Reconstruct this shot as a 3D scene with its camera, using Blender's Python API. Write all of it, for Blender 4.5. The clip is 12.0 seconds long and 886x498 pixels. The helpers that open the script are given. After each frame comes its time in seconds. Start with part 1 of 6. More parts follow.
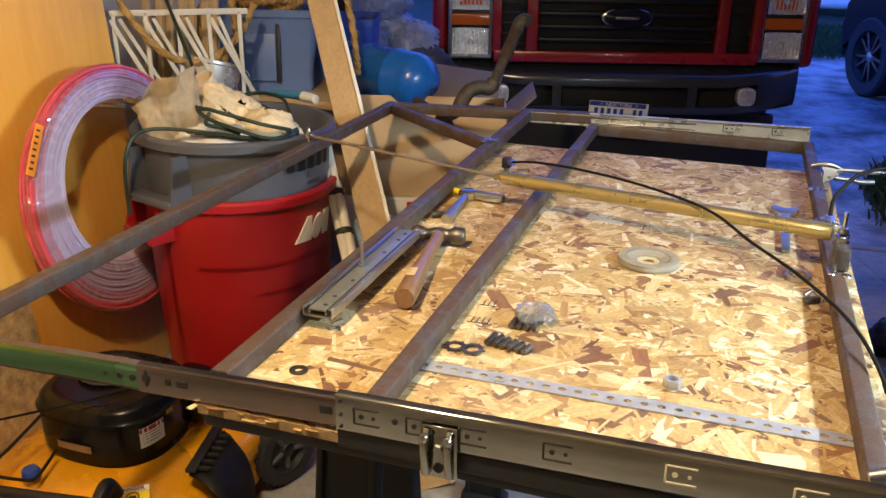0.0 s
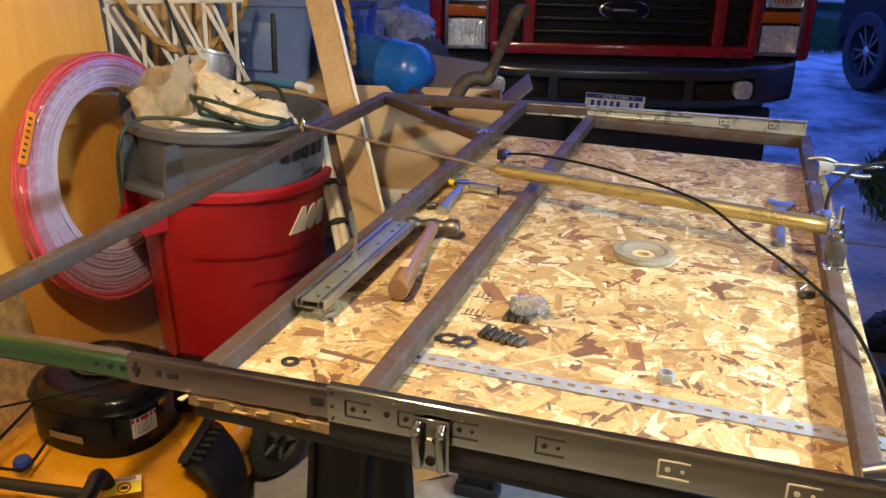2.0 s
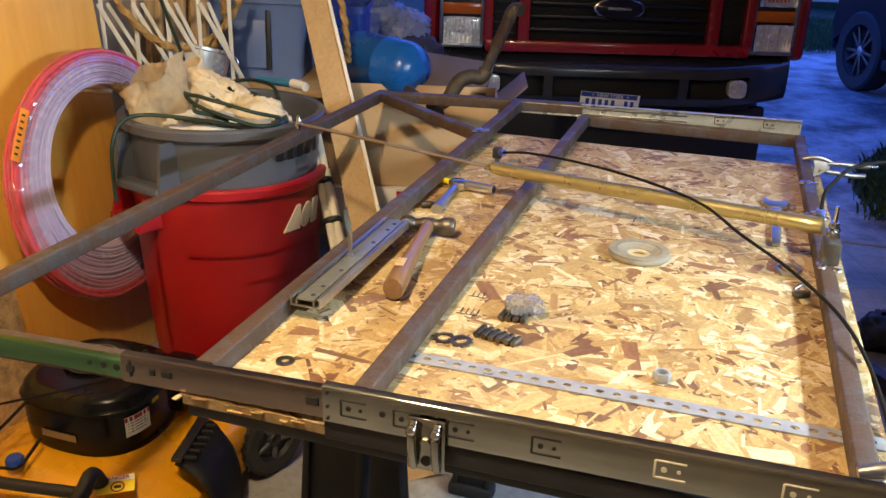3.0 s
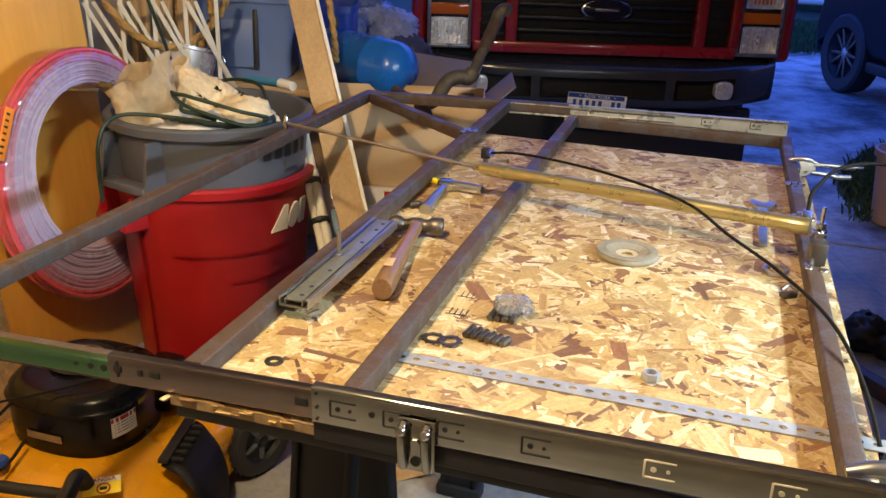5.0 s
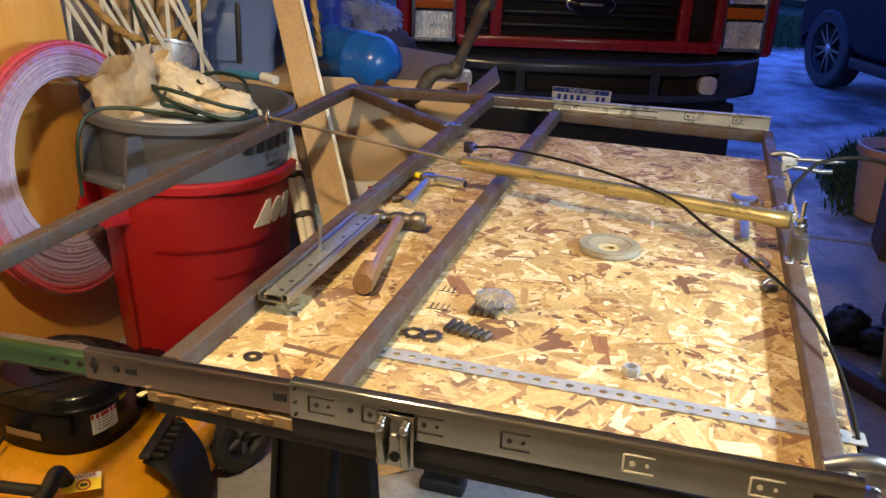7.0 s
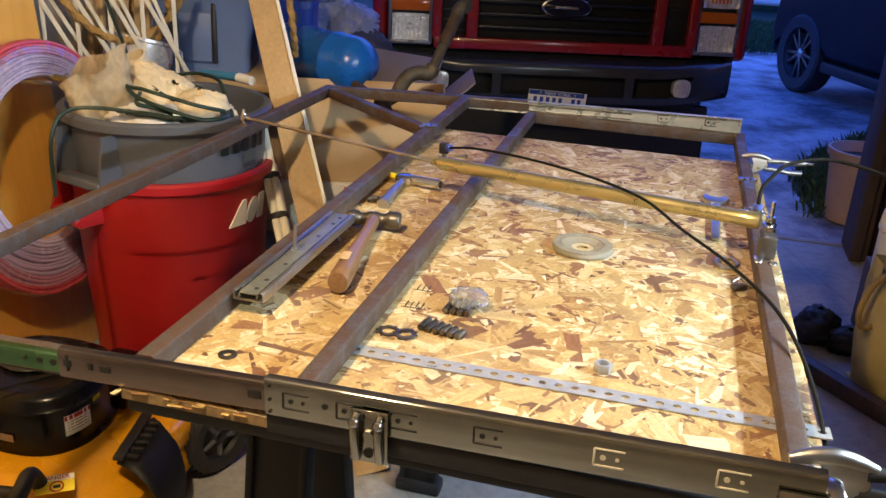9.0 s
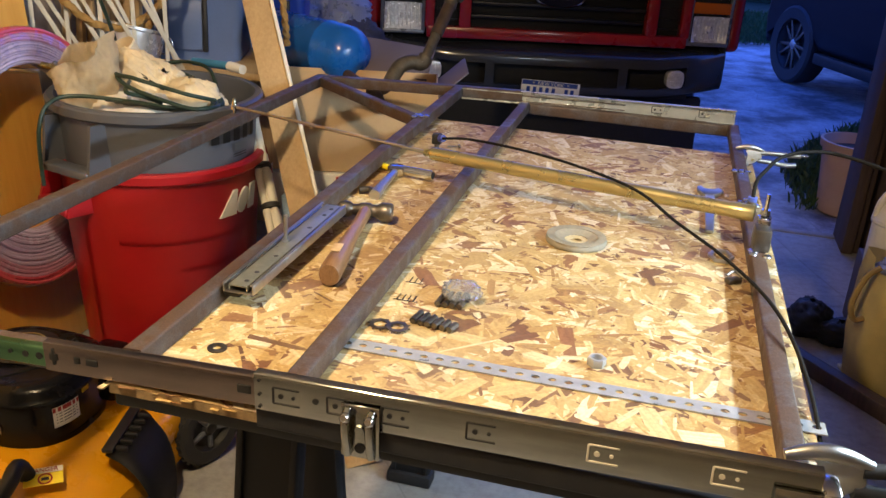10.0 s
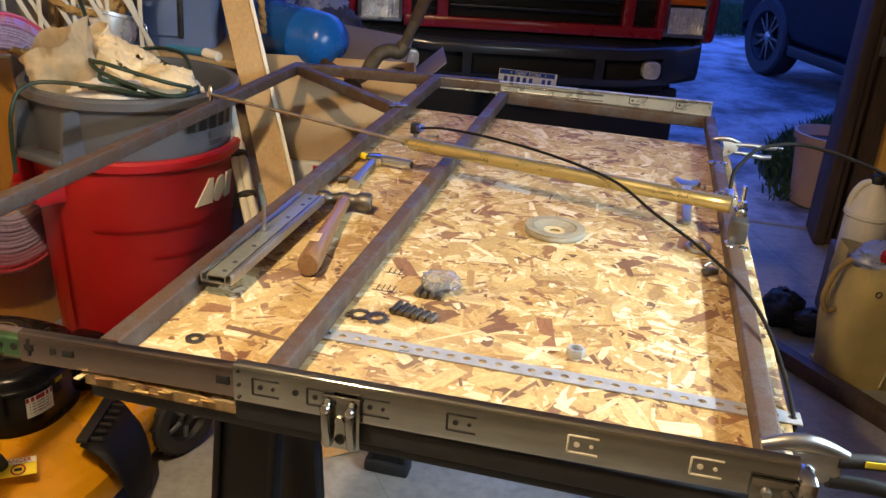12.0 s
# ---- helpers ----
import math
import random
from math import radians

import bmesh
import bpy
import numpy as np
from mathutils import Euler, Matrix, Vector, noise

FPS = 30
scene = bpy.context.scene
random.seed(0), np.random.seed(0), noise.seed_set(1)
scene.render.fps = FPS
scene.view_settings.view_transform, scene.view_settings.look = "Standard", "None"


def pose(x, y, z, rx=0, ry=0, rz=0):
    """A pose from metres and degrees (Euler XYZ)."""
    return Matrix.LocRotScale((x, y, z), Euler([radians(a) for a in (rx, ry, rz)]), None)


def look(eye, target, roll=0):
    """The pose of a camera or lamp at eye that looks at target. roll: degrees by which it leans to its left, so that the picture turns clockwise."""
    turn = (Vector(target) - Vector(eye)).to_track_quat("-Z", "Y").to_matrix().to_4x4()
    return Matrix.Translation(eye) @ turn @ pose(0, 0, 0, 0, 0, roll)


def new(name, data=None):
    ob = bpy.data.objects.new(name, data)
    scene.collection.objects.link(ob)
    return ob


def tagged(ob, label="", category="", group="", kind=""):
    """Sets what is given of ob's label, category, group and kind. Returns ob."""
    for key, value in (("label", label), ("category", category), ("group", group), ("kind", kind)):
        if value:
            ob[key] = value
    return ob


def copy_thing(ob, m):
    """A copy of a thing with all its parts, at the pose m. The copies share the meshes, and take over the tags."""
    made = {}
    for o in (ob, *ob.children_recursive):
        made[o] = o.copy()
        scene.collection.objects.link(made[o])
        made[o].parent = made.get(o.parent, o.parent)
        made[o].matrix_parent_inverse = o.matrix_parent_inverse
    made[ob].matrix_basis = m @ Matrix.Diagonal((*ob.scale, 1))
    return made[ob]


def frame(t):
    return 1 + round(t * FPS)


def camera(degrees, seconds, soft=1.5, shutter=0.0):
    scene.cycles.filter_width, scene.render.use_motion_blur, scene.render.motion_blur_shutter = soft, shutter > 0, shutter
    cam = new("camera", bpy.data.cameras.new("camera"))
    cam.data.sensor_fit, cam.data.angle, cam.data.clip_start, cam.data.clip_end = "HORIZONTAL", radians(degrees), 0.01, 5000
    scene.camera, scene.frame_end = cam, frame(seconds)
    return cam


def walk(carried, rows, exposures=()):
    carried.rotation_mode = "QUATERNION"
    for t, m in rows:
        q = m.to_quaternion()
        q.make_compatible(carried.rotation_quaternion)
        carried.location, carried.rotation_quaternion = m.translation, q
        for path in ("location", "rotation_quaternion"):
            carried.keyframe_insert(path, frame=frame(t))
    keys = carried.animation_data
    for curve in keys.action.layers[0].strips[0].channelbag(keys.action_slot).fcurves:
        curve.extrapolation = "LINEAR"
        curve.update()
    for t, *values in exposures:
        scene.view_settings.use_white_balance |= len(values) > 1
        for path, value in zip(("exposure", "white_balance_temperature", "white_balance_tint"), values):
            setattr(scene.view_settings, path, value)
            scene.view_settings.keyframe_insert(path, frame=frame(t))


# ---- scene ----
cam = camera(53.9, 12.0)
PATH = [
    (0, (0.38, -0.91, 1.521), (-0.211, 0.86, 0.803), 0.9),
    (0.5, (0.38, -0.906, 1.519), (-0.21, 0.862, 0.795), 0.9),
    (1, (0.381, -0.903, 1.519), (-0.208, 0.864, 0.791), 0.9),
    (1.5, (0.381, -0.902, 1.517), (-0.205, 0.864, 0.784), 1.2),
    (2, (0.38, -0.901, 1.518), (-0.199, 0.866, 0.782), 1.4),
    (2.5, (0.379, -0.9, 1.518), (-0.196, 0.868, 0.78), 1.4),
    (3, (0.376, -0.898, 1.518), (-0.189, 0.872, 0.778), 1.7),
    (5, (0.372, -0.898, 1.517), (-0.164, 0.881, 0.779), 2.1),
    (5.5, (0.375, -0.896, 1.516), (-0.145, 0.888, 0.776), 2.2),
    (6, (0.38, -0.896, 1.516), (-0.132, 0.889, 0.774), 2.2),
    (6.5, (0.382, -0.892, 1.515), (-0.127, 0.891, 0.766), 2.2),
    (7, (0.379, -0.89, 1.514), (-0.126, 0.895, 0.766), 2.4),
    (9, (0.387, -0.901, 1.513), (-0.069, 0.9, 0.773), 3.0),
    (9.5, (0.386, -0.894, 1.512), (-0.06, 0.907, 0.765), 3.3),
    (10, (0.382, -0.886, 1.511), (-0.053, 0.912, 0.75), 3.4),
    (10.5, (0.377, -0.88, 1.51), (-0.044, 0.917, 0.739), 3.6),
    (11, (0.375, -0.884, 1.513), (-0.034, 0.913, 0.735), 3.8),
    (11.5, (0.374, -0.886, 1.512), (-0.02, 0.914, 0.734), 4.2),
    (12, (0.375, -0.885, 1.512), (-0.002, 0.918, 0.731), 4.3),
]
walk(cam, [(t, look(eye, target, roll)) for t, eye, target, roll in PATH])

# ---- world and lights ----
world = bpy.data.worlds.new("world")
scene.world = world
world.use_nodes = True
wn = world.node_tree.nodes
sky = wn.new("ShaderNodeTexSky")
sky.sky_type = "NISHITA"
sky.sun_disc = False
sky.sun_elevation = radians(-1.5)
sky.sun_rotation = radians(200)
sky.air_density = 1.0
sky.ozone_density = 4.0
tint = wn.new("ShaderNodeMix")
tint.data_type, tint.blend_type = "RGBA", "MULTIPLY"
tint.inputs[0].default_value = 1.0
tint.inputs[7].default_value = (0.55, 0.75, 1.25, 1)
world.node_tree.links.new(sky.outputs[0], tint.inputs[6])
world.node_tree.links.new(tint.outputs[2], wn["Background"].inputs[0])
wn["Background"].inputs[1].default_value = 9.8


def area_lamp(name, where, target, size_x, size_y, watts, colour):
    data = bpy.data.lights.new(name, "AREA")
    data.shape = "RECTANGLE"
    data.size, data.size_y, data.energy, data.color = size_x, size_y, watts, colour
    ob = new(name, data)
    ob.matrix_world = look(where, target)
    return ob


# dusk light from the open sky, a warm reflector lamp under the ceiling and a cooler tube lamp on the right; both lamps
# are out of view
dusk = bpy.data.lights.new("dusk_sun", "SUN")
dusk.energy, dusk.angle, dusk.color = 0.6, radians(40), (0.25, 0.42, 1.0)
dusk_ob = new("dusk_sun", dusk)
dusk_ob.matrix_world = look((0, 0, 8), (-2.0, -7.0, 0))
spot = bpy.data.lights.new("reflector_lamp_light", "SPOT")
spot.energy, spot.color, spot.shadow_soft_size = 128, (1.0, 0.74, 0.43), 0.045
spot.spot_size, spot.spot_blend = radians(152), 0.30
spot_ob = new("reflector_lamp_light", spot)
spot_ob.location = (-0.34, -0.42, 2.38)
# weak unseen fill lamp added by the warm one to lift the room's dark parts
room_fill = bpy.data.lights.new("room_fill_light", "POINT")
room_fill.energy, room_fill.color, room_fill.shadow_soft_size = 36, (1.0, 0.74, 0.43), 0.06
room_fill_ob = new("room_fill_light", room_fill)
room_fill_ob.location = (-0.34, -0.42, 2.30)
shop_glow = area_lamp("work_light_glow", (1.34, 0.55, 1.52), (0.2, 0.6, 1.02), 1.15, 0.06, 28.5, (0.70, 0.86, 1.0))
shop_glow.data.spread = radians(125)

# ---- mesh helpers ----
WORLDS = {}


def thing(name, where, label, category, group="", kind="", turn=0.0):
    ob = new(name)
    ob.empty_display_size = 0.05
    ob.matrix_basis = pose(*where, 0, 0, turn)
    WORLDS[ob.name] = ob.matrix_basis.copy()
    return tagged(ob, label, category, group, kind)


def finish(bm, name, mat, smooth=40):
    me = bpy.data.meshes.new(name)
    bmesh.ops.recalc_face_normals(bm, faces=bm.faces)
    bm.to_mesh(me)
    bm.free()
    for m in (mat if isinstance(mat, (list, tuple)) else [mat]):
        me.materials.append(m)
    if smooth:
        me.shade_smooth()
        me.set_sharp_from_angle(angle=radians(smooth))
    return me


def part(name, bm, mat, parent, label="", local=True, smooth=40):
    """Links a bmesh as one mesh under a thing or a part; world coordinates where local is off."""
    if not local:
        bm.transform(WORLDS[parent.name].inverted())
    ob = new(name, finish(bm, name, mat, smooth))
    ob.parent = parent
    WORLDS[ob.name] = WORLDS[parent.name]
    if label:
        ob["label"] = label
    return ob


def solid(name, bm, mat, label, category, group="", kind="", smooth=40, origin=None):
    """A thing that is one mesh, in world coordinates."""
    if origin is not None:
        bm.transform(Matrix.Translation(-Vector(origin)))
    ob = new(name, finish(bm, name, mat, smooth))
    if origin is not None:
        ob.location = origin
    WORLDS[ob.name] = Matrix.Translation(origin or (0, 0, 0))
    return tagged(ob, label, category, group, kind)


def box(centre, size, bevel=0.0, bm=None, rot=None, seg=2):
    part_bm = bmesh.new()
    bmesh.ops.create_cube(part_bm, size=1.0)
    bmesh.ops.scale(part_bm, vec=size, verts=part_bm.verts)
    if bevel:
        bmesh.ops.bevel(part_bm, geom=part_bm.edges[:], offset=bevel, segments=seg, profile=0.5, affect="EDGES", clamp_overlap=True)
    m = Matrix.Translation(centre)
    if rot is not None:
        m = m @ rot
    part_bm.transform(m)
    return merge(bm, part_bm)


def merge(bm, extra):
    if bm is None:
        return extra
    me = bpy.data.meshes.new("temporary")
    extra.to_mesh(me)
    extra.free()
    bm.from_mesh(me)
    bpy.data.meshes.remove(me)
    return bm


def rod(a, b, r, r2=None, seg=16, bm=None, cap=True):
    a, b = Vector(a), Vector(b)
    extra = bmesh.new()
    bmesh.ops.create_cone(extra, cap_ends=cap, segments=seg, radius1=r, radius2=r if r2 is None else r2, depth=(b - a).length)
    extra.transform(Matrix.Translation((a + b) / 2) @ (b - a).to_track_quat("Z", "Y").to_matrix().to_4x4())
    return merge(bm, extra)


def lathe(profile, seg=32, bm=None, m=None, rim=None):
    """Turns (radius, height) pairs about z; a radius of zero closes the end."""
    extra = bmesh.new()
    rings = []
    for r, z in profile:
        if r <= 1e-6:
            rings.append([extra.verts.new((0, 0, z))])
        else:
            rings.append([extra.verts.new((r * math.cos(2 * math.pi * i / seg), r * math.sin(2 * math.pi * i / seg), z)) for i in range(seg)])
    for p, q in zip(rings, rings[1:]):
        for i in range(seg):
            k = (i + 1) % seg
            if len(p) == 1 and len(q) == 1:
                continue
            if len(p) == 1:
                extra.faces.new((p[0], q[i], q[k]))
            elif len(q) == 1:
                extra.faces.new((p[i], p[k], q[0]))
            else:
                extra.faces.new((p[i], p[k], q[k], q[i]))
    if m is not None:
        extra.transform(m)
    return merge(bm, extra)


def spline(points, steps=8):
    pts = [Vector(p) for p in points]
    pts = [2 * pts[0] - pts[1]] + pts + [2 * pts[-1] - pts[-2]]
    out = []
    for a, b, c, d in zip(pts, pts[1:], pts[2:], pts[3:]):
        for i in range(steps):
            t = i / steps
            out.append(0.5 * ((2 * b) + (c - a) * t + (2 * a - 5 * b + 4 * c - d) * t * t + (3 * b - a - 3 * c + d) * t ** 3))
    out.append(pts[-2])
    return out


def cord(points, r, seg=8, steps=8, bm=None, closed=False, twist=0.0, ridge=0.0, taper=None):
    """A round bar swept along a smooth line; ridge and twist make laid rope."""
    extra = bmesh.new()
    line = spline(points, steps) if steps else [Vector(p) for p in points]
    rings, normal = [], None
    for i, p in enumerate(line):
        tangent = (line[min(i + 1, len(line) - 1)] - line[max(i - 1, 0)]).normalized()
        if normal is None:
            normal = tangent.orthogonal().normalized()
        normal = (normal - tangent * normal.dot(tangent)).normalized()
        side = tangent.cross(normal)
        ring = []
        for k in range(seg):
            a = 2 * math.pi * k / seg
            w = r * (taper(i / (len(line) - 1)) if taper else 1.0)
            w *= 1 + ridge * math.cos(3 * (a + twist * i))
            ring.append(extra.verts.new(p + (normal * math.cos(a) + side * math.sin(a)) * w))
        rings.append(ring)
    for p, q in zip(rings, rings[1:]):
        for k in range(seg):
            extra.faces.new((p[k], p[(k + 1) % seg], q[(k + 1) % seg], q[k]))
    if closed:
        for k in range(seg):
            extra.faces.new((rings[-1][k], rings[-1][(k + 1) % seg], rings[0][(k + 1) % seg], rings[0][k]))
    else:
        extra.faces.new(rings[0][::-1])
        extra.faces.new(rings[-1])
    return merge(bm, extra)


def prism(outline, depth, m=None, bm=None, bevel=0.0):
    """An outline in x, y pushed up along z by depth."""
    extra = bmesh.new()
    low = [extra.verts.new((x, y, 0)) for x, y in outline]
    high = [extra.verts.new((x, y, depth)) for x, y in outline]
    extra.faces.new(low[::-1])
    extra.faces.new(high)
    n = len(outline)
    for i in range(n):
        extra.faces.new((low[i], low[(i + 1) % n], high[(i + 1) % n], high[i]))
    if bevel:
        bmesh.ops.bevel(extra, geom=extra.edges[:], offset=bevel, segments=2, profile=0.5, affect="EDGES", clamp_overlap=True)
    if m is not None:
        extra.transform(m)
    return merge(bm, extra)


def quad_grid(fn, nu, nv, bm=None, closed_u=False):
    extra = bmesh.new()
    vs = [[extra.verts.new(fn(i / nu, j / nv)) for j in range(nv + 1)] for i in range(nu if closed_u else nu + 1)]
    for i in range(nu):
        for j in range(nv):
            k = (i + 1) % nu if closed_u else i + 1
            extra.faces.new((vs[i][j], vs[k][j], vs[k][j + 1], vs[i][j + 1]))
    return merge(bm, extra)


def lettering(name, text, size, m, mat, parent, depth=0.0006):
    data = bpy.data.curves.new(name, "FONT")
    data.body, data.size, data.extrude, data.align_x, data.align_y = text, size, depth, "CENTER", "CENTER"
    temporary = bpy.data.objects.new(name, data)
    scene.collection.objects.link(temporary)
    bpy.context.view_layer.update()
    me = bpy.data.meshes.new_from_object(temporary.evaluated_get(bpy.context.evaluated_depsgraph_get()))
    bpy.data.objects.remove(temporary)
    bm = bmesh.new()
    bm.from_mesh(me)
    bm.transform(m)
    return part(name, bm, mat, parent, smooth=0)


# ---- materials ----
class Nodes:
    """A small builder of node materials."""

    def __init__(self, name):
        self.mat = bpy.data.materials.new(name)
        self.mat.use_nodes = True
        self.tree = self.mat.node_tree
        self.shader = self.tree.nodes["Principled BSDF"]

    def add(self, kind, **values):
        node = self.tree.nodes.new(kind)
        for key, value in values.items():
            node.inputs[key.replace("_", " ")].default_value = value
        return node

    def link(self, a, b):
        self.tree.links.new(a, b)

    def noise(self, scale, detail=4.0, rough=0.55, vector=None):
        node = self.add("ShaderNodeTexNoise", Scale=scale, Detail=detail, Roughness=rough)
        if vector is not None:
            self.link(vector, node.inputs["Vector"])
        return node.outputs["Fac"]

    def ramp(self, fac, stops):
        node = self.tree.nodes.new("ShaderNodeValToRGB")
        while len(node.color_ramp.elements) < len(stops):
            node.color_ramp.elements.new(0.5)
        for e, (at, c) in zip(node.color_ramp.elements, stops):
            e.position, e.color = at, (*c, 1) if len(c) == 3 else c
        self.link(fac, node.inputs[0])
        return node.outputs[0]

    def mix(self, fac, a, b, blend="MIX"):
        node = self.tree.nodes.new("ShaderNodeMix")
        node.data_type, node.blend_type = "RGBA", blend
        for value, slot in ((fac, 0), (a, 6), (b, 7)):
            if isinstance(value, (int, float)):
                node.inputs[slot].default_value = value
            elif isinstance(value, tuple):
                node.inputs[slot].default_value = (*value, 1)
            else:
                self.link(value, node.inputs[slot])
        return node.outputs[2]

    def coords(self, scale=(1, 1, 1), kind="Object", rot=(0, 0, 0)):
        a = self.tree.nodes.new("ShaderNodeTexCoord")
        b = self.add("ShaderNodeMapping", Scale=scale, Rotation=rot)
        self.link(a.outputs[kind], b.inputs["Vector"])
        return b.outputs[0]

    def bump(self, height, strength=0.2, distance=0.002):
        node = self.add("ShaderNodeBump", Strength=strength, Distance=distance)
        self.link(height, node.inputs["Height"])
        self.link(node.outputs[0], self.shader.inputs["Normal"])

    def set(self, **values):
        for key, value in values.items():
            self.shader.inputs[key.replace("_", " ")].default_value = value
        return self


def plain(name, colour, rough=0.5, metal=0.0, vary=0.15, scale=12.0, bump=0.1, grain=180.0, **more):
    """A surface with blotches at one scale and grain at another."""
    n = Nodes(name)
    v = n.coords()
    big, fine = n.noise(scale, 5, 0.6, v), n.noise(grain, 3, 0.6, v)
    dark = tuple(c * (1 - vary) for c in colour)
    light = tuple(min(1, c * (1 + vary)) for c in colour)
    c = n.ramp(big, [(0.3, dark), (0.7, light)])
    c = n.mix(0.5 * vary, c, n.ramp(fine, [(0.3, (0.2, 0.2, 0.2)), (0.7, (1, 1, 1))]), "MULTIPLY")
    n.link(c, n.shader.inputs["Base Color"])
    n.link(n.ramp(big, [(0.2, (max(0, rough - 0.12),) * 3), (0.8, (min(1, rough + 0.12),) * 3)]), n.shader.inputs["Roughness"])
    n.set(Metallic=metal, **more)
    if bump:
        n.bump(fine, bump, 0.001)
    return n.mat


def rusty_steel():
    n = Nodes("rusty_tube_steel")
    v = n.coords()
    streak = n.coords((3, 3, 3))
    big, fine = n.noise(14, 6, 0.65, v), n.noise(120, 4, 0.7, streak)
    rust = n.ramp(fine, [(0.25, (0.045, 0.026, 0.017)), (0.55, (0.085, 0.049, 0.031)), (0.8, (0.135, 0.08, 0.05))])
    steel = n.ramp(fine, [(0.3, (0.075, 0.070, 0.070)), (0.7, (0.15, 0.14, 0.14))])
    fac = n.ramp(big, [(0.46, (0, 0, 0)), (0.68, (1, 1, 1))])
    n.link(n.mix(fac, rust, steel), n.shader.inputs["Base Color"])
    n.link(n.ramp(fac, [(0, (0.62,) * 3), (1, (0.40,) * 3)]), n.shader.inputs["Roughness"])
    n.link(n.ramp(fac, [(0, (0.12,) * 3), (1, (0.55,) * 3)]), n.shader.inputs["Metallic"])
    n.bump(fine, 0.25, 0.0006)
    return n.mat


def strand_board():
    """Pressed strands: each strand has its own tone, grain runs along it."""
    n = Nodes("strand_board_flakes")
    geo = n.tree.nodes.new("ShaderNodeNewGeometry")
    uv = n.tree.nodes.new("ShaderNodeUVMap")
    uv.uv_map = "grain"
    stretch = n.add("ShaderNodeMapping", Scale=(6, 160, 1))
    n.link(uv.outputs[0], stretch.inputs["Vector"])
    grain = n.noise(1.0, 3, 0.6, stretch.outputs[0])
    tone = n.ramp(geo.outputs["Random Per Island"], [(0.0, (0.13, 0.055, 0.028)), (0.10, (0.26, 0.118, 0.052)), (0.19, (0.43, 0.27, 0.095)),
                                                     (0.38, (0.51, 0.35, 0.135)), (0.64, (0.59, 0.435, 0.185)), (0.84, (0.70, 0.57, 0.32)), (1.0, (0.84, 0.75, 0.54))])
    c = n.mix(0.55, tone, n.ramp(grain, [(0.3, (0.48, 0.39, 0.32)), (0.65, (1, 1, 1))]), "MULTIPLY")
    v = n.coords()
    dirt = n.noise(5.0, 6, 0.7, v)
    c = n.mix(n.ramp(dirt, [(0.52, (0, 0, 0)), (0.72, (0.6, 0.6, 0.6))]), c, (0.17, 0.12, 0.09))
    c = n.mix(0.5, c, n.ramp(n.noise(150, 6, 0.75, v), [(0.36, (0.50, 0.43, 0.38)), (0.58, (1, 1, 1))]), "MULTIPLY")
    dust = n.noise(2.2, 5, 0.6, v)
    c = n.mix(n.ramp(dust, [(0.42, (0, 0, 0)), (0.66, (0.16, 0.16, 0.16))]), c, (0.55, 0.46, 0.30))
    n.link(c, n.shader.inputs["Base Color"])
    n.link(n.ramp(grain, [(0.2, (0.52,) * 3), (0.8, (0.68,) * 3)]), n.shader.inputs["Roughness"])
    n.set(Specular_IOR_Level=0.3)
    n.bump(grain, 0.25, 0.0006)
    return n.mat


def wood(name, dark, light, rough=0.5, along="X", scale=1.0, coat=0.0):
    n = Nodes(name)
    s = {"X": (1.2, 18, 18), "Y": (18, 1.2, 18), "Z": (18, 18, 1.2)}[along]
    v = n.coords(tuple(k * scale for k in s))
    a, b = n.noise(1.0, 6, 0.65, v), n.noise(7.0, 3, 0.6, v)
    c = n.mix(0.4, n.ramp(a, [(0.3, dark), (0.7, light)]), n.ramp(b, [(0.35, dark), (0.65, light)]))
    n.link(c, n.shader.inputs["Base Color"])
    n.set(Roughness=rough, Coat_Weight=coat)
    n.bump(b, 0.15, 0.0008)
    return n.mat


def concrete(name, dark, light, scale=1.0):
    n = Nodes(name)
    v = n.coords()
    a, b, d = n.noise(1.3 * scale, 7, 0.65, v), n.noise(25 * scale, 5, 0.7, v), n.noise(260 * scale, 2, 0.6, v)
    c = n.ramp(a, [(0.38, dark), (0.62, light)])
    c = n.mix(0.5, c, n.ramp(b, [(0.3, (0.45, 0.45, 0.45)), (0.6, (1, 1, 1))]), "MULTIPLY")
    crack = n.add("ShaderNodeTexVoronoi", Scale=1.1 * scale)
    crack.feature = "DISTANCE_TO_EDGE"
    wob = n.mix(0.12, v, n.add("ShaderNodeTexNoise", Scale=3.0).outputs["Color"])
    n.link(wob, crack.inputs["Vector"])
    c = n.mix(n.ramp(crack.outputs["Distance"], [(0.0, (0.35, 0.35, 0.35)), (0.004, (0, 0, 0))]), c, tuple(k * 0.35 for k in dark))
    n.link(c, n.shader.inputs["Base Color"])
    n.set(Roughness=0.75)
    n.bump(n.mix(0.5, b, d), 0.35, 0.003)
    return n.mat


def brushed(name, colour, rough=0.3, stretch=(2, 60, 60)):
    n = Nodes(name)
    v = n.coords(stretch)
    a, b = n.noise(1.5, 4, 0.6, v), n.noise(9, 4, 0.6, n.coords())
    n.link(n.mix(0.45, n.ramp(a, [(0.3, tuple(c * 0.75 for c in colour)), (0.7, colour)]),
                 n.ramp(b, [(0.3, tuple(c * 0.6 for c in colour)), (0.7, colour)])), n.shader.inputs["Base Color"])
    n.link(n.ramp(b, [(0.3, (rough * 0.7,) * 3), (0.75, (min(1, rough * 1.5),) * 3)]), n.shader.inputs["Roughness"])
    n.set(Metallic=1.0)
    n.bump(a, 0.05, 0.001)
    return n.mat


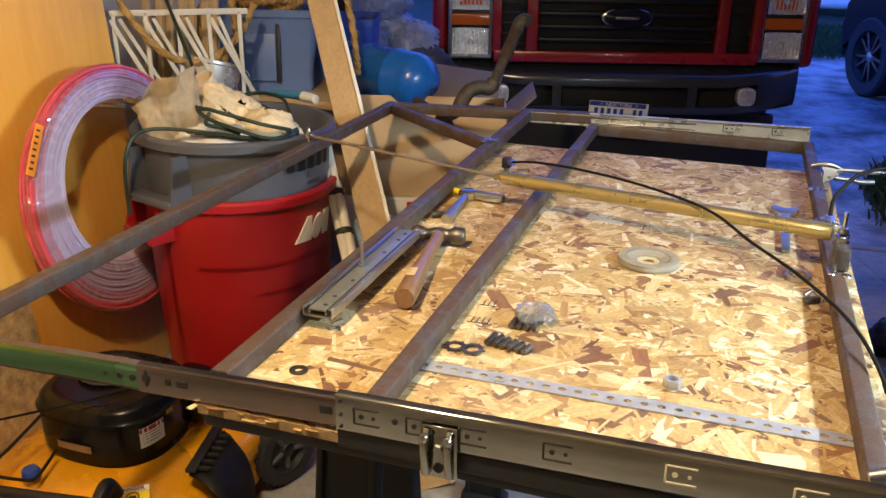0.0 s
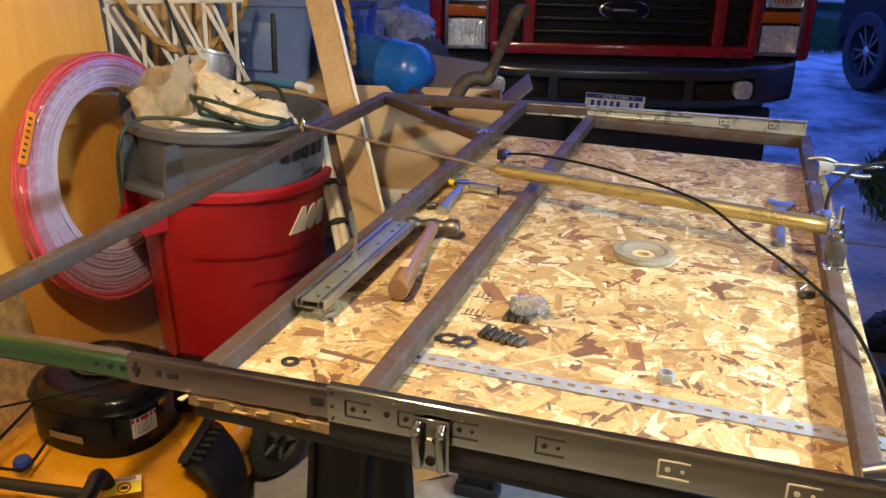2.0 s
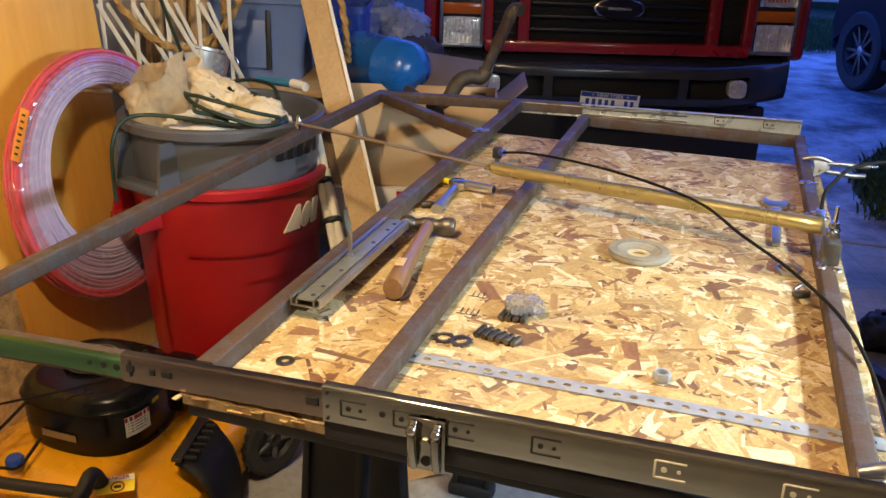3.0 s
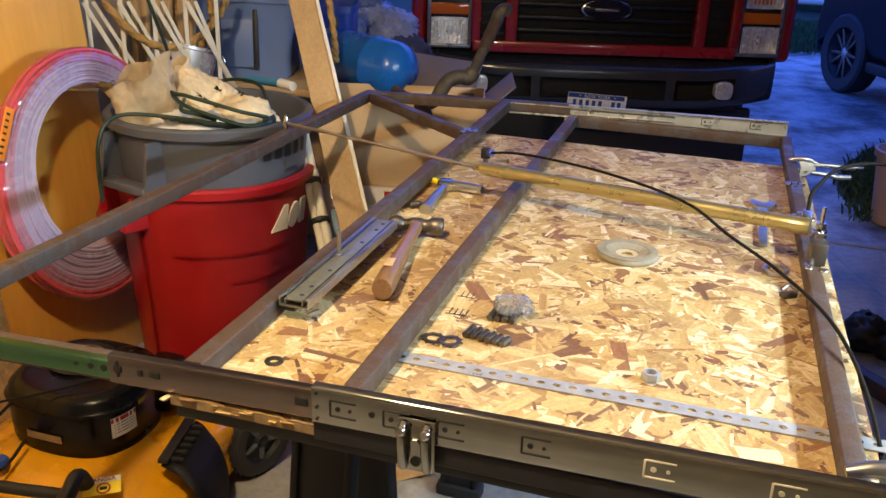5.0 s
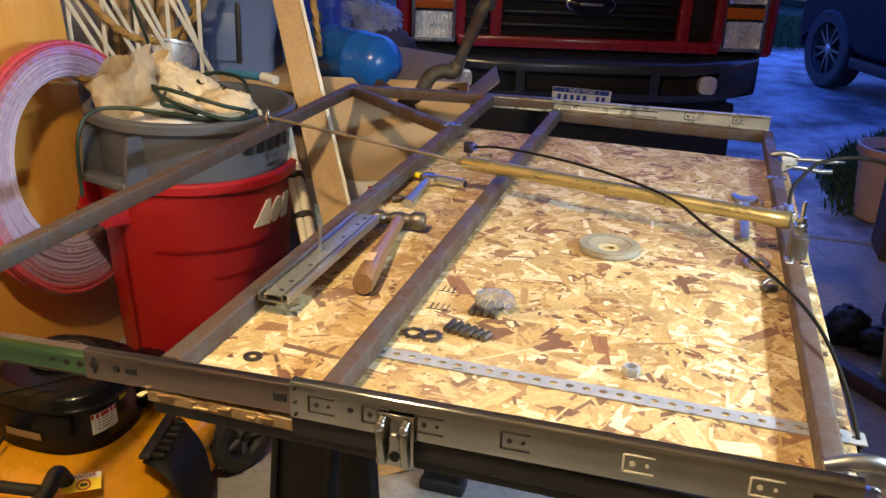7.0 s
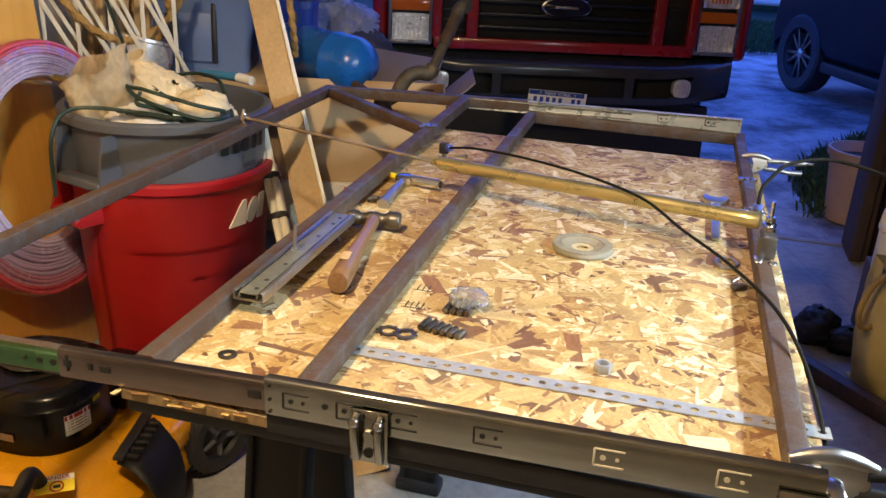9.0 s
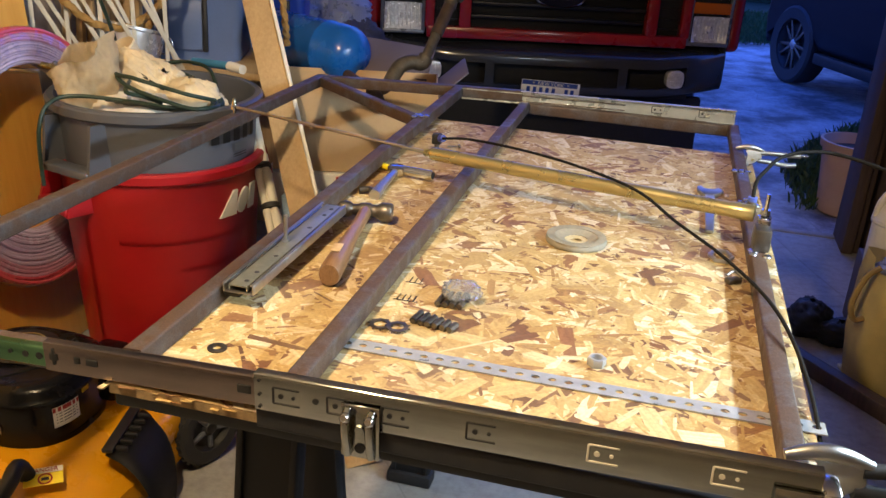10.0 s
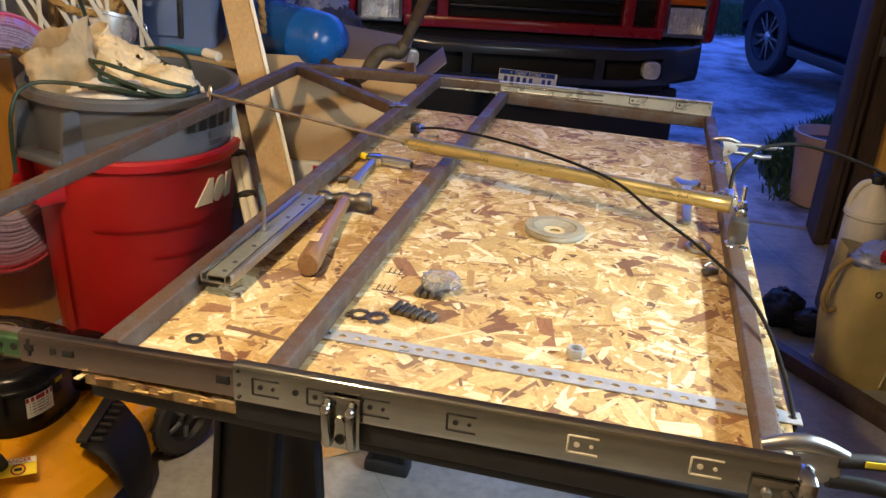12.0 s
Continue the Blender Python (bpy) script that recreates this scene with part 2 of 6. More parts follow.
def clear(name, colour, rough=0.1, weight=0.7):
    n = Nodes(name)
    n.set(Base_Color=(*colour, 1), Roughness=rough, Transmission_Weight=weight, IOR=1.45)
    n.link(n.ramp(n.noise(30, 3, 0.6, n.coords()), [(0.3, (rough * 0.6,) * 3), (0.7, (rough * 1.8,) * 3)]), n.shader.inputs["Roughness"])
    return n.mat


def stretch_film():
    """Clear film: mostly seen through, with a thin gloss."""
    n = Nodes("stretch_film")
    out = n.tree.nodes["Material Output"]
    see, shine, both = n.tree.nodes.new("ShaderNodeBsdfTransparent"), n.add("ShaderNodeBsdfGlossy", Roughness=0.13), n.tree.nodes.new("ShaderNodeMixShader")
    see.inputs[0].default_value = (0.97, 0.95, 1.0, 1)
    both.inputs[0].default_value = 0.16
    n.link(see.outputs[0], both.inputs[1])
    n.link(shine.outputs[0], both.inputs[2])
    n.link(both.outputs[0], out.inputs["Surface"])
    return n.mat


M_TUBE = rusty_steel()
M_OSB = strand_board()
M_OSB_CORE = plain("strand_board_core", (0.30, 0.20, 0.095), 0.85, vary=0.4, scale=60, bump=0.6)
M_ZINC = brushed("zinc_plated_steel", (0.50, 0.50, 0.46), 0.08, (1.5, 8, 22))
M_ZINC_GREEN = brushed("green_tinted_zinc", (0.17, 0.35, 0.18), 0.24, (1.5, 8, 22))
# the red bin's reflection is put into this zinc's base colour
M_ZINC_RED = brushed("red_reflection_zinc", (0.36, 0.285, 0.25), 0.15, (1.5, 8, 22))
M_ZINC_DULL = plain("dull_zinc", (0.56, 0.57, 0.52), 0.30, 0.55, 0.12, 20, 0.05)
M_ZINC_GREY = plain("grey_green_zinc", (0.21, 0.215, 0.185), 0.34, 0.5, 0.18, 60, 0.05)
M_GALV = plain("galvanised_strap", (0.46, 0.475, 0.49), 0.34, 0.45, 0.15, 40)
M_BRASS = plain("brass_tube", (0.52, 0.44, 0.22), 0.28, 0.85, 0.06, 9, 0.0)
M_CHROME = brushed("chrome", (0.78, 0.77, 0.76), 0.17)
M_STEEL = brushed("bare_steel", (0.55, 0.54, 0.52), 0.36)
M_FORGED = plain("forged_dark_steel", (0.16, 0.14, 0.12), 0.42, 0.9, 0.3, 30)
M_BLACK = plain("black_plastic", (0.011, 0.011, 0.012), 0.55, vary=0.25)
M_RUBBER = plain("black_rubber", (0.022, 0.022, 0.024), 0.65, vary=0.25, bump=0.25)
M_DARK = plain("dark_steel_beam", (0.03, 0.03, 0.033), 0.5, 0.3, vary=0.3)
M_HICKORY = wood("hickory_handle", (0.13, 0.062, 0.025), (0.27, 0.145, 0.065), 0.42, "Y", 2.0, 0.2)
M_PLY = wood("varnished_plywood", (0.82, 0.40, 0.055), (0.94, 0.53, 0.11), 0.32, "Z", 0.35, 0.15)
M_REDWOOD = wood("reddish_timber", (0.17, 0.055, 0.018), (0.30, 0.11, 0.035), 0.55, "Z", 1.0)
M_PINE = wood("pine_board", (0.40, 0.26, 0.12), (0.54, 0.38, 0.20), 0.6, "Z", 1.0)
M_DARKWOOD = wood("dark_timber", (0.035, 0.022, 0.016), (0.09, 0.058, 0.04), 0.6, "Z", 1.0)
M_CONCRETE = concrete("garage_concrete", (0.30, 0.29, 0.27), (0.42, 0.41, 0.39))
M_DRIVE = concrete("weathered_driveway", (0.11, 0.11, 0.11), (0.50, 0.50, 0.50), 1.6)
M_WHITE = plain("white_paint", (0.78, 0.77, 0.74), 0.5, vary=0.06)
M_WALL = plain("garage_wallboard", (0.52, 0.46, 0.38), 0.8, vary=0.12, scale=2.5, bump=0.2, grain=60)
M_RED = plain("red_plastic", (0.36, 0.009, 0.014), 0.38, vary=0.12, scale=6)
M_GREY = plain("grey_plastic", (0.088, 0.096, 0.118), 0.42, vary=0.12, scale=6)
M_YELLOW = plain("yellow_enamel", (0.64, 0.285, 0.006), 0.28, vary=0.06, scale=5, bump=0.02, Coat_Weight=0.4)
M_CARD = plain("cardboard", (0.58, 0.41, 0.23), 0.75, vary=0.1, scale=4, grain=90)
# pale card darkened and blued: dusk light is put into its colour
M_CARD_DUSK = plain("dusk_lit_cardboard", (0.14, 0.12, 0.15), 0.75, vary=0.1, scale=4, grain=90)
M_TANK = plain("blue_tank_paint", (0.010, 0.12, 0.48), 0.26, vary=0.18, scale=8, bump=0.03)
M_TOTE = plain("slate_blue_plastic", (0.14, 0.21, 0.43), 0.42, vary=0.1, scale=5)
M_DEEPBLUE = plain("deep_blue_plastic", (0.02, 0.06, 0.35), 0.4, vary=0.1)
M_ROPE = plain("manila_rope", (0.42, 0.25, 0.08), 0.85, vary=0.25, scale=60, bump=0.5)
M_CANVAS = plain("cream_canvas", (0.74, 0.63, 0.44), 0.85, vary=0.18, scale=14, bump=0.6, grain=120)
M_CORD = plain("dark_green_cord", (0.012, 0.030, 0.020), 0.45, vary=0.2)
M_HOSE = plain("black_air_hose", (0.010, 0.009, 0.008), 0.75, vary=0.2, Specular_IOR_Level=0.15)
# print ink; also paints the dark of holes, slots and unlit tongues
M_INK_SHADE = plain("ink_and_shade_black", (0.015, 0.015, 0.015), 0.5, vary=0.1, bump=0)
M_LABEL = plain("white_label", (0.80, 0.79, 0.74), 0.5, vary=0.05, bump=0)

# ---- the garage shell and the ground ----
solid("ground", box((2, 60, -0.06), (160, 150, 0.08)), plain("lawn_soil", (0.035, 0.050, 0.018), 0.9, vary=0.4, scale=3, bump=0.6, grain=40),
      "dark lawn soil that reaches the horizon", "ground", kind="structure")
solid("garage_floor", box((0.0, 0.28, -0.05), (5.0, 6.7, 0.10), 0.004), M_CONCRETE,
      "grey worn concrete garage floor with fine cracks", "floor", kind="structure")
drive = bmesh.new()
outline = [(-5, 3.632), (1.75, 3.632), (1.75, 4.25), (1.20, 4.35), (1.17, 4.6), (1.30, 5.3), (1.62, 6.05), (2.3, 6.5), (6.5, 6.7), (6.5, 10.9), (1.7, 10.7), (1.0, 10.4), (-5, 11.5)]
solid("driveway", prism(outline, 0.05, Matrix.Translation((0, 0, -0.055))), M_DRIVE,
      "weathered grey concrete driveway at dusk", "driveway", kind="structure")


def wall(name, centre, size, mat, label):
    return solid(name, box(centre, size), mat, label, "wall", kind="structure")


wall("wall_left", (-1.90, 0.28, 1.25), (0.12, 6.46, 2.5), M_WALL, "plain wallboard side wall of the garage")
wall("wall_right", (2.06, 0.28, 1.25), (0.12, 6.46, 2.5), M_DARKWOOD, "dark timber side wall of the garage")
wall("wall_back", (0.08, -3.01, 1.25), (4.08, 0.12, 2.5), M_WALL, "plain wallboard back wall of the garage")
wall("wall_front_left", (-1.77, 3.55, 1.25), (0.38, 0.12, 2.5), M_WALL, "narrow wall beside the open garage door")
wall("wall_front_right", (1.73, 3.55, 1.25), (0.78, 0.12, 2.5), M_DARKWOOD, "dark timber wall beside the open garage door")
wall("wall_front_head", (-0.12, 3.55, 2.42), (2.92, 0.12, 0.16), M_WALL, "wall over the open garage door")
solid("ceiling", box((0.08, 0.27, 2.56), (4.2, 6.68, 0.10)), M_WHITE, "white garage ceiling", "ceiling", kind="structure")
solid("door_jamb_right", box((1.345, 3.50, 1.07), (0.05, 0.26, 2.14), 0.004, box((1.385, 3.44, 1.07), (0.03, 0.09, 2.14), 0.003)), M_DARKWOOD,
      "dark weathered timber door jamb", "door jamb", kind="structure")
solid("door_jamb_left", box((-1.57, 3.50, 1.07), (0.03, 0.24, 2.14), 0.004), M_WHITE,
      "white painted timber door jamb", "door jamb", kind="structure")
solid("door_seal", box((-1.63, 3.41, 1.07), (0.06, 0.05, 2.14), 0.004), M_DARKWOOD, "dark strip beside the white jamb", "trim", kind="structure")
solid("threshold", box((-0.1, 3.60, 0.001), (2.85, 0.06, 0.012), 0.004), plain("worn_threshold", (0.30, 0.29, 0.27), 0.8, vary=0.2),
      "worn concrete door threshold", "threshold", kind="structure")

# bodies for the two lamps, both out of view; reflector and stand are added
bulb = thing("reflector_lamp", (-0.34, -0.42, 2.51), "warm bulb in a metal reflector hung from the ceiling", "lamp")
part("holder", lathe([(0, 0), (0.055, 0), (0.055, -0.02), (0.025, -0.035), (0.02, -0.08), (0, -0.08)], 24), M_WHITE, bulb)
part("shade", lathe([(0.022, -0.075), (0.05, -0.085), (0.11, -0.115), (0.14, -0.150), (0.138, -0.150), (0.107, -0.118), (0.048, -0.088), (0.022, -0.078)], 40), M_GALV, bulb, "spun metal reflector")
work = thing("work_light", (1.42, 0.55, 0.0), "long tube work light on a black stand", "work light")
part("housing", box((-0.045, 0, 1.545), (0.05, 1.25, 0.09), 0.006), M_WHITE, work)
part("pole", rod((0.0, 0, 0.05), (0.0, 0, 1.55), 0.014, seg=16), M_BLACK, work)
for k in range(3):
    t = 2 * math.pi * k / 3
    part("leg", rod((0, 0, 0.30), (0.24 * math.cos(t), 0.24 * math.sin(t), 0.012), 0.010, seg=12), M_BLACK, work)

# ---- the work table and its sliding steel frame ----
B, T, W = 0.900, 0.935, 0.032
X0, X1, Y0, Y1 = -0.255, 0.632, -0.046, 1.502

table = thing("work_table", (0.19, 0.73, 0.0), "strand board sheet laid on black sawhorses as a work table", "table")
edge = box(((X0 + X1) / 2, (Y0 + Y1) / 2, B - 0.0085), (X1 - X0, Y1 - Y0, 0.013), 0.0)
part("board", edge, M_OSB_CORE, table, "raw strand board sheet", local=False)


def flakes(count, seed):
    """Pressed wood strands of uneven length and turn, one thin sliver over another."""
    rng = random.Random(seed)
    bm = bmesh.new()
    grain = bm.loops.layers.uv.new("grain")
    for i in range(count):
        x, y = rng.uniform(X0 - 0.01, X1 + 0.01), rng.uniform(Y0 - 0.01, Y1 + 0.01)
        turn = rng.gauss(0.35, 1.0) if rng.random() < 0.25 else rng.uniform(0, math.pi)
        big = rng.random() ** 1.5
        length, width = 0.018 + 0.078 * big, 0.004 + 0.026 * rng.random() ** 2.0 * (0.4 + big)
        z = B - 0.0016 + 0.0018 * i / count
        c, s = math.cos(turn), math.sin(turn)
        skew = rng.uniform(-0.4, 0.4) * width
        ring = [(-0.5, -0.42 + rng.uniform(-.1, .1)), (-0.15, -0.5 + rng.uniform(-.06, .06)), (0.5, -0.44 + rng.uniform(-.2, .1)), (0.46 + rng.uniform(0, .12), 0.1),
                (0.44, 0.45 + rng.uniform(-.2, .1)), (0.0, 0.5 + rng.uniform(-.06, .06)), (-0.46, 0.45 + rng.uniform(-.1, .1)), (-0.5 - rng.uniform(0, .12), 0.05)]
        tilt = rng.uniform(-1, 1) * 0.0004
        vs, us = [], []
        for u, v in ring:
            a, b = u * length + skew * v, v * width
            px, py = x + a * c - b * s, y + a * s + b * c
            vs.append(bm.verts.new((min(max(px, X0), X1), min(max(py, Y0), Y1), z + tilt * u)))
            us.append((a + x * 3, b + y * 7 + i * 0.013))
        face = bm.faces.new(vs)
        for loop, uv in zip(face.loops, us):
            loop[grain].uv = uv
    return bm


strands = part("strand", flakes(25000, 4), M_OSB, table, "pressed wood strands of pale and brown tones", local=False, smooth=0)
strands["kind"] = "stuff"
rag = bmesh.new()
for i in range(160):
    y = random.uniform(Y0, Y1)
    a = random.uniform(0.01, 0.035)
    box((X0 - random.uniform(0, 0.004), y, B - 0.003 - random.random() * 0.006), (0.008, a, 0.0015), 0, rag, Matrix.Rotation(random.uniform(-.3, .3), 4, "Z"))
for i in range(160):
    box((random.uniform(X0, X1), Y1 + random.uniform(-.002, .002), B - 0.003 - random.random() * 0.006), (random.uniform(.006, .02), 0.005, 0.001), 0, rag)
for i in range(14):
    x, a = random.uniform(X0, X0 + 0.2), random.uniform(0.006, 0.026)
    box((x, Y0 - random.uniform(-0.003, 0.0015), B - 0.0015 - random.random() ** 2 * 0.010), (a, 0.006, 0.0010), 0, rag,
        Matrix.Rotation(random.uniform(-.35, .35), 4, "Z") @ Matrix.Rotation(random.uniform(-.06, .06), 4, "Y"))
splinters = part("splinter", rag, M_OSB, table, "", local=False, smooth=0)
splinters["kind"] = "stuff"
part("underlay", box(((X0 + X1) / 2, (Y0 + Y1) / 2 + .002, B - 0.0265), (X1 - X0 - 0.006, Y1 - Y0 - 0.006, 0.020), 0.004), M_BLACK, table, "black sheet under the board", local=False)
for y in (1.42,):
    part("crossbeam", box((0.29, y, B - 0.062), (0.62, 0.06, 0.055), 0.004), M_DARK, table, "dark crossbeam", local=False)


def sawhorse(where):
    """A folding sawhorse of black plastic: a ridge beam and four splayed legs."""
    ob = thing("sawhorse", where, "black plastic folding sawhorse under the work table", "sawhorse", "sawhorses under the table")
    part("ridge", box((0, 0, 0.818), (0.80, 0.085, 0.09), 0.012), M_BLACK, ob)
    for sx in (-1, 1):
        for sy in (-1, 1):
            a, b = Vector((sx * 0.345, sy * 0.05, 0.82)), Vector((sx * 0.345, sy * 0.17, 0.02))
            m = Matrix.Translation((a + b) / 2) @ Matrix((Vector((1, 0, 0)), (b - a).normalized().cross(Vector((1, 0, 0))).normalized(), (b - a).normalized())).transposed().to_4x4()
            leg = box((0, 0, 0), (0.105, 0.034, (b - a).length), 0.006)
            for e in (-1, 1):
                box((e * 0.046, -0.014 * (1 if sy > 0 else -1), 0), (0.013, 0.022, (b - a).length * 0.96), 0.004, leg)
            leg.transform(m)
            part("leg", leg, M_BLACK, ob)
            part("foot", box((b.x, b.y, 0.018), (0.125, 0.055, 0.036), 0.008), M_RUBBER, ob)
    for sy in (-1, 1):
        part("brace", box((0, sy * 0.13, 0.30), (0.68, 0.02, 0.045), 0.005), M_BLACK, ob)
    for sx in (-1, 1):
        part("hinge_plate", box((sx * 0.345, 0, 0.34), (0.06, 0.24, 0.018), 0.006), M_BLACK, ob)
    return ob


horse = sawhorse((0.21, 0.25, 0))
copy_thing(horse, pose(0.21, 1.20, 0))


def tube(a, b, w=W, h=W, wall_t=0.003, bm=None):
    """Square steel tube with rounded corners and open ends."""
    a, b = Vector(a), Vector(b)
    d = (b - a)
    q = d.normalized()
    side = Vector((0, 0, 1)).cross(q).normalized()
    up = q.cross(side)
    extra = bmesh.new()

    def ring(p, ww, hh, r):
        out = []
        for cx, cy, a0 in ((1, 1, 0), (-1, 1, 90), (-1, -1, 180), (1, -1, 270)):
            for k in range(4):
                t = radians(a0 + 30 * k)
                out.append(extra.verts.new(p + side * (cx * (ww / 2 - r) + r * math.cos(t)) + up * (cy * (hh / 2 - r) + r * math.sin(t))))
        return out
    r = 0.004
    o1, o2 = ring(a, w, h, r), ring(b, w, h, r)
    i1, i2 = ring(a, w - 2 * wall_t, h - 2 * wall_t, 0.0015), ring(b, w - 2 * wall_t, h - 2 * wall_t, 0.0015)
    n = len(o1)
    for i in range(n):
        k = (i + 1) % n
        extra.faces.new((o1[i], o1[k], o2[k], o2[i]))
        extra.faces.new((i1[k], i1[i], i2[i], i2[k]))
        extra.faces.new((o1[k], o1[i], i1[i], i1[k]))
        extra.faces.new((o2[i], o2[k], i2[k], i2[i]))
    return merge(bm, extra)


def weld(where, r, seed):
    """A lumpy bead of ground weld metal."""
    rng = random.Random(seed)
    bm = bmesh.new()
    for i in range(7):
        extra = bmesh.new()
        bmesh.ops.create_icosphere(extra, subdivisions=2, radius=r * rng.uniform(0.35, 0.6))
        extra.transform(Matrix.Translation(Vector(where) + Vector((rng.uniform(-r, r), rng.uniform(-r, r), rng.uniform(-r * .15, r * .1)))) @ Matrix.Diagonal((1, 1, 0.4, 1)))
        merge(bm, extra)
    return bm


M_WELD = plain("ground_weld", (0.62, 0.64, 0.68), 0.22, 1.0, 0.2, 90, 0.3)
zc = T - W / 2
fixed = thing("fixed_frame", (0.29, 0.8, B), "fixed rusty square steel tube frame lying on the board", "steel frame")
XB, XR = -0.015, 0.5905
YF = 1.700
part("cross_tube", tube((XB, 0.002, zc), (XB, YF, zc), 0.027), M_TUBE, fixed, local=False)
part("side_tube", tube((XR, -0.004, zc), (XR, YF, zc), 0.028), M_TUBE, fixed, local=False)
part("far_tube", tube((-0.02, YF + 0.017, zc - 0.006), (XR + 0.016, YF + 0.017, zc - 0.006)), M_TUBE, fixed, local=False)
part("near_tube", tube((-0.045, -0.034, 0.8955), (0.60, -0.034, 0.8955), 0.030, 0.030), M_DARK, fixed, local=False)
part("weld_bead", weld((XR, 1.21, T), 0.017, 1), M_WELD, fixed, "bright ground weld", local=False)
part("weld_bead", weld((XR, 0.98, T), 0.017, 2), M_WELD, fixed, "bright ground weld", local=False)


def channel(x0, x1, y, z0, z1, depth=0.014, t=0.0022, face=1):
    """A tall thin rail with both long edges rolled over: one C-shaped profile drawn along x."""
    r = 0.0035
    bend = [(r - r * math.sin(radians(a)), r - r * math.cos(radians(a))) for a in (0, 30, 60, 90)]
    prof = [(depth, z0 + t), (depth, z0)] + [(x, z0 + y_) for x, y_ in bend] + [(x, z1 - y_) for x, y_ in bend[::-1]] + [(depth, z1), (depth, z1 - t), (t, z1 - t), (t, z0 + t)]
    m = Matrix(((0, 0, x1 - x0, x0), (face, 0, 0, y), (0, 1, 0, 0), (0, 0, 0, 1)))
    return prism(prof, 1.0, m)


def slotted_plate(x0, x1, y, z0, z1):
    return channel(x0, x1, y - 0.001, z0, z1)


def stamped_slot(x, z, y, w=0.034, h=0.022, face=-1):
    """A stamped tongue: a C-shaped groove of raised edges round two small holes."""
    bm = box((x, y + face * 0.0012, z + h / 2), (w, 0.0016, 0.0022), 0.0004)
    box((x, y + face * 0.0012, z - h / 2), (w, 0.0016, 0.0022), 0.0004, bm)
    box((x - w / 2, y + face * 0.0012, z), (0.0026, 0.0016, h), 0.0004, bm)
    return bm


def rivet_holes(x, z, y, face=-1):
    bm = rod((x - 0.007, y, z), (x - 0.007, y + face * 0.0018, z), 0.0034, seg=12)
    return rod((x + 0.009, y, z), (x + 0.009, y + face * 0.0018, z), 0.0024, seg=10, bm=bm)


YS = -0.052
# the rails dip a little towards their free end
DIP = Matrix.Translation((0.40, 0, 0.94)) @ Matrix.Rotation(radians(-1.05), 4, "Y") @ Matrix.Translation((-0.40, 0, -0.94))


def dipped(name, bm, mat, parent, label="", drop=0.0):
    bm.transform(Matrix.Translation((0, 0, drop)) @ DIP)
    return part(name, bm, mat, parent, label, local=False)


M_LIT_EDGE = plain("lit_edge_highlight", (0.80, 0.76, 0.64), 0.4, 0.2)
rail = thing("drawer_rail", (0.28, YS, 0.94), "zinc plated heavy drawer slide along the front of the frame", "drawer slide")
Z0, Z1 = 0.9165, 0.9685
dipped("outer_member", slotted_plate(-0.045, 0.604, YS, Z0, Z1), M_ZINC, rail)
# last two tongues get a painted highlight, the others a painted shade
for i, x in enumerate((-0.003, 0.067, 0.135, 0.238, 0.377, 0.511)):
    lit = i > 3
    dipped("stamped_tongue", stamped_slot(x, (Z0 + Z1) / 2, YS), M_LIT_EDGE if lit else M_INK_SHADE, rail)
    dipped("screw_hole", rivet_holes(x, (Z0 + Z1) / 2, YS), M_INK_SHADE if not lit else M_LIT_EDGE, rail)
for z in (0.924, 0.941, 0.960):
    dipped("end_rivet", rod((-0.038, YS, z), (-0.038, YS - 0.0025, z), 0.0022, seg=10), M_INK_SHADE, rail)
dipped("end_rivet", rod((0.035, YS, 0.944), (0.035, YS - 0.002, 0.944), 0.004, seg=12), M_INK_SHADE, rail)

hanger = thing("bolted_bracket", (0.094, YS - 0.008, 0.93), "zinc bracket with two bolts on the front rail", "bracket")
plate_bm = box((0.094, YS - 0.006, 0.933), (0.048, 0.004, 0.072), 0.001)
dipped("plate", plate_bm, M_ZINC, hanger, drop=-0.016)
dipped("pivot_hole", rod((0.094, YS - 0.006, 0.911), (0.094, YS - 0.0095, 0.911), 0.0065), M_INK_SHADE, hanger, drop=-0.016)
for dx in (-0.015, 0.015):
    lug = cord([(0.094 + dx, YS - 0.008, 0.962), (0.094 + dx, YS - 0.017, 0.955), (0.094 + dx, YS - 0.018, 0.935), (0.094 + dx, YS - 0.010, 0.902)], 0.0055, 10, 6)
    dipped("ear", lug, M_ZINC, hanger, drop=-0.016)
    dipped("bolt", lathe([(0, 0.006), (0.004, 0.0058), (0.0065, 0.003), (0.007, 0)], 12, m=Matrix.Translation((0.094 + dx, YS - 0.018, 0.957)) @ Matrix.Rotation(radians(65), 4, "X")), M_CHROME, hanger, drop=-0.016)
dipped("nut", lathe([(0, .004), (.006, .004), (.007, 0)], 6, m=Matrix.Translation((0.094, YS - 0.008, 0.938)) @ Matrix.Rotation(radians(90), 4, "X")), M_ZINC, hanger, drop=-0.016)

corner = thing("corner_bracket", (0.60, YS - 0.01, 0.92), "shiny bolted bracket at the corner of the frame", "bracket")
dipped("plate", box((0.585, YS - 0.005, 0.915), (0.055, 0.006, 0.06), 0.0015), M_ZINC, corner)
dipped("block", box((0.615, YS + 0.012, 0.925), (0.022, 0.045, 0.05), 0.006), M_CHROME, corner)
for k, z in ((0.574, 0.93), (0.574, 0.902)):
    dipped("bolt", rod((k, YS - 0.008, z), (k, YS - 0.015, z), 0.006, 0.005, 10), M_STEEL, corner)
dipped("stud", rod((0.603, YS - 0.006, 0.918), (0.603, YS - 0.03, 0.922), 0.009, 0.008, 12), M_CHROME, corner)

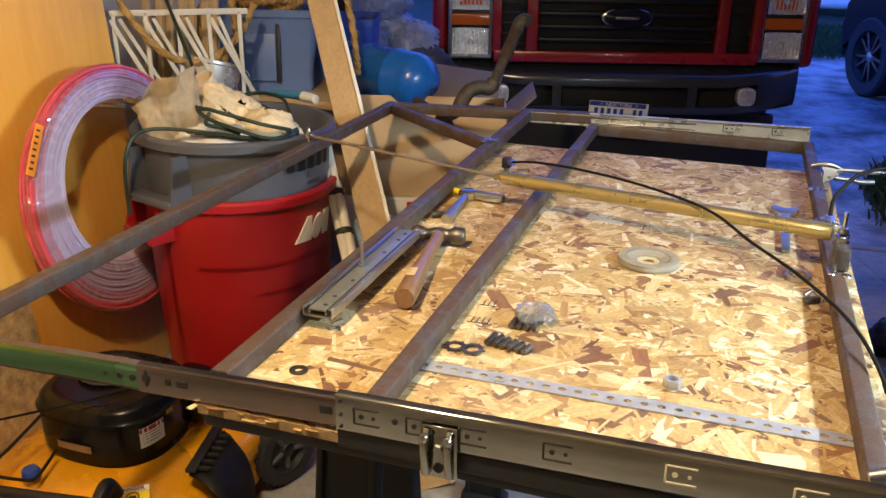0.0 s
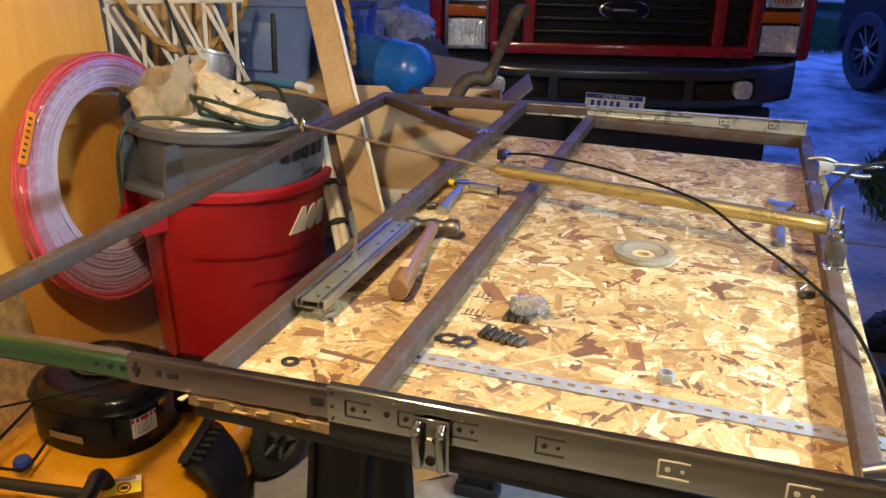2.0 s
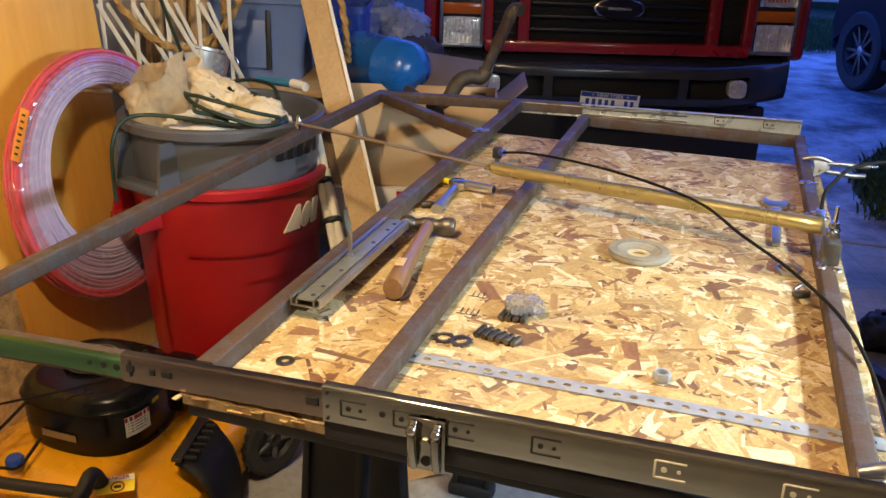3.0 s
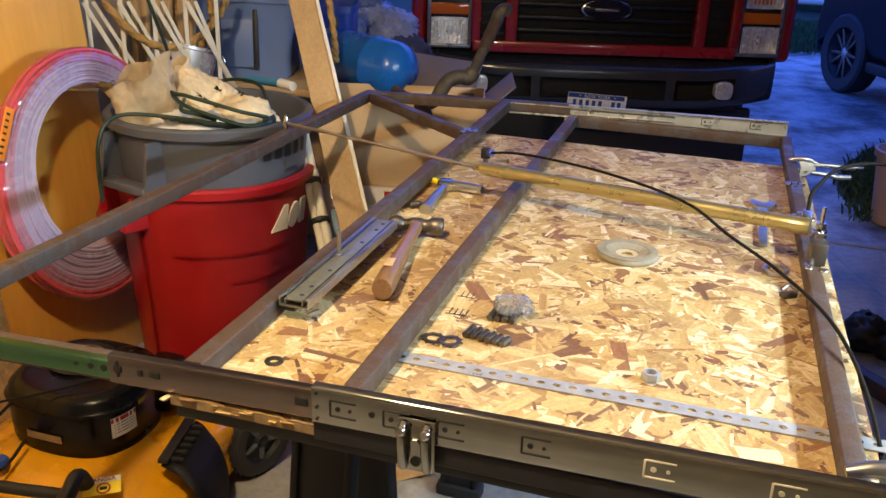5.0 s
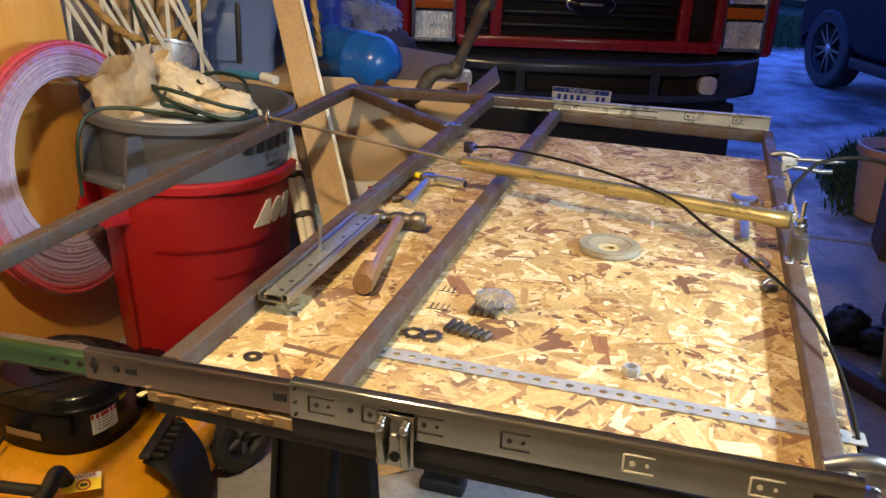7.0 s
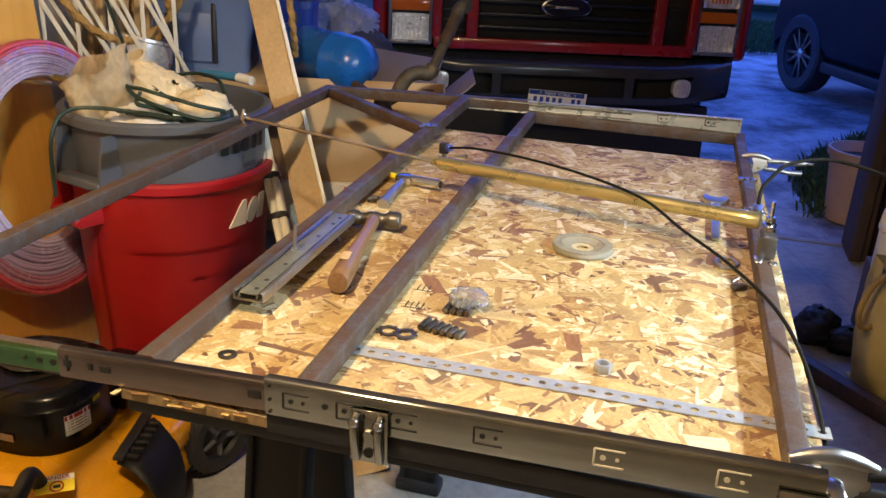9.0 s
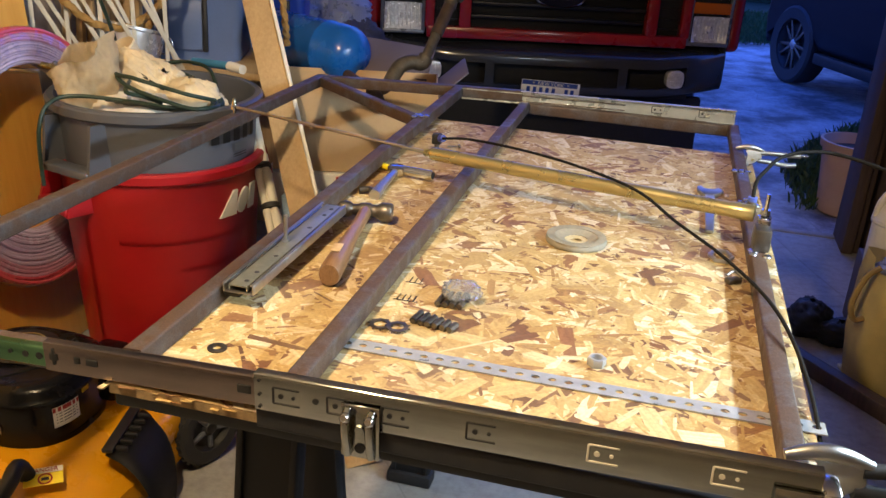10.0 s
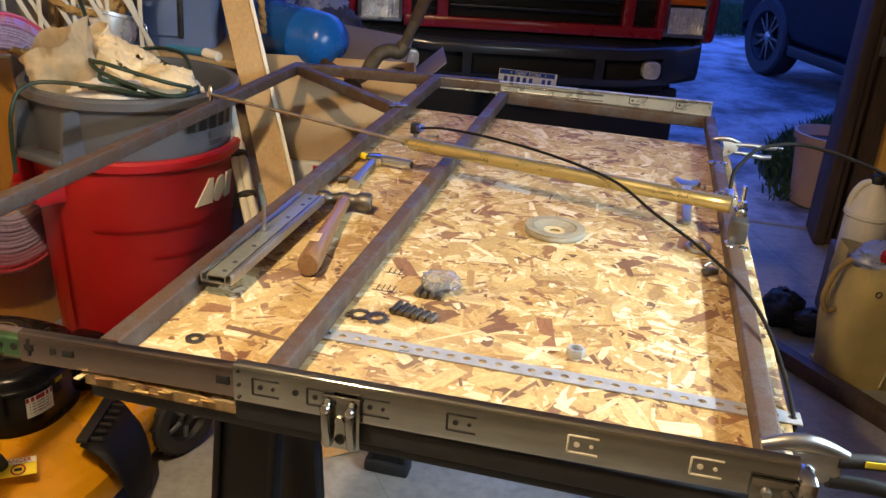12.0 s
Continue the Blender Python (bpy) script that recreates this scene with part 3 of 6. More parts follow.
# the far slide shows the inside of its channel
far_rail = thing("drawer_rail", (0.28, YF + 0.05, 0.95), "zinc plated heavy drawer slide along the far side of the frame", "drawer slide")
YB = YF + 0.040
dipped("outer_member", channel(-0.035, 0.595, YB + 0.001, 0.922, 0.967, 0.017, 0.0025, -1), M_ZINC_DULL, far_rail)
for x in (0.373, 0.509):
    dipped("stamped_tongue", stamped_slot(x, 0.946, YB, 0.032, 0.020), M_INK_SHADE, far_rail)
    dipped("screw_hole", rivet_holes(x, 0.946, YB), M_INK_SHADE, far_rail)
dipped("middle_member", channel(-0.22, 0.28, YB - 0.005, 0.928, 0.961, 0.011, 0.0022, -1), M_ZINC_DULL, far_rail)
for z in (0.937, 0.953):
    dipped("ball_cage", box((0.12, YB - 0.009, z), (0.32, 0.004, 0.004), 0.001), M_CHROME, far_rail)
dipped("rivet", rod((-0.10, YB - 0.006, 0.946), (-0.10, YB - 0.010, 0.946), 0.004, seg=10), M_CHROME, far_rail)
dipped("rivet", rod((0.03, YB - 0.006, 0.946), (0.03, YB - 0.010, 0.946), 0.003, seg=10), M_CHROME, far_rail)

# the sliding frame, drawn out to one side and sagging a little at its free end
SAG = Matrix.Translation((-0.05, 0, T)) @ Matrix.Rotation(radians(-1.85), 4, "Y") @ Matrix.Translation((0.05, 0, -T))
slider = thing("sliding_frame", (-0.45, 0.8, B), "rusty square steel tube frame pulled out on its slides", "steel frame")
XL, XM, YL = -0.702, -0.232, 1.742
zs = zc + 0.023


def slide_part(name, bm, mat, label="", under=None):
    bm.transform(SAG)
    return part(name, bm, mat, under or slider, label, local=False)


slide_part("end_tube", tube((XL, -0.034, zs), (XL + 0.006, YL + 0.016, zs), 0.030), M_TUBE)
slide_part("middle_tube", tube((XM - 0.014, -0.003, zc), (XM, YL - 0.016, zs), 0.029), M_TUBE)
slide_part("near_tube", tube((XL + 0.012, -0.018, zc - 0.003), (-0.035, -0.018, zc - 0.001)), M_TUBE)
slide_part("far_tube", tube((XL + 0.022, YL, zs), (-0.03, YL, zs)), M_TUBE)
slide_part("diagonal_brace", tube((XL + 0.030, YL - 0.024, zs - 0.001), (XM - 0.016, YL - 0.420, zs - 0.001), 0.028, 0.030), M_TUBE)
slide_part("weld_bead", weld((XM, YL - 0.420, T + 0.020), 0.018, 3), M_WELD, "bright ground weld")
slide_part("middle_member", slotted_plate(-0.347, 0.05, YS + 0.006, 0.9085, 0.951), M_ZINC_RED, "zinc slide member")
slide_part("inner_member", slotted_plate(-0.745, -0.30, YS + 0.012, 0.909, 0.938), M_ZINC_GREEN, "green tinted slide member")
for x, w in ((-0.333, 0.012), (-0.298, 0.008), (-0.276, 0.016)):
    slide_part("slot", box((x, YS + 0.0045, 0.932), (w, 0.002, 0.010), 0.0008), M_INK_SHADE)
slide_part("slot", box((-0.333, YS + 0.0043, 0.932), (0.004, 0.002, 0.024), 0.0008), M_INK_SHADE)
slide_part("slot", box((-0.062, YS + 0.0045, 0.932), (0.018, 0.002, 0.012), 0.0008), M_INK_SHADE)
for x, w in ((-0.405, 0.006), (-0.381, 0.009), (-0.36, 0.010)):
    slide_part("slot", rod((x, YS + 0.0122, 0.926), (x, YS + 0.0095, 0.926), w / 2, seg=12), M_INK_SHADE)
for x in (-0.30, -0.02 - 0.1):
    slide_part("rivet", rod((x, -0.018, T), (x, -0.018, T + 0.002), 0.004, seg=12), M_STEEL)

# a short slide lies flat against the middle tube and carries an upright pin
short = thing("short_drawer_slide", (-0.20, 0.4, T), "short steel drawer slide lying flat along the middle tube", "drawer slide")
a, b = 0.205, 0.600
bm = box((-0.199, (a + b) / 2, 0.926), (0.050, b - a, 0.003), 0.001)
for s in (-1, 1):
    box((-0.199 + s * 0.0245, (a + b) / 2, 0.9325), (0.003, b - a, 0.015), 0.001, bm)
    box((-0.199 + s * 0.0225, (a + b) / 2, 0.9405), (0.006, b - a, 0.002), 0.0008, bm)
part("outer_member", bm, M_STEEL, short, local=False)
bm = box((-0.199, (a + b) / 2, 0.9375), (0.031, b - a, 0.003), 0.001)
for s in (-1, 1):
    box((-0.199 + s * 0.0145, (a + b) / 2, 0.9335), (0.003, b - a, 0.009), 0.001, bm)
part("inner_member", bm, M_ZINC_GREY, short, local=False)
for s in (-1, 1):
    part("ball_cage", box((-0.199 + s * 0.0195, (a + b) / 2, 0.9365), (0.004, b - a - 0.03, 0.005), 0.001), M_CHROME, short, local=False)
for y in (0.225, 0.26, 0.33, 0.47, 0.54, 0.575):
    part("screw_hole", rod((-0.199 + 0.005, y, 0.9385), (-0.199 + 0.005, y, 0.9394), 0.004, seg=12), M_INK_SHADE, short, local=False)
part("pin", rod((-0.206, 0.395, 0.937), (-0.206, 0.395, 0.987), 0.0035, bm=rod((-0.206, 0.395, 0.9385), (-0.206, 0.395, 0.943), 0.007, seg=6)), M_STEEL, short, "upright steel pin", local=False)
for y in (0.23, 0.56):
    part("tab", box((-0.222, y, 0.918), (0.04, 0.03, 0.012), 0.002), M_DARK, short, local=False)

# ---- along the left side of the garage ----
ply = thing("plywood_sheet", (-1.56, 0.55, 0.0), "orange varnished plywood sheet leaning on the side wall", "plywood")
part("sheet", box((0, 0, 0.92), (0.018, 1.86, 1.84), 0.002, rot=Matrix.Rotation(radians(-5.5), 4, "Y")), M_PLY, ply)
strip = solid("timber_stud", box((-1.415, 0.755, 0.23), (0.03, 0.035, 0.46), 0.003, rot=Matrix.Rotation(radians(7), 4, "X") @ Matrix.Rotation(radians(-5), 4, "Y")), M_REDWOOD,
              "reddish timber stud leaning on the plywood", "timber")
solid("strand_board_offcut", box((-1.40, 0.66, 0.25), (0.012, 0.34, 0.50), 0.001, rot=Matrix.Rotation(radians(-6), 4, "Y")),
      plain("old_strand_board", (0.46, 0.33, 0.17), 0.7, vary=0.45, scale=35, bump=0.4), "small strand board offcut leaning on the plywood", "board")

# a coil of clear and red tubing hangs against the plywood
coil = thing("tubing_coil", (-1.43, 1.250, 0.70), "big coil of clear plastic tubing with red outer turns", "tubing coil")
M_CLEAR = clear("clear_tubing", (0.76, 0.69, 0.95), 0.06, 0.42)
M_BLUSH = clear("rosy_tubing", (0.88, 0.50, 0.66), 0.10, 0.5)
M_PINK = clear("red_tubing", (0.90, 0.15, 0.20), 0.10, 0.4)
lean = Matrix.Rotation(radians(-5.5), 4, "Y")


def turn_of(r, x0, rng):
    a0, w1, w2 = rng.uniform(0, 6), rng.uniform(0, 0.004), rng.uniform(0, 0.003)
    pts = []
    for k in range(60):
        t = 2 * math.pi * k / 60
        rr = r + w1 * math.sin(2 * t + a0) + w2 * math.sin(5 * t + a0)
        pts.append(lean @ Vector((x0 + w2 * math.sin(3 * t + a0), rr * math.cos(t), rr * math.sin(t) + 0.24 * (0.375 - r))))
    return cord(pts, 0.0066, 7, 0, closed=True)


rng = random.Random(1)
for j in range(4):
    for i in range(11):
        part("clear_turn", turn_of(0.252 + 0.0097 * i, j * 0.0105 + 0.002 * (i % 2), rng), M_BLUSH if i > 8 else M_CLEAR, coil)
    for i in range(3):
        part("red_turn", turn_of(0.357 + 0.0097 * i, j * 0.0105, rng), M_PINK if i else M_BLUSH, coil)
def wrap_fn(u, v):
    a, b = 2 * math.pi * u, 2 * math.pi * v
    rim = 0.318 + 0.0705 * math.cos(b)
    w = 0.006 * noise.noise(Vector((math.cos(a) * 9, math.sin(a) * 9, v * 3))) + 0.0022 * math.sin(46 * a + 5 * math.sin(3 * a))
    rim += w * math.cos(b)
    return lean @ Vector((0.016 + (0.031 + w) * math.sin(b), rim * math.cos(a), rim * math.sin(a) + 0.24 * (0.375 - rim)))


film = part("stretch_wrap", quad_grid(wrap_fn, 300, 20, closed_u=True), stretch_film(), coil, "thin clear stretch wrap", smooth=60)
film.visible_shadow = False
tag_m = Matrix.Translation((0.030, -0.335, 0.207)) @ lean @ Matrix.Rotation(radians(-31), 4, "X")
bm = box((0, 0, 0), (0.004, 0.030, 0.145), 0.001)
bm.transform(tag_m)
part("tag", bm, plain("orange_tag", (0.95, 0.30, 0.03), 0.5), coil, "orange printed tag")
for k in range(7):
    bm = box((0.0028, -0.004, -0.054 + 0.018 * k), (0.001, 0.012, 0.006), 0)
    bm.transform(tag_m)
    part("tag_bar", bm, M_INK_SHADE, coil)
part("hook", cord([(-0.03, 0.09, 0.27), (0.04, 0.09, 0.262), (0.06, 0.09, 0.272)], 0.010, 10, 5), M_BRASS, coil, "brass hook end")
part("nail", rod((-0.06, 0.02, 0.255), (0.06, 0.02, 0.262), 0.006, seg=8), M_STEEL, coil)

# nested waste bins
CX, CY, SB = -1.087, 1.417, 1.13


def bin_shell(r_low, r_top, z0, z1, wall_t=0.008, lip=0.022, inner=0.3):
    prof = [(0, z0), (r_low - 0.02, z0), (r_low, z0 + 0.02)]
    for k in range(1, 9):
        t = k / 8
        prof.append((r_low + (r_top - r_low) * t, z0 + (z1 - z0 - 0.036) * t))
    prof += [(r_top + lip * 0.5, z1 - 0.032), (r_top + lip, z1 - 0.025), (r_top + lip, z1 - 0.006), (r_top + lip - 0.006, z1), (r_top - wall_t + 0.004, z1), (r_top - wall_t, z1 - 0.01),
             (r_top - wall_t - (r_top - r_low) * inner, z1 - (z1 - z0) * inner), (0, z1 - (z1 - z0) * inner)]
    return lathe(prof, 64)


red = thing("red_waste_bin", (CX, CY, -0.1977), "round red plastic waste bin holding a second bin", "waste bin")
bm = bin_shell(0.226, 0.262, 0.175, 0.828, lip=0.016, inner=0.12)
part("body", bm, M_RED, red)


def on_wall(angle, r, z, w, h, t=0.004, slant=0.0, lean_deg=3.6):
    """A small curved patch on the bin's wall, facing outward at that angle."""
    a0 = radians(angle)

    def fn(u, v):
        zz = z + (v - 0.5) * h
        a = a0 + ((u - 0.5) * w + slant * (v - 0.5) * h) / r
        rr = r + math.tan(radians(lean_deg)) * (zz - z)
        return (rr * math.cos(a), rr * math.sin(a), zz)
    bm = quad_grid(fn, max(2, int(w / 0.015)), 2)
    bmesh.ops.solidify(bm, geom=bm.faces[:], thickness=-t)
    return bm


def bin_handle(r, z, angle, mat, owner, w=0.125, h=0.11, out=0.055):
    """A boxy open grip moulded under the rim, between two side webs."""
    m = Matrix.Rotation(radians(angle), 4, "Z")
    for s in (-1, 1):
        web = prism([(r - 0.02, z + h / 2), (r + out * 0.55, z + h / 2), (r + out, z - h / 2), (r - 0.035, z - h / 2)], 0.010,
                    m @ Matrix.Translation((0, s * w / 2 + 0.005, 0)) @ Matrix.Rotation(radians(90), 4, "X"))
        part("handle_web", web, mat, owner)
    part("handle_grip", (lambda q: (q.transform(m), q)[1])(box((r + out - 0.018, 0, z - h / 2 + 0.012), (0.045, w, 0.022), 0.006)), mat, owner)


# the printed mark: a slanted wedge, a disc and a block
def wall_shape(outline, angle, r, z, mat, owner, name, label="", t=0.0015):
    """A flat outline of (along, up) points wrapped on the bin's wall."""
    bm = bmesh.new()
    k = math.tan(radians(3.6))
    rings = []
    for out in (t, -0.004):
        rings.append([bm.verts.new(((r + k * v + out) * math.cos(radians(angle) + u / r), (r + k * v + out) * math.sin(radians(angle) + u / r), z + v)) for u, v in outline])
    bm.faces.new(rings[0])
    bm.faces.new(rings[1][::-1])
    n = len(outline)
    for i in range(n):
        bm.faces.new((rings[0][i], rings[1][i], rings[1][(i + 1) % n], rings[0][(i + 1) % n]))
    return part(name, bm, mat, owner, label, smooth=0)


MARK = 0.720
wall_shape([(-0.036, -0.033), (0.010, 0.036), (0.024, 0.036), (0.021, -0.033)], -18.5, 0.2615, MARK, M_LABEL, red, "logo_wedge", "slanted white printed wedge")
wall_shape([(0.021 * math.cos(t) + 0.010 * math.sin(t), 0.034 * math.sin(t)) for t in [2 * math.pi * k / 24 for k in range(24)]], -7.5, 0.2615, MARK, M_LABEL, red, "logo_disc", "slanted white printed disc")
wall_shape([(-0.016, -0.033), (0.014, -0.033), (0.024, 0.034), (-0.006, 0.034)], 1.5, 0.2615, MARK, M_LABEL, red, "logo_block", "slanted white printed block")
for z, mid, wide in ((0.640, -40, 0.40), (0.562, -22, 0.26)):
    part("moulded_step", on_wall(mid, 0.2585 - (0.66 - z) * 0.06, z, wide, 0.006, 0.006), M_RED, red)
for ang in (-160, -108):
    part("moulded_rib", on_wall(ang, 0.246, 0.47, 0.012, 0.48, 0.006), M_RED, red)
bin_handle(0.262, 0.752, -118, M_RED, red, 0.15, 0.085, 0.05)
bin_handle(0.262, 0.752, 62, M_RED, red, 0.15, 0.085, 0.05)

red.scale = (SB, SB, SB)
grey = thing("grey_waste_bin", (CX, CY, 0.131), "round grey plastic waste bin nested in a red one", "waste bin")
bm = bin_shell(0.212, 0.260, 0.0, 0.690, lip=0.017, inner=0.28)
part("body", bm, M_GREY, grey)
x = -28.0
for w in (0.024, 0.024, 0.024, 0.021, 0.020):
    part("logo_block", on_wall(x, 0.2665, 0.618, w, 0.042, 0.002), M_INK_SHADE, grey, "bold black printed block")
    x += 7.6
part("logo_frame", on_wall(-9, 0.2635, 0.580, 0.046, 0.022, 0.0012), plain("pale_print", (0.12, 0.13, 0.14), 0.5), grey)
for z in (0.561, 0.555):
    part("logo_line", on_wall(-9, 0.2620, z, 0.055, 0.003, 0.0012), M_INK_SHADE, grey)
bin_handle(0.264, 0.590, -106, M_GREY, grey, 0.165, 0.135, 0.040)
bin_handle(0.264, 0.590, 74, M_GREY, grey, 0.165, 0.135, 0.040)
grey.scale = (SB, SB, SB)


def crumpled(where, sx, sy, sz, seed, open_top=False, nu=40, nv=26):
    """A slumped cloth bag: a rounded form pushed about by folds."""
    off = Vector((seed * 3.7, seed * 1.3, seed * 2.1))

    def fn(u, v):
        a, b = 2 * math.pi * u, math.pi * (v * 0.92 + 0.04 if not open_top else v * 0.8 + 0.16)
        p = Vector((math.sin(b) * math.cos(a), math.sin(b) * math.sin(a), math.cos(b)))
        n1 = noise.noise(p * 1.6 + off)
        n2 = abs(noise.noise(p * 3.3 + off * 2)) - 0.2
        n3 = abs(noise.noise(p * 7.0 + off)) - 0.2
        n4 = abs(noise.noise(p * 13.0 + off)) + 0.6 * abs(noise.noise(p * 24.0 + off)) - 0.3
        p = p * (1 + 0.22 * n1 - 0.22 * n2 - 0.17 * n3 - 0.11 * n4)
        return Vector(where) + Vector((p.x * sx, p.y * sy, p.z * sz))
    return quad_grid(fn, nu, nv, closed_u=True)


ZR = 0.911


def open_bag(where, w, d, h, seed, lean_m):
    """A soft standing bag with an open, folded mouth."""
    off = Vector((seed * 2.3, seed * 0.7, seed))

    def fn(u, v):
        a = 2 * math.pi * u
        c, s_ = math.cos(a), math.sin(a)
        k = 0.72 + 0.42 * math.sin(min(1, v * 1.15) * 2.2) - 0.12 * v
        k *= 1 + 0.10 * math.sin(4 * a + 5 * v + seed) * (0.3 + v) + 0.16 * noise.noise(Vector((c * 1.7, s_ * 1.7, v * 2.2)) + off) - 0.16 * abs(noise.noise(Vector((c * 3.5, s_ * 3.5, v * 4)) + off)) - 0.10 * abs(noise.noise(Vector((c * 8, s_ * 8, v * 9)) + off)) - 0.05 * abs(noise.noise(Vector((c * 17, s_ * 17, v * 19)) + off))
        return Vector((c * w * k, s_ * d * k, h * v + 0.35 * h * v * c * 0.4 + 0.05 * h * math.sin(3 * a + seed) * v))
    bm = quad_grid(fn, 90, 40, closed_u=True)
    bmesh.ops.solidify(bm, geom=bm.faces[:], thickness=0.003)
    bm.transform(Matrix.Translation(where) @ lean_m)
    return bm


bag_a = thing("canvas_bag", (CX - 0.145, CY - 0.135, ZR - 0.09), "cream canvas bag standing open in the grey bin", "bag")
part("body", open_bag((0.035, 0, 0), 0.086, 0.058, 0.200, 2, pose(0, 0, 0, 10, -10, 35)), M_CANVAS, bag_a, smooth=70)
bag_b = thing("canvas_bag", (CX - 0.022, CY - 0.01, ZR - 0.045), "cream printed canvas bag slumped in the grey bin", "bag")
bm = crumpled((0, 0, 0), 0.160, 0.075, 0.075, 7, nu=110, nv=64)
bm.transform(pose(0.02, 0.01, 0.035, 0, 24, -12))
part("body", bm, M_CANVAS, bag_b, smooth=70)
part("cuff", (lambda q: (q.transform(pose(-0.10, 0.055, 0.115, 20, -25, 20)), q)[1])(lathe([(0.034, -0.03), (0.040, 0.0), (0.043, 0.022), (0.040, 0.026), (0.036, 0.0), (0.030, -0.03)], 28)), M_CANVAS, bag_b, "stitched cuff")
for k, (x_, y_, z_, w_) in enumerate(((0.02, -0.05, 0.085, 0.030), (0.05, -0.055, 0.072, 0.022), (0.085, -0.06, 0.058, 0.026), (0.03, -0.062, 0.060, 0.018))):
    part("print_bar", box((x_, y_, z_), (w_, 0.005, 0.007), 0, rot=Matrix.Rotation(radians(24), 4, "Y") @ Matrix.Rotation(radians(-35), 4, "X")), M_INK_SHADE, bag_b)
bag_a.scale = bag_b.scale = (SB, SB, SB)
solid("white_cloth", crumpled((CX + 0.045, CY - 0.147, ZR - 0.056), 0.17, 0.096, 0.079, 5), plain("white_cloth", (0.78, 0.75, 0.70), 0.85, vary=0.08, bump=0.3, grain=300),
      "white cloth lying in the grey bin", "cloth", smooth=60)
solid("canvas_scrap", crumpled((CX + 0.147, CY - 0.045, ZR - 0.017), 0.10, 0.08, 0.068, 9), M_CANVAS, "printed canvas scrap lying in the grey bin", "cloth", smooth=60)
cordset = thing("extension_cord", (CX, CY, ZR), "dark green cord coiled in the grey bin", "cord")
rng = random.Random(6)
strands = (
    [(-1.30, 1.52, 1.02), (-1.139, 1.283, 0.985), (-1.038, 1.224, 0.985), (-0.969, 1.233, 0.970), (-0.885, 1.250, 0.950), (-0.840, 1.318, 0.925)],
    [(-1.20, 1.36, 1.00), (-1.099, 1.246, 0.975), (-1.026, 1.203, 0.960), (-0.936, 1.199, 0.940), (-0.861, 1.220, 0.920), (-0.825, 1.276, 0.915), (-0.842, 1.362, 0.905)],
    [(-1.10, 1.30, 0.955), (-1.032, 1.180, 0.955), (-0.998, 1.195, 0.945), (-0.950, 1.225, 0.925)],
    [(-1.277, 1.730, 0.915), (-1.184, 1.752, 0.930), (-1.082, 1.715, 0.925), (-1.040, 1.690, 0.880)],
)
for line in strands:
    part("cord_turn", cord(line, 0.0060, 8, 8), M_CORD, cordset, local=False)
# a flat bundle of turns runs down past the printed bag
for i in range(8):
    dx, dz = 0.0085 * (i % 4) - 0.010, -0.010 * (i // 4) + rng.uniform(-0.003, 0.003)
    line = [(-1.27 + dx, 1.66 + dx, 0.925 + dz), (-1.098 + dx, 1.522 + dx, 0.945 + dz), (-0.991 + dx, 1.451 + dx, 0.940 + dz), (-0.905 + dx, 1.385 + dx, 0.928 + dz), (-0.846 + dx, 1.335 + dx * 0.4, 0.912 + dz), (-0.850, 1.270 - dx, 0.895 + dz)]
    part("cord_turn", cord(line, 0.0056, 7, 7), M_CORD, cordset, local=False)
for i in range(3):
    line = [(-1.10 + 0.02 * i, 1.185 + 0.012 * i, 0.925 - 0.006 * i), (-1.02, 1.180 + 0.014 * i, 0.930 - 0.008 * i), (-0.93, 1.200 + 0.016 * i, 0.922 - 0.008 * i), (-0.86, 1.26 + 0.01 * i, 0.905 - 0.006 * i)]
    part("cord_turn", cord(line, 0.0056, 7, 7), M_CORD, cordset, local=False)
bm = cord([(-1.70, 1.80, 1.50), (-1.55, 1.74, 1.28), (-1.42, 1.66, 1.10), (-1.31, 1.55, 1.025), (-1.28, 1.50, 1.01)], 0.0062, 8, 8)
solid("loose_cord", bm, M_CORD, "dark green cord running down from the wall", "cord")
bm = cord([(-0.979, 1.194, 0.920), (-1.063, 1.174, 0.932), (-1.174, 1.130, 0.938), (-1.204, 1.076, 0.922), (-1.212, 1.045, 0.870), (-1.222, 1.046, 0.800), (-1.225, 1.05, 0.70)], 0.0058, 8, 8)
solid("loose_cord", bm, M_CORD, "dark green cord hanging over the grey bin", "cord")

# lattice, tote, rope and planks behind the bins
lat = thing("lattice_panel", (-1.62, 1.75, 0.0), "folded white slat lattice leaning behind the bins", "lattice")
M_SLAT = plain("white_slat", (0.60, 0.57, 0.50), 0.55, vary=0.1)
L0, LX, LZ = Vector((-1.66, 1.60, 0.55)), Vector((0.36, 0.28, 0.0)), Vector((0.015, 0.0, 0.0))


def slat(p, q, w=0.016, t=0.010, back=0.0):
    """A strip between two (along, up) places of the panel."""
    u = LX.normalized()
    nrm = Vector((u.y, -u.x, 0))
    a, b = L0 + u * p[0] + Vector((0, 0, p[1])) - nrm * back, L0 + u * q[0] + Vector((0, 0, q[1])) - nrm * back
    d = (b - a)
    m = Matrix.Translation((a + b) / 2) @ Matrix((d.normalized().cross(nrm), nrm, d.normalized())).transposed().to_4x4()
    return (lambda k: (k.transform(m), k)[1])(box((0, 0, 0), (w, t, d.length), 0.001))


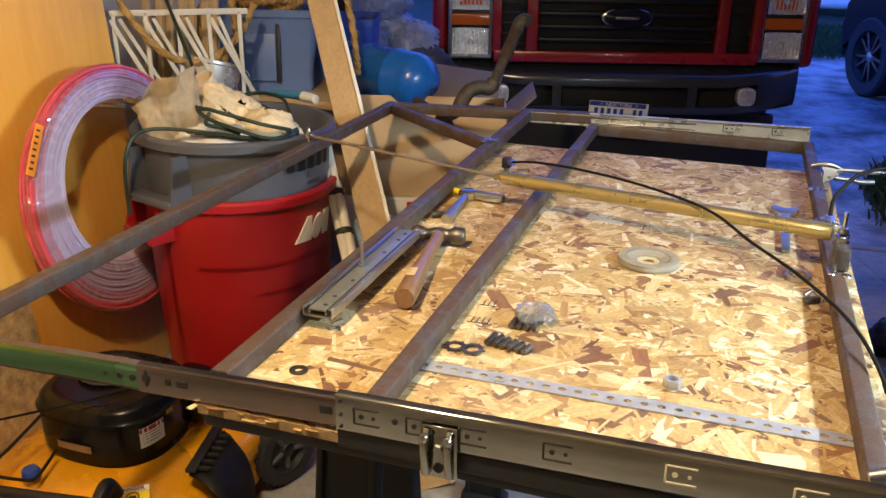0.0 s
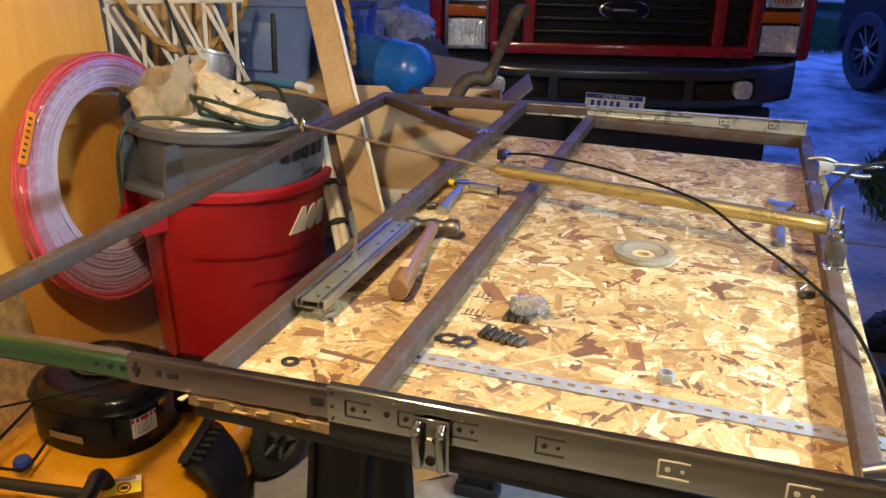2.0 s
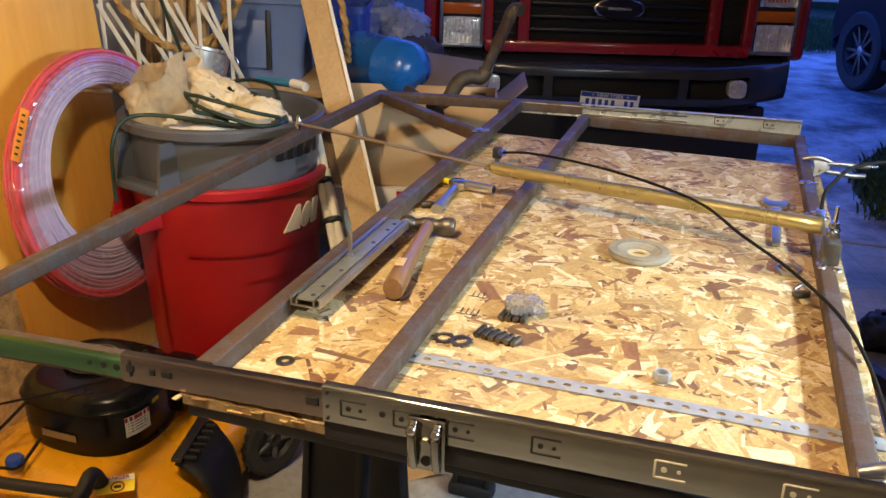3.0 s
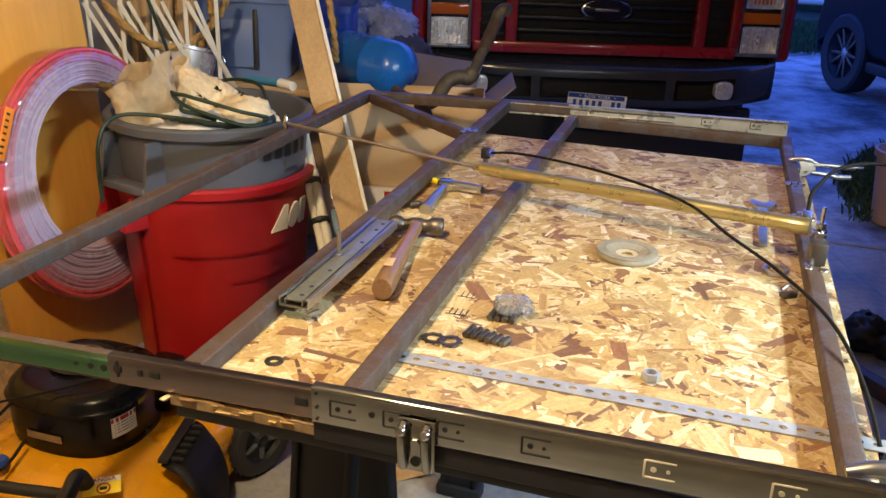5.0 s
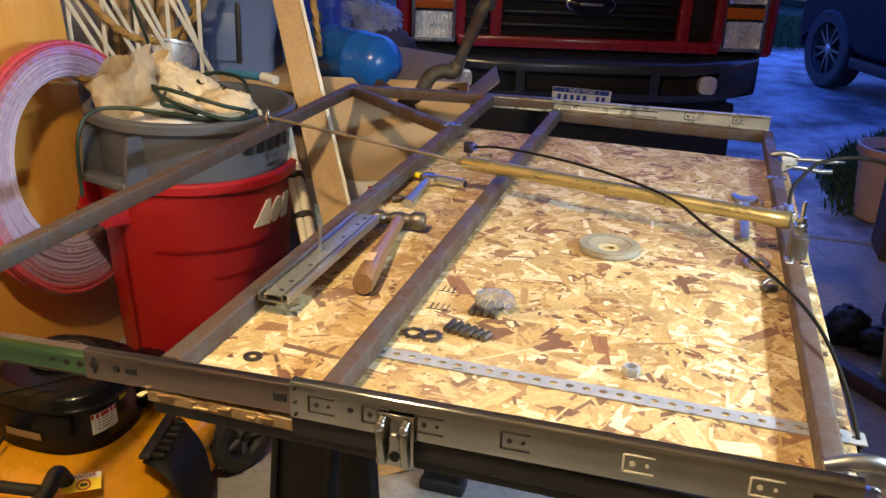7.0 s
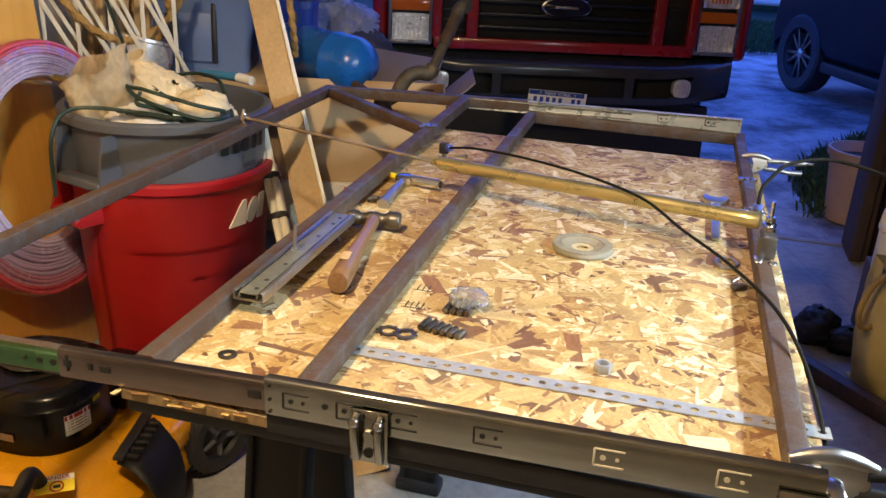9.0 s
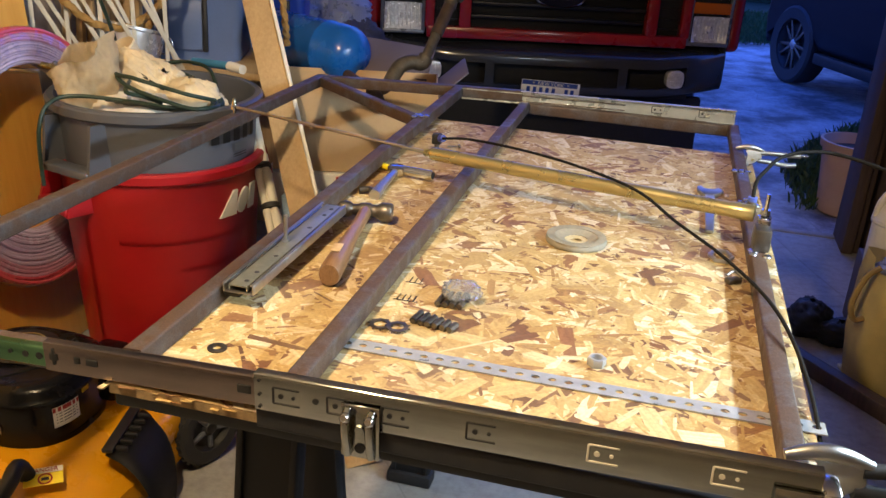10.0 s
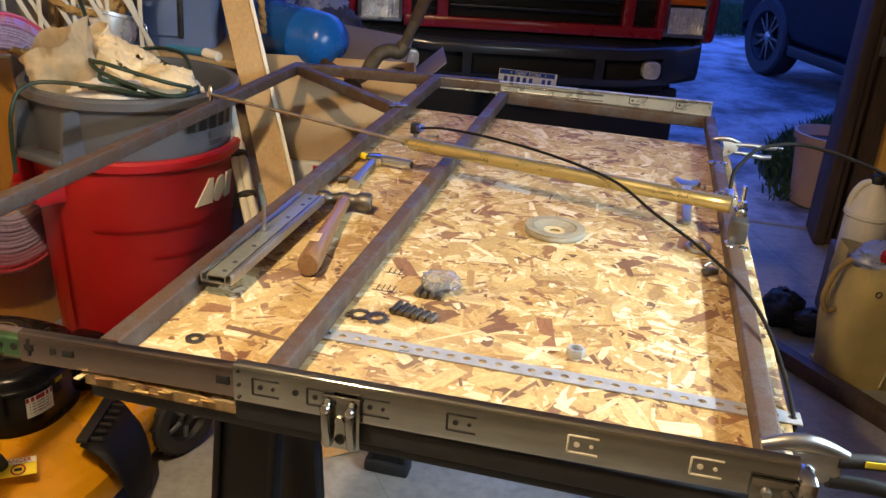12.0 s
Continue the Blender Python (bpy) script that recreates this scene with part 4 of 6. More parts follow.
part("rail", slat((0.0, 0.64), (0.46, 0.64), 0.020), M_SLAT, lat, local=False)
part("rail", slat((0.0, 0.0), (0.46, 0.0), 0.020), M_SLAT, lat, local=False)
for k in range(5):
    part("upright", slat((0.01 + 0.105 * k, 0.0), (0.01 + 0.105 * k, 0.64), 0.014), M_SLAT, lat, local=False)
for k in range(4):
    part("diagonal", slat((0.0 + 0.11 * k, 0.62), (0.16 + 0.11 * k, 0.30), 0.015, back=-0.011), M_SLAT, lat, local=False)
    part("diagonal", slat((0.03 + 0.11 * k, 0.62), (0.22 + 0.09 * k, 0.26), 0.013, back=0.011), M_SLAT, lat, local=False)
for k in range(7):
    solid("pine_lath", box((-1.735 + 0.034 * k, 1.86 + 0.022 * k, 0.62), (0.026, 0.02, 1.24 - 0.03 * (k % 3)), 0.002, rot=Matrix.Rotation(radians(3 + k % 2), 4, "Y")), M_PINE,
          "pale pine lath standing behind the lattice", "timber", "laths behind the lattice")

# a shelf board carries the totes
solid("storage_bench", box((-1.43, 2.42, 0.82), (0.78, 0.62, 0.03), 0.003, bm=box((-1.43, 2.66, 0.41), (0.74, 0.03, 0.78), 0.003)), M_PINE, "plain timber bench under the totes", "bench")


def tote(where, w, d, h, mat, label, turn):
    ob = thing("storage_tote", where, label, "storage tote", turn=turn)
    bm = bmesh.new()
    rings = []
    for k, (s, z) in enumerate(((0.84, 0), (0.86, 0.01), (0.98, h - 0.03), (1.05, h - 0.028), (1.05, h), (1.02, h), (0.96, h - 0.01), (0.86, 0.03))):
        ring = []
        for cx, cy, a0 in ((1, 1, 0), (-1, 1, 90), (-1, -1, 180), (1, -1, 270)):
            for j in range(4):
                t = radians(a0 + 30 * j)
                ring.append(bm.verts.new((cx * (w / 2 * s - 0.035) + 0.035 * math.cos(t), cy * (d / 2 * s - 0.035) + 0.035 * math.sin(t), z)))
        rings.append(ring)
    for p, q in zip(rings, rings[1:]):
        for i in range(16):
            bm.faces.new((p[i], p[(i + 1) % 16], q[(i + 1) % 16], q[i]))
    bm.faces.new(rings[0][::-1])
    bm.faces.new(rings[-1])
    part("body", bm, mat, ob)
    for x, ww in ((0.0, 0.30),):
        part("moulded_panel", box((x * w, -d / 2 * 0.93 - 0.004, h * 0.45), (ww * w, 0.012, h * 0.62), 0.008, rot=Matrix.Rotation(radians(-4), 4, "X")), mat, ob)
    part("rib", box((0.17 * w, -d / 2 * 0.94 - 0.006, h * 0.48), (0.02, 0.018, h * 0.72), 0.006, rot=Matrix.Rotation(radians(-4), 4, "X")), M_DARK, ob)
    return ob


tote((-1.50, 2.36, 0.835), 0.48, 0.36, 0.325, M_TOTE, "slate blue plastic tote filled with rope", 18)
tote((-1.20, 2.56, 0.835), 0.22, 0.30, 0.28, M_DEEPBLUE, "deep blue plastic tote on the bench", 18)
bm = bmesh.new()
rng = random.Random(12)
for i in range(16):
    r = rng.uniform(0.06, 0.15)
    c = Vector((-1.50 + rng.uniform(-.12, .14), 2.34 + rng.uniform(-.05, .07), 1.17 + rng.uniform(-.01, .12)))
    tx, ty = rng.uniform(-.5, .5), rng.uniform(-.5, .5)
    pts = [c + Vector((r * math.cos(t), 0.75 * r * math.sin(t), tx * r * math.cos(t) + ty * r * math.sin(t))) for t in [k * 0.5 for k in range(14)]]
    cord(pts, 0.0135, 12, 14, bm, twist=0.34, ridge=0.30)
solid("manila_rope", bm, M_ROPE, "thick laid manila rope piled in the tote", "rope")
bm = cord([(p_[0] - 0.10, p_[1] + 0.06, p_[2] + 0.03) for p_ in ((-1.46, 2.05, 1.22), (-1.50, 1.98, 1.12), (-1.47, 1.95, 1.00), (-1.40, 1.95, 0.955), (-1.34, 1.96, 1.02), (-1.36, 1.99, 1.14), (-1.42, 2.05, 1.22), (-1.48, 2.06, 1.15), (-1.45, 2.0, 1.02))], 0.0125, 12, 16, twist=0.34, ridge=0.30)
cord([(-1.68, 1.62, 1.32), (-1.58, 1.62, 1.16), (-1.50, 1.70, 1.04), (-1.42, 1.80, 1.02), (-1.36, 1.92, 1.10), (-1.34, 2.0, 1.20)], 0.0115, 12, 18, bm, twist=0.34, ridge=0.30)
solid("hanging_rope", bm, M_ROPE, "laid manila rope looped over the tote's side", "rope")
solid("hanging_rope", cord([(-1.05, 2.1, 1.35), (-0.99, 2.08, 1.18), (-0.96, 2.06, 1.04), (-0.95, 2.05, 0.96)], 0.011, 12, 18, twist=0.34, ridge=0.30), M_ROPE, "laid manila rope hanging behind the plank", "rope")
M_POT = plain("dented_aluminium", (0.66, 0.67, 0.70), 0.28, 0.6, 0.15, 18, 0.1)
solid("metal_pot", lathe([(0, 0), (0.10, 0), (0.115, 0.02), (0.12, 0.20), (0.128, 0.205), (0.128, 0.215), (0.112, 0.215), (0.105, 0.03), (0, 0.03)], 40, m=pose(-1.50, 1.84, 0.80, -14, 6, 0)), M_POT,
      "dented bright metal pot behind the bins", "pot")
solid("pot_stand", box((-1.51, 1.85, 0.39), (0.26, 0.24, 0.78), 0.005), M_CARD, "cardboard carton under the metal pot", "carton")
strap_b = thing("buckled_strap", (-1.30, 2.0, 1.0), "dark webbing strap with a chrome buckle", "strap")
part("webbing", box((-1.410, 1.985, 1.02), (0.045, 0.006, 0.14), 0.002, rot=Matrix.Rotation(radians(18), 4, "Z")), plain("dark_webbing", (0.05, 0.035, 0.025), 0.8), strap_b, local=False)
part("buckle", cord([(-1.435, 1.97, 0.955), (-1.380, 1.985, 0.955), (-1.375, 1.985, 0.91), (-1.420, 1.97, 0.905), (-1.435, 1.97, 0.955)], 0.004, 8, 4), M_CHROME, strap_b, local=False)
sleeve = thing("foam_sleeve", (-1.112, 1.790, 0.910), "blue foam sleeve with a white end behind the grey bin", "foam sleeve")
part("tube", rod((-1.202, 1.835, 0.916), (-1.021, 1.745, 0.933), 0.013, 0.014, 20), plain("teal_foam", (0.05, 0.25, 0.50), 0.6), sleeve, local=False)
part("sleeve_end", rod((-1.016, 1.742, 0.933), (-0.953, 1.711, 0.933), 0.017, 0.015, 20), M_LABEL, sleeve, "white plastic end", local=False)

# the leaning plank with its white painted edge
PA, PB = Vector((-0.64, 1.46, 0.60)), Vector((-1.02, 1.90, 1.24))
dz = (PB - PA)
PA0 = PA - dz * (0.60 / dz.z)
PB0 = PB + dz * 0.9
u = dz.normalized()
side = Vector((0.94, 0.34, 0))
side = (side - u * side.dot(u)).normalized()
m = Matrix.Translation((PA0 + PB0) / 2) @ Matrix((side, u.cross(side), u)).transposed().to_4x4()
plank = thing("leaning_plank", tuple(PA0), "long tan plank with a white painted edge leaning behind the bins", "plank")
bm = box((0, 0, 0), (0.086, 0.022, (PB0 - PA0).length), 0.002)
bm.transform(m)
part("board", bm, M_PINE, plank, local=False)
bm = box((0.0495, -0.004, 0), (0.012, 0.030, (PB0 - PA0).length), 0.002)
bm.transform(m)
part("painted_edge", bm, M_WHITE, plank, "white painted edge", local=False)

# white plastic pipes tied in a bundle beside the bins
M_CREAM = plain("cream_pipe", (0.74, 0.70, 0.60), 0.4, vary=0.1)
for k, off_ in enumerate((-0.085, -0.108, -0.096)):
    back = Vector((0, 0.03, 0)) * (k == 2)
    lo, hi = PA0 + dz * (0.02 / dz.z) + side * off_ + back, PA0 + dz * ((0.83 - 0.05 * k) / dz.z) + side * off_ + back
    solid("plastic_pipe", rod(lo, hi, 0.0125, seg=20), M_CREAM, "cream plastic pipe leaning beside the bins", "pipe", "pipes beside the bins")
for z_ in (0.50, 0.60, 0.70):
    c = PA0 + dz * (z_ / dz.z) + side * -0.096
    solid("pipe_tie", rod(c, c + u * 0.014, 0.030, seg=20), M_BLACK, "black tie round the pipes", "tie", "ties round the pipes")
solid("blue_print_box", box((-0.66, 1.60, 0.29), (0.18, 0.10, 0.58), 0.003), plain("blue_white_print", (0.30, 0.42, 0.55), 0.5, vary=0.6, scale=18), "blue and white printed carton", "carton")

# cardboard cartons with a blue tank and old pipe fittings on top
carton = thing("cardboard_carton", (-0.62, 2.05, 0.0), "open brown cardboard carton with its flaps up", "carton")
bx = Matrix.Translation((-0.665, 2.02, 0.0)) @ Matrix.Rotation(radians(16), 4, "Z")
for name, c, s, r in (("front_panel", (0, -0.15, 0.730), (0.56, 0.006, 0.300), 0), ("back_panel", (0, 0.15, 0.730), (0.56, 0.006, 0.300), 0),
                      ("side_panel", (-0.28, 0, 0.730), (0.006, 0.30, 0.300), 0), ("side_panel", (0.28, 0, 0.730), (0.006, 0.30, 0.300), 0), ("bottom", (0, 0, 0.583), (0.56, 0.30, 0.006), 0)):
    bm = box(c, s, 0.001)
    bm.transform(bx)
    part(name, bm, M_CARD, carton, local=False)
bm = box((0.10, 0.24, 0.915), (0.32, 0.005, 0.18), 0.001, rot=Matrix.Rotation(radians(-58), 4, "X") @ Matrix.Rotation(radians(10), 4, "Y"))
bm.transform(bx)
part("flap", bm, M_CARD_DUSK, carton, local=False)
bm = box((0.33, -0.02, 0.905), (0.005, 0.28, 0.13), 0.001, rot=Matrix.Rotation(radians(48), 4, "Y"))
bm.transform(bx)
part("flap", bm, M_CARD_DUSK, carton, local=False)
base = thing("printed_carton", (-0.62, 2.0, 0.0), "pale carton with a small red label under another carton", "carton")
bm = box((0, -0.01, 0.288), (0.60, 0.33, 0.576), 0.003)
bm.transform(bx)
part("body", bm, M_LABEL, base, local=False)
bm = box((0.0, -0.177, 0.525), (0.12, 0.003, 0.085), 0)
bm.transform(bx)
part("printed_panel", bm, plain("red_print", (0.45, 0.02, 0.03), 0.5), base, "red printed panel", local=False)
for k in range(4):
    bm = box((0.0 + 0.004 * (k % 2), -0.180, 0.552 - 0.017 * k), (0.07 - 0.012 * (k % 3), 0.002, 0.005), 0)
    bm.transform(bx)
    part("printed_line", bm, M_LABEL, base, local=False)

tank = thing("pressure_tank", (-0.90, 2.25, 0.80), "glossy blue steel pressure tank lying on its side", "pressure tank")
ta, tb = Vector((-1.14, 2.33, 0.944)), Vector((-0.650, 2.150, 0.920))
axis = (tb - ta).normalized()
tm = Matrix.Translation(ta) @ axis.to_track_quat("Z", "Y").to_matrix().to_4x4()
ln, R_ = (tb - ta).length, 0.107
prof = [(0, -0.05)] + [(R_ * math.sin(k * math.pi / 12), -0.06 * math.cos(k * math.pi / 12)) for k in range(1, 7)] + [(R_, ln - 0.235), (R_ + 0.003, ln - 0.23), (R_ + 0.003, ln - 0.222), (R_, ln - 0.217), (R_, ln - 0.14)]
prof += [(R_ * math.cos(k * math.pi / 14), ln - 0.14 + 0.085 * math.sin(k * math.pi / 14)) for k in range(1, 7)] + [(0, ln - 0.055)]
part("shell", lathe(prof, 48, m=tm), M_TANK, tank, local=False)
bm = box((-0.905, 2.147, 0.889), (0.042, 0.004, 0.060), 0.001, rot=Matrix.Rotation(radians(-20), 4, "Z") @ Matrix.Rotation(radians(22), 4, "X"))
part("label", bm, M_CARD, tank, "brown paper label", local=False)

M_PIPE = plain("corroded_galvanised", (0.105, 0.083, 0.058), 0.6, 0.5, 0.45, 25, 0.4)
M_PIPE_RUST = plain("rusted_pipe", (0.075, 0.045, 0.028), 0.75, 0.35, 0.4, 25, 0.5)
fit_ = thing("pipe_fittings", (-0.47, 2.02, 0.87), "old corroded pipe and elbows screwed together", "pipe fitting")
part("pipe", cord([(-0.70, 2.0, 0.893), (-0.62, 1.93, 0.878), (-0.555, 1.88, 0.862)], 0.018, 14, 6), M_PIPE_RUST, fit_, local=False)
part("union", cord([(-0.565, 1.87, 0.876), (-0.545, 1.865, 0.851), (-0.535, 1.86, 0.826)], 0.027, 12, 5), M_PIPE_RUST, fit_, local=False)
part("tee", cord([(-0.55, 1.885, 0.872), (-0.50, 1.93, 0.888), (-0.43, 1.95, 0.882), (-0.37, 1.965, 0.860)], 0.019, 14, 6), M_PIPE_RUST, fit_, local=False)
part("elbow", cord([(-0.530, 1.94, 0.878), (-0.51, 2.0, 0.938), (-0.475, 2.03, 0.955), (-0.445, 2.05, 0.950), (-0.43, 2.06, 0.975)], 0.026, 16, 7), M_PIPE, fit_, local=False)
part("riser", rod((-0.435, 2.06, 0.965), (-0.412, 2.19, 1.085), 0.018, seg=18), M_PIPE, fit_, local=False)
part("coupling", rod((-0.4215, 2.138, 1.035), (-0.404, 2.235, 1.125), 0.022, seg=18), M_PIPE_RUST, fit_, local=False)
part("end_elbow", cord([(-0.404, 2.235, 1.12), (-0.400, 2.26, 1.15), (-0.385, 2.27, 1.165), (-0.365, 2.265, 1.163)], 0.024, 16, 7), M_PIPE, fit_, local=False)

# plastic bags heaped by the doorway
# thin film with the blue of dusk light mixed into its colour
M_FILM = clear("dusk_blue_film", (0.34, 0.40, 0.66), 0.28, 0.35)
for i, (c, s) in enumerate((((-1.25, 3.05, 0.98), (0.17, 0.15, 0.15)), ((-1.10, 3.02, 0.93), (0.13, 0.12, 0.12)), ((-1.22, 2.98, 1.16), (0.13, 0.12, 0.11)))):
    solid("plastic_bag", crumpled(c, *s, 11 + i), M_FILM, "thin pale plastic bag heaped by the doorway", "plastic bag", "bags by the doorway", smooth=60)
solid("crumpled_cloth", crumpled((-1.05, 2.98, 0.82), 0.17, 0.13, 0.13, 21), plain("dark_cloth", (0.05, 0.05, 0.09), 0.8, vary=0.4), "dark crumpled cloth under the plastic bags", "cloth", smooth=60)
solid("low_cabinet", box((-1.18, 3.02, 0.36), (0.56, 0.44, 0.72), 0.006), M_DARKWOOD, "dark low cabinet under the plastic bags", "cabinet")

# ---- on the work table ----
strap = thing("perforated_strap", (0.315, 0.155, B), "galvanised perforated steel strap lying across the board", "metal strap")
SA, SB = Vector((-0.012, 0.157)), Vector((0.645, 0.157))
pitch_n = 27
hole_r, half_w, th = 0.0048, 0.0145, 0.002


def holed_strip(x0, x1, count):
    """Flat bar with a row of round holes cut right through."""
    bm = bmesh.new()
    step = (x1 - x0) / count
    for i in range(count):
        cx = x0 + step * (i + 0.5)
        outer, inner = [], []
        for k in range(16):
            a = 2 * math.pi * k / 16
            c, s = math.cos(a), math.sin(a)
            e = min(step / 2 / max(abs(c), 1e-6), half_w / max(abs(s), 1e-6))
            outer.append((cx + c * e, s * e))
            inner.append((cx + c * hole_r * 1.25, s * hole_r))
        top_o = [bm.verts.new((x, y, th)) for x, y in outer]
        top_i = [bm.verts.new((x, y, th)) for x, y in inner]
        bot_o = [bm.verts.new((x, y, 0)) for x, y in outer]
        bot_i = [bm.verts.new((x, y, 0)) for x, y in inner]
        cor_t = [bm.verts.new((cx + sx * step / 2, sy * half_w, th)) for sx, sy in ((1, 1), (-1, 1), (-1, -1), (1, -1))]
        cor_b = [bm.verts.new((cx + sx * step / 2, sy * half_w, 0)) for sx, sy in ((1, 1), (-1, 1), (-1, -1), (1, -1))]
        for k in range(16):
            n = (k + 1) % 16
            bm.faces.new((top_o[k], top_o[n], top_i[n], top_i[k]))
            bm.faces.new((bot_o[n], bot_o[k], bot_i[k], bot_i[n]))
            bm.faces.new((top_i[k], top_i[n], bot_i[n], bot_i[k]))
            a0, a1 = outer[k], outer[n]
            for q, (sx, sy) in enumerate(((1, 1), (-1, 1), (-1, -1), (1, -1))):
                if abs(a0[0] - cx) > 1e-5 and abs(abs(a0[0] - cx) - step / 2) < 1e-6 and abs(abs(a1[1]) - half_w) < 1e-6 and (a0[0] - cx) * sx > 0 and a1[1] * sy > 0 or \
                   abs(abs(a0[1]) - half_w) < 1e-6 and abs(abs(a1[0] - cx) - step / 2) < 1e-6 and (a1[0] - cx) * sx > 0 and a0[1] * sy > 0:
                    bm.faces.new((top_o[k], cor_t[q], top_o[n]))
                    bm.faces.new((bot_o[n], cor_b[q], bot_o[k]))
    for s in (-1, 1):
        vs = [bm.verts.new(p) for p in ((x0, s * half_w, 0), (x1, s * half_w, 0), (x1, s * half_w, th), (x0, s * half_w, th))]
        bm.faces.new(vs)
    for x in (x0, x1):
        vs = [bm.verts.new(p) for p in ((x, -half_w, 0), (x, half_w, 0), (x, half_w, th), (x, -half_w, th))]
        bm.faces.new(vs)
    return bm


bm = holed_strip(-0.330, 0.330, 29)
bm.transform(Matrix.Translation((0.001, 0.002, 0.0008)))
part("strip", bm, M_GALV, strap, smooth=0)

disc = thing("grinding_disc", (0.262, 0.690, B), "worn beige flap disc lying flat on the board", "grinding disc")
M_ABR = plain("worn_abrasive", (0.27, 0.24, 0.18), 0.9, vary=0.25, scale=25, bump=0.6)
part("backing", lathe([(0.022, 0.001), (0.057, 0.001), (0.0585, 0.004), (0.0585, 0.008), (0.055, 0.0125), (0.040, 0.0125), (0.032, 0.009), (0.022, 0.007), (0.022, 0.001)], 64), M_ABR, disc)
bm = bmesh.new()
for k in range(54):
    box((0.049, 0, 0.0128), (0.016, 0.0062, 0.0016), 0.0, bm, None)
    bmesh.ops.rotate(bm, verts=bm.verts, cent=(0, 0, 0), matrix=Matrix.Rotation(2 * math.pi / 54, 3, "Z"))
flap = part("flap", bm, M_ABR, disc, smooth=0)
flap["kind"] = "stuff"
part("arbor_plate", lathe([(0.011, 0.003), (0.031, 0.004), (0.031, 0.006), (0.011, 0.005), (0.011, 0.003)], 40), plain("tan_hub", (0.52, 0.42, 0.24), 0.7), disc)


def hex_nut(where, across, height, bore, mat, label, turn=0):
    r = across / 2 / math.cos(math.pi / 6)
    bm = bmesh.new()
    rings = []
    for rad, z, n in ((r * 0.93, 0, 6), (r, height * 0.12, 6), (r, height * 0.88, 6), (r * 0.93, height, 6)):
        rings.append([bm.verts.new((rad * math.cos(2 * math.pi * k / 24) * (math.cos(math.pi / 6) / math.cos((2 * math.pi * k / 24) % (math.pi / 3) - math.pi / 6)),
                                    rad * math.sin(2 * math.pi * k / 24) * (math.cos(math.pi / 6) / math.cos((2 * math.pi * k / 24) % (math.pi / 3) - math.pi / 6)), z)) for k in range(24)])
    for rad, z in ((bore, height), (bore * 0.9, height * 0.5), (bore, 0)):
        rings.append([bm.verts.new((rad * math.cos(2 * math.pi * k / 24), rad * math.sin(2 * math.pi * k / 24), z)) for k in range(24)])
    for p, q in zip(rings, rings[1:] + rings[:1]):
        for k in range(24):
            bm.faces.new((p[k], p[(k + 1) % 24], q[(k + 1) % 24], q[k]))
    bm.transform(pose(*where, 0, 0, turn))
    return solid("hex_nut", bm, mat, label, "nut", smooth=30)


hex_nut((0.347, 0.222, B + 0.001), 0.0235, 0.013, 0.0078, M_GALV, "bare steel hex nut standing on the board", 12)
bm = lathe([(0.006, 0), (0.0135, 0), (0.0135, 0.002), (0.006, 0.002), (0.006, 0)], 28, m=pose(-0.168, 0.080, B + 0.001))
solid("flat_washer", bm, M_FORGED, "dark steel flat washer lying on the board", "washer")
for k, (x, y) in enumerate(((0.556, 1.107), (0.545, 1.13))):
    bm = lathe([(0, 0.006), (0.004, 0.005), (0.0055, 0.002), (0.0055, 0)], 14, m=pose(x, y, B + 0.001))
    solid("screw_head", bm, M_STEEL, "small steel screw head in the board", "screw")
bm = rod((0.405, 1.065, B + 0.004), (0.425, 1.072, B + 0.004), 0.0025, seg=8, bm=rod((0.425, 1.072, B + 0.004), (0.428, 1.073, B + 0.005), 0.0055, seg=10))
solid("wood_screw", bm, M_STEEL, "short steel screw lying on the board", "screw")
bm = rod((-0.130, 1.213, B + 0.005), (-0.104, 1.223, B + 0.005), 0.003, seg=8, bm=rod((-0.104, 1.223, B + 0.005), (-0.100, 1.225, B + 0.005), 0.007, seg=10))
solid("small_bolt", bm, M_CHROME, "bright small bolt lying beside the brass tube", "bolt")

bag = thing("hardware_bag", (0.106, 0.355, B), "small clear plastic bag holding dark hardware", "plastic bag")
M_WRAP = clear("clear_wrap", (0.92, 0.94, 0.97), 0.10, 0.88)
part("wrap", crumpled((0.008, 0.012, 0.012), 0.032, 0.038, 0.016, 31, nu=36, nv=20), M_WRAP, bag, "crinkled clear wrap", smooth=30)
for k in range(4):
    part("bolt", rod((-0.02 + 0.012 * k, -0.035, 0.006), (-0.016 + 0.012 * k, 0.0, 0.008), 0.005, seg=8), M_FORGED, bag)
pack = thing("bolt_pack", (0.098, 0.262, B), "flat pack of dark short bolts lying on the board", "bolts")
for k in range(6):
    part("bolt", rod((-0.032 + 0.012 * k, -0.012 - 0.002 * k, 0.006), (-0.026 + 0.012 * k, 0.018 - 0.004 * k, 0.007), 0.0052, seg=8), M_FORGED, pack)
ring = thing("lock_washers", (0.036, 0.228, B), "dark toothed lock washers lying on the board", "washers")
for dx, dy in ((-0.014, 0.002), (0.014, -0.002)):
    bm = lathe([(0.010, 0.0005), (0.0165, 0.0005), (0.0165, 0.0022), (0.010, 0.0022), (0.010, 0.0005)], 24, m=Matrix.Translation((dx, dy, 0.0008 if dx < 0 else 0.003)))
    part("washer", bm, M_FORGED, ring)
    for k in range(10):
        a = 2 * math.pi * k / 10
        part("tooth", box((dx + 0.018 * math.cos(a), dy + 0.018 * math.sin(a), 0.0018 if dx < 0 else 0.004), (0.004, 0.0022, 0.001), 0, rot=Matrix.Rotation(a, 4, "Z")), M_FORGED, ring)
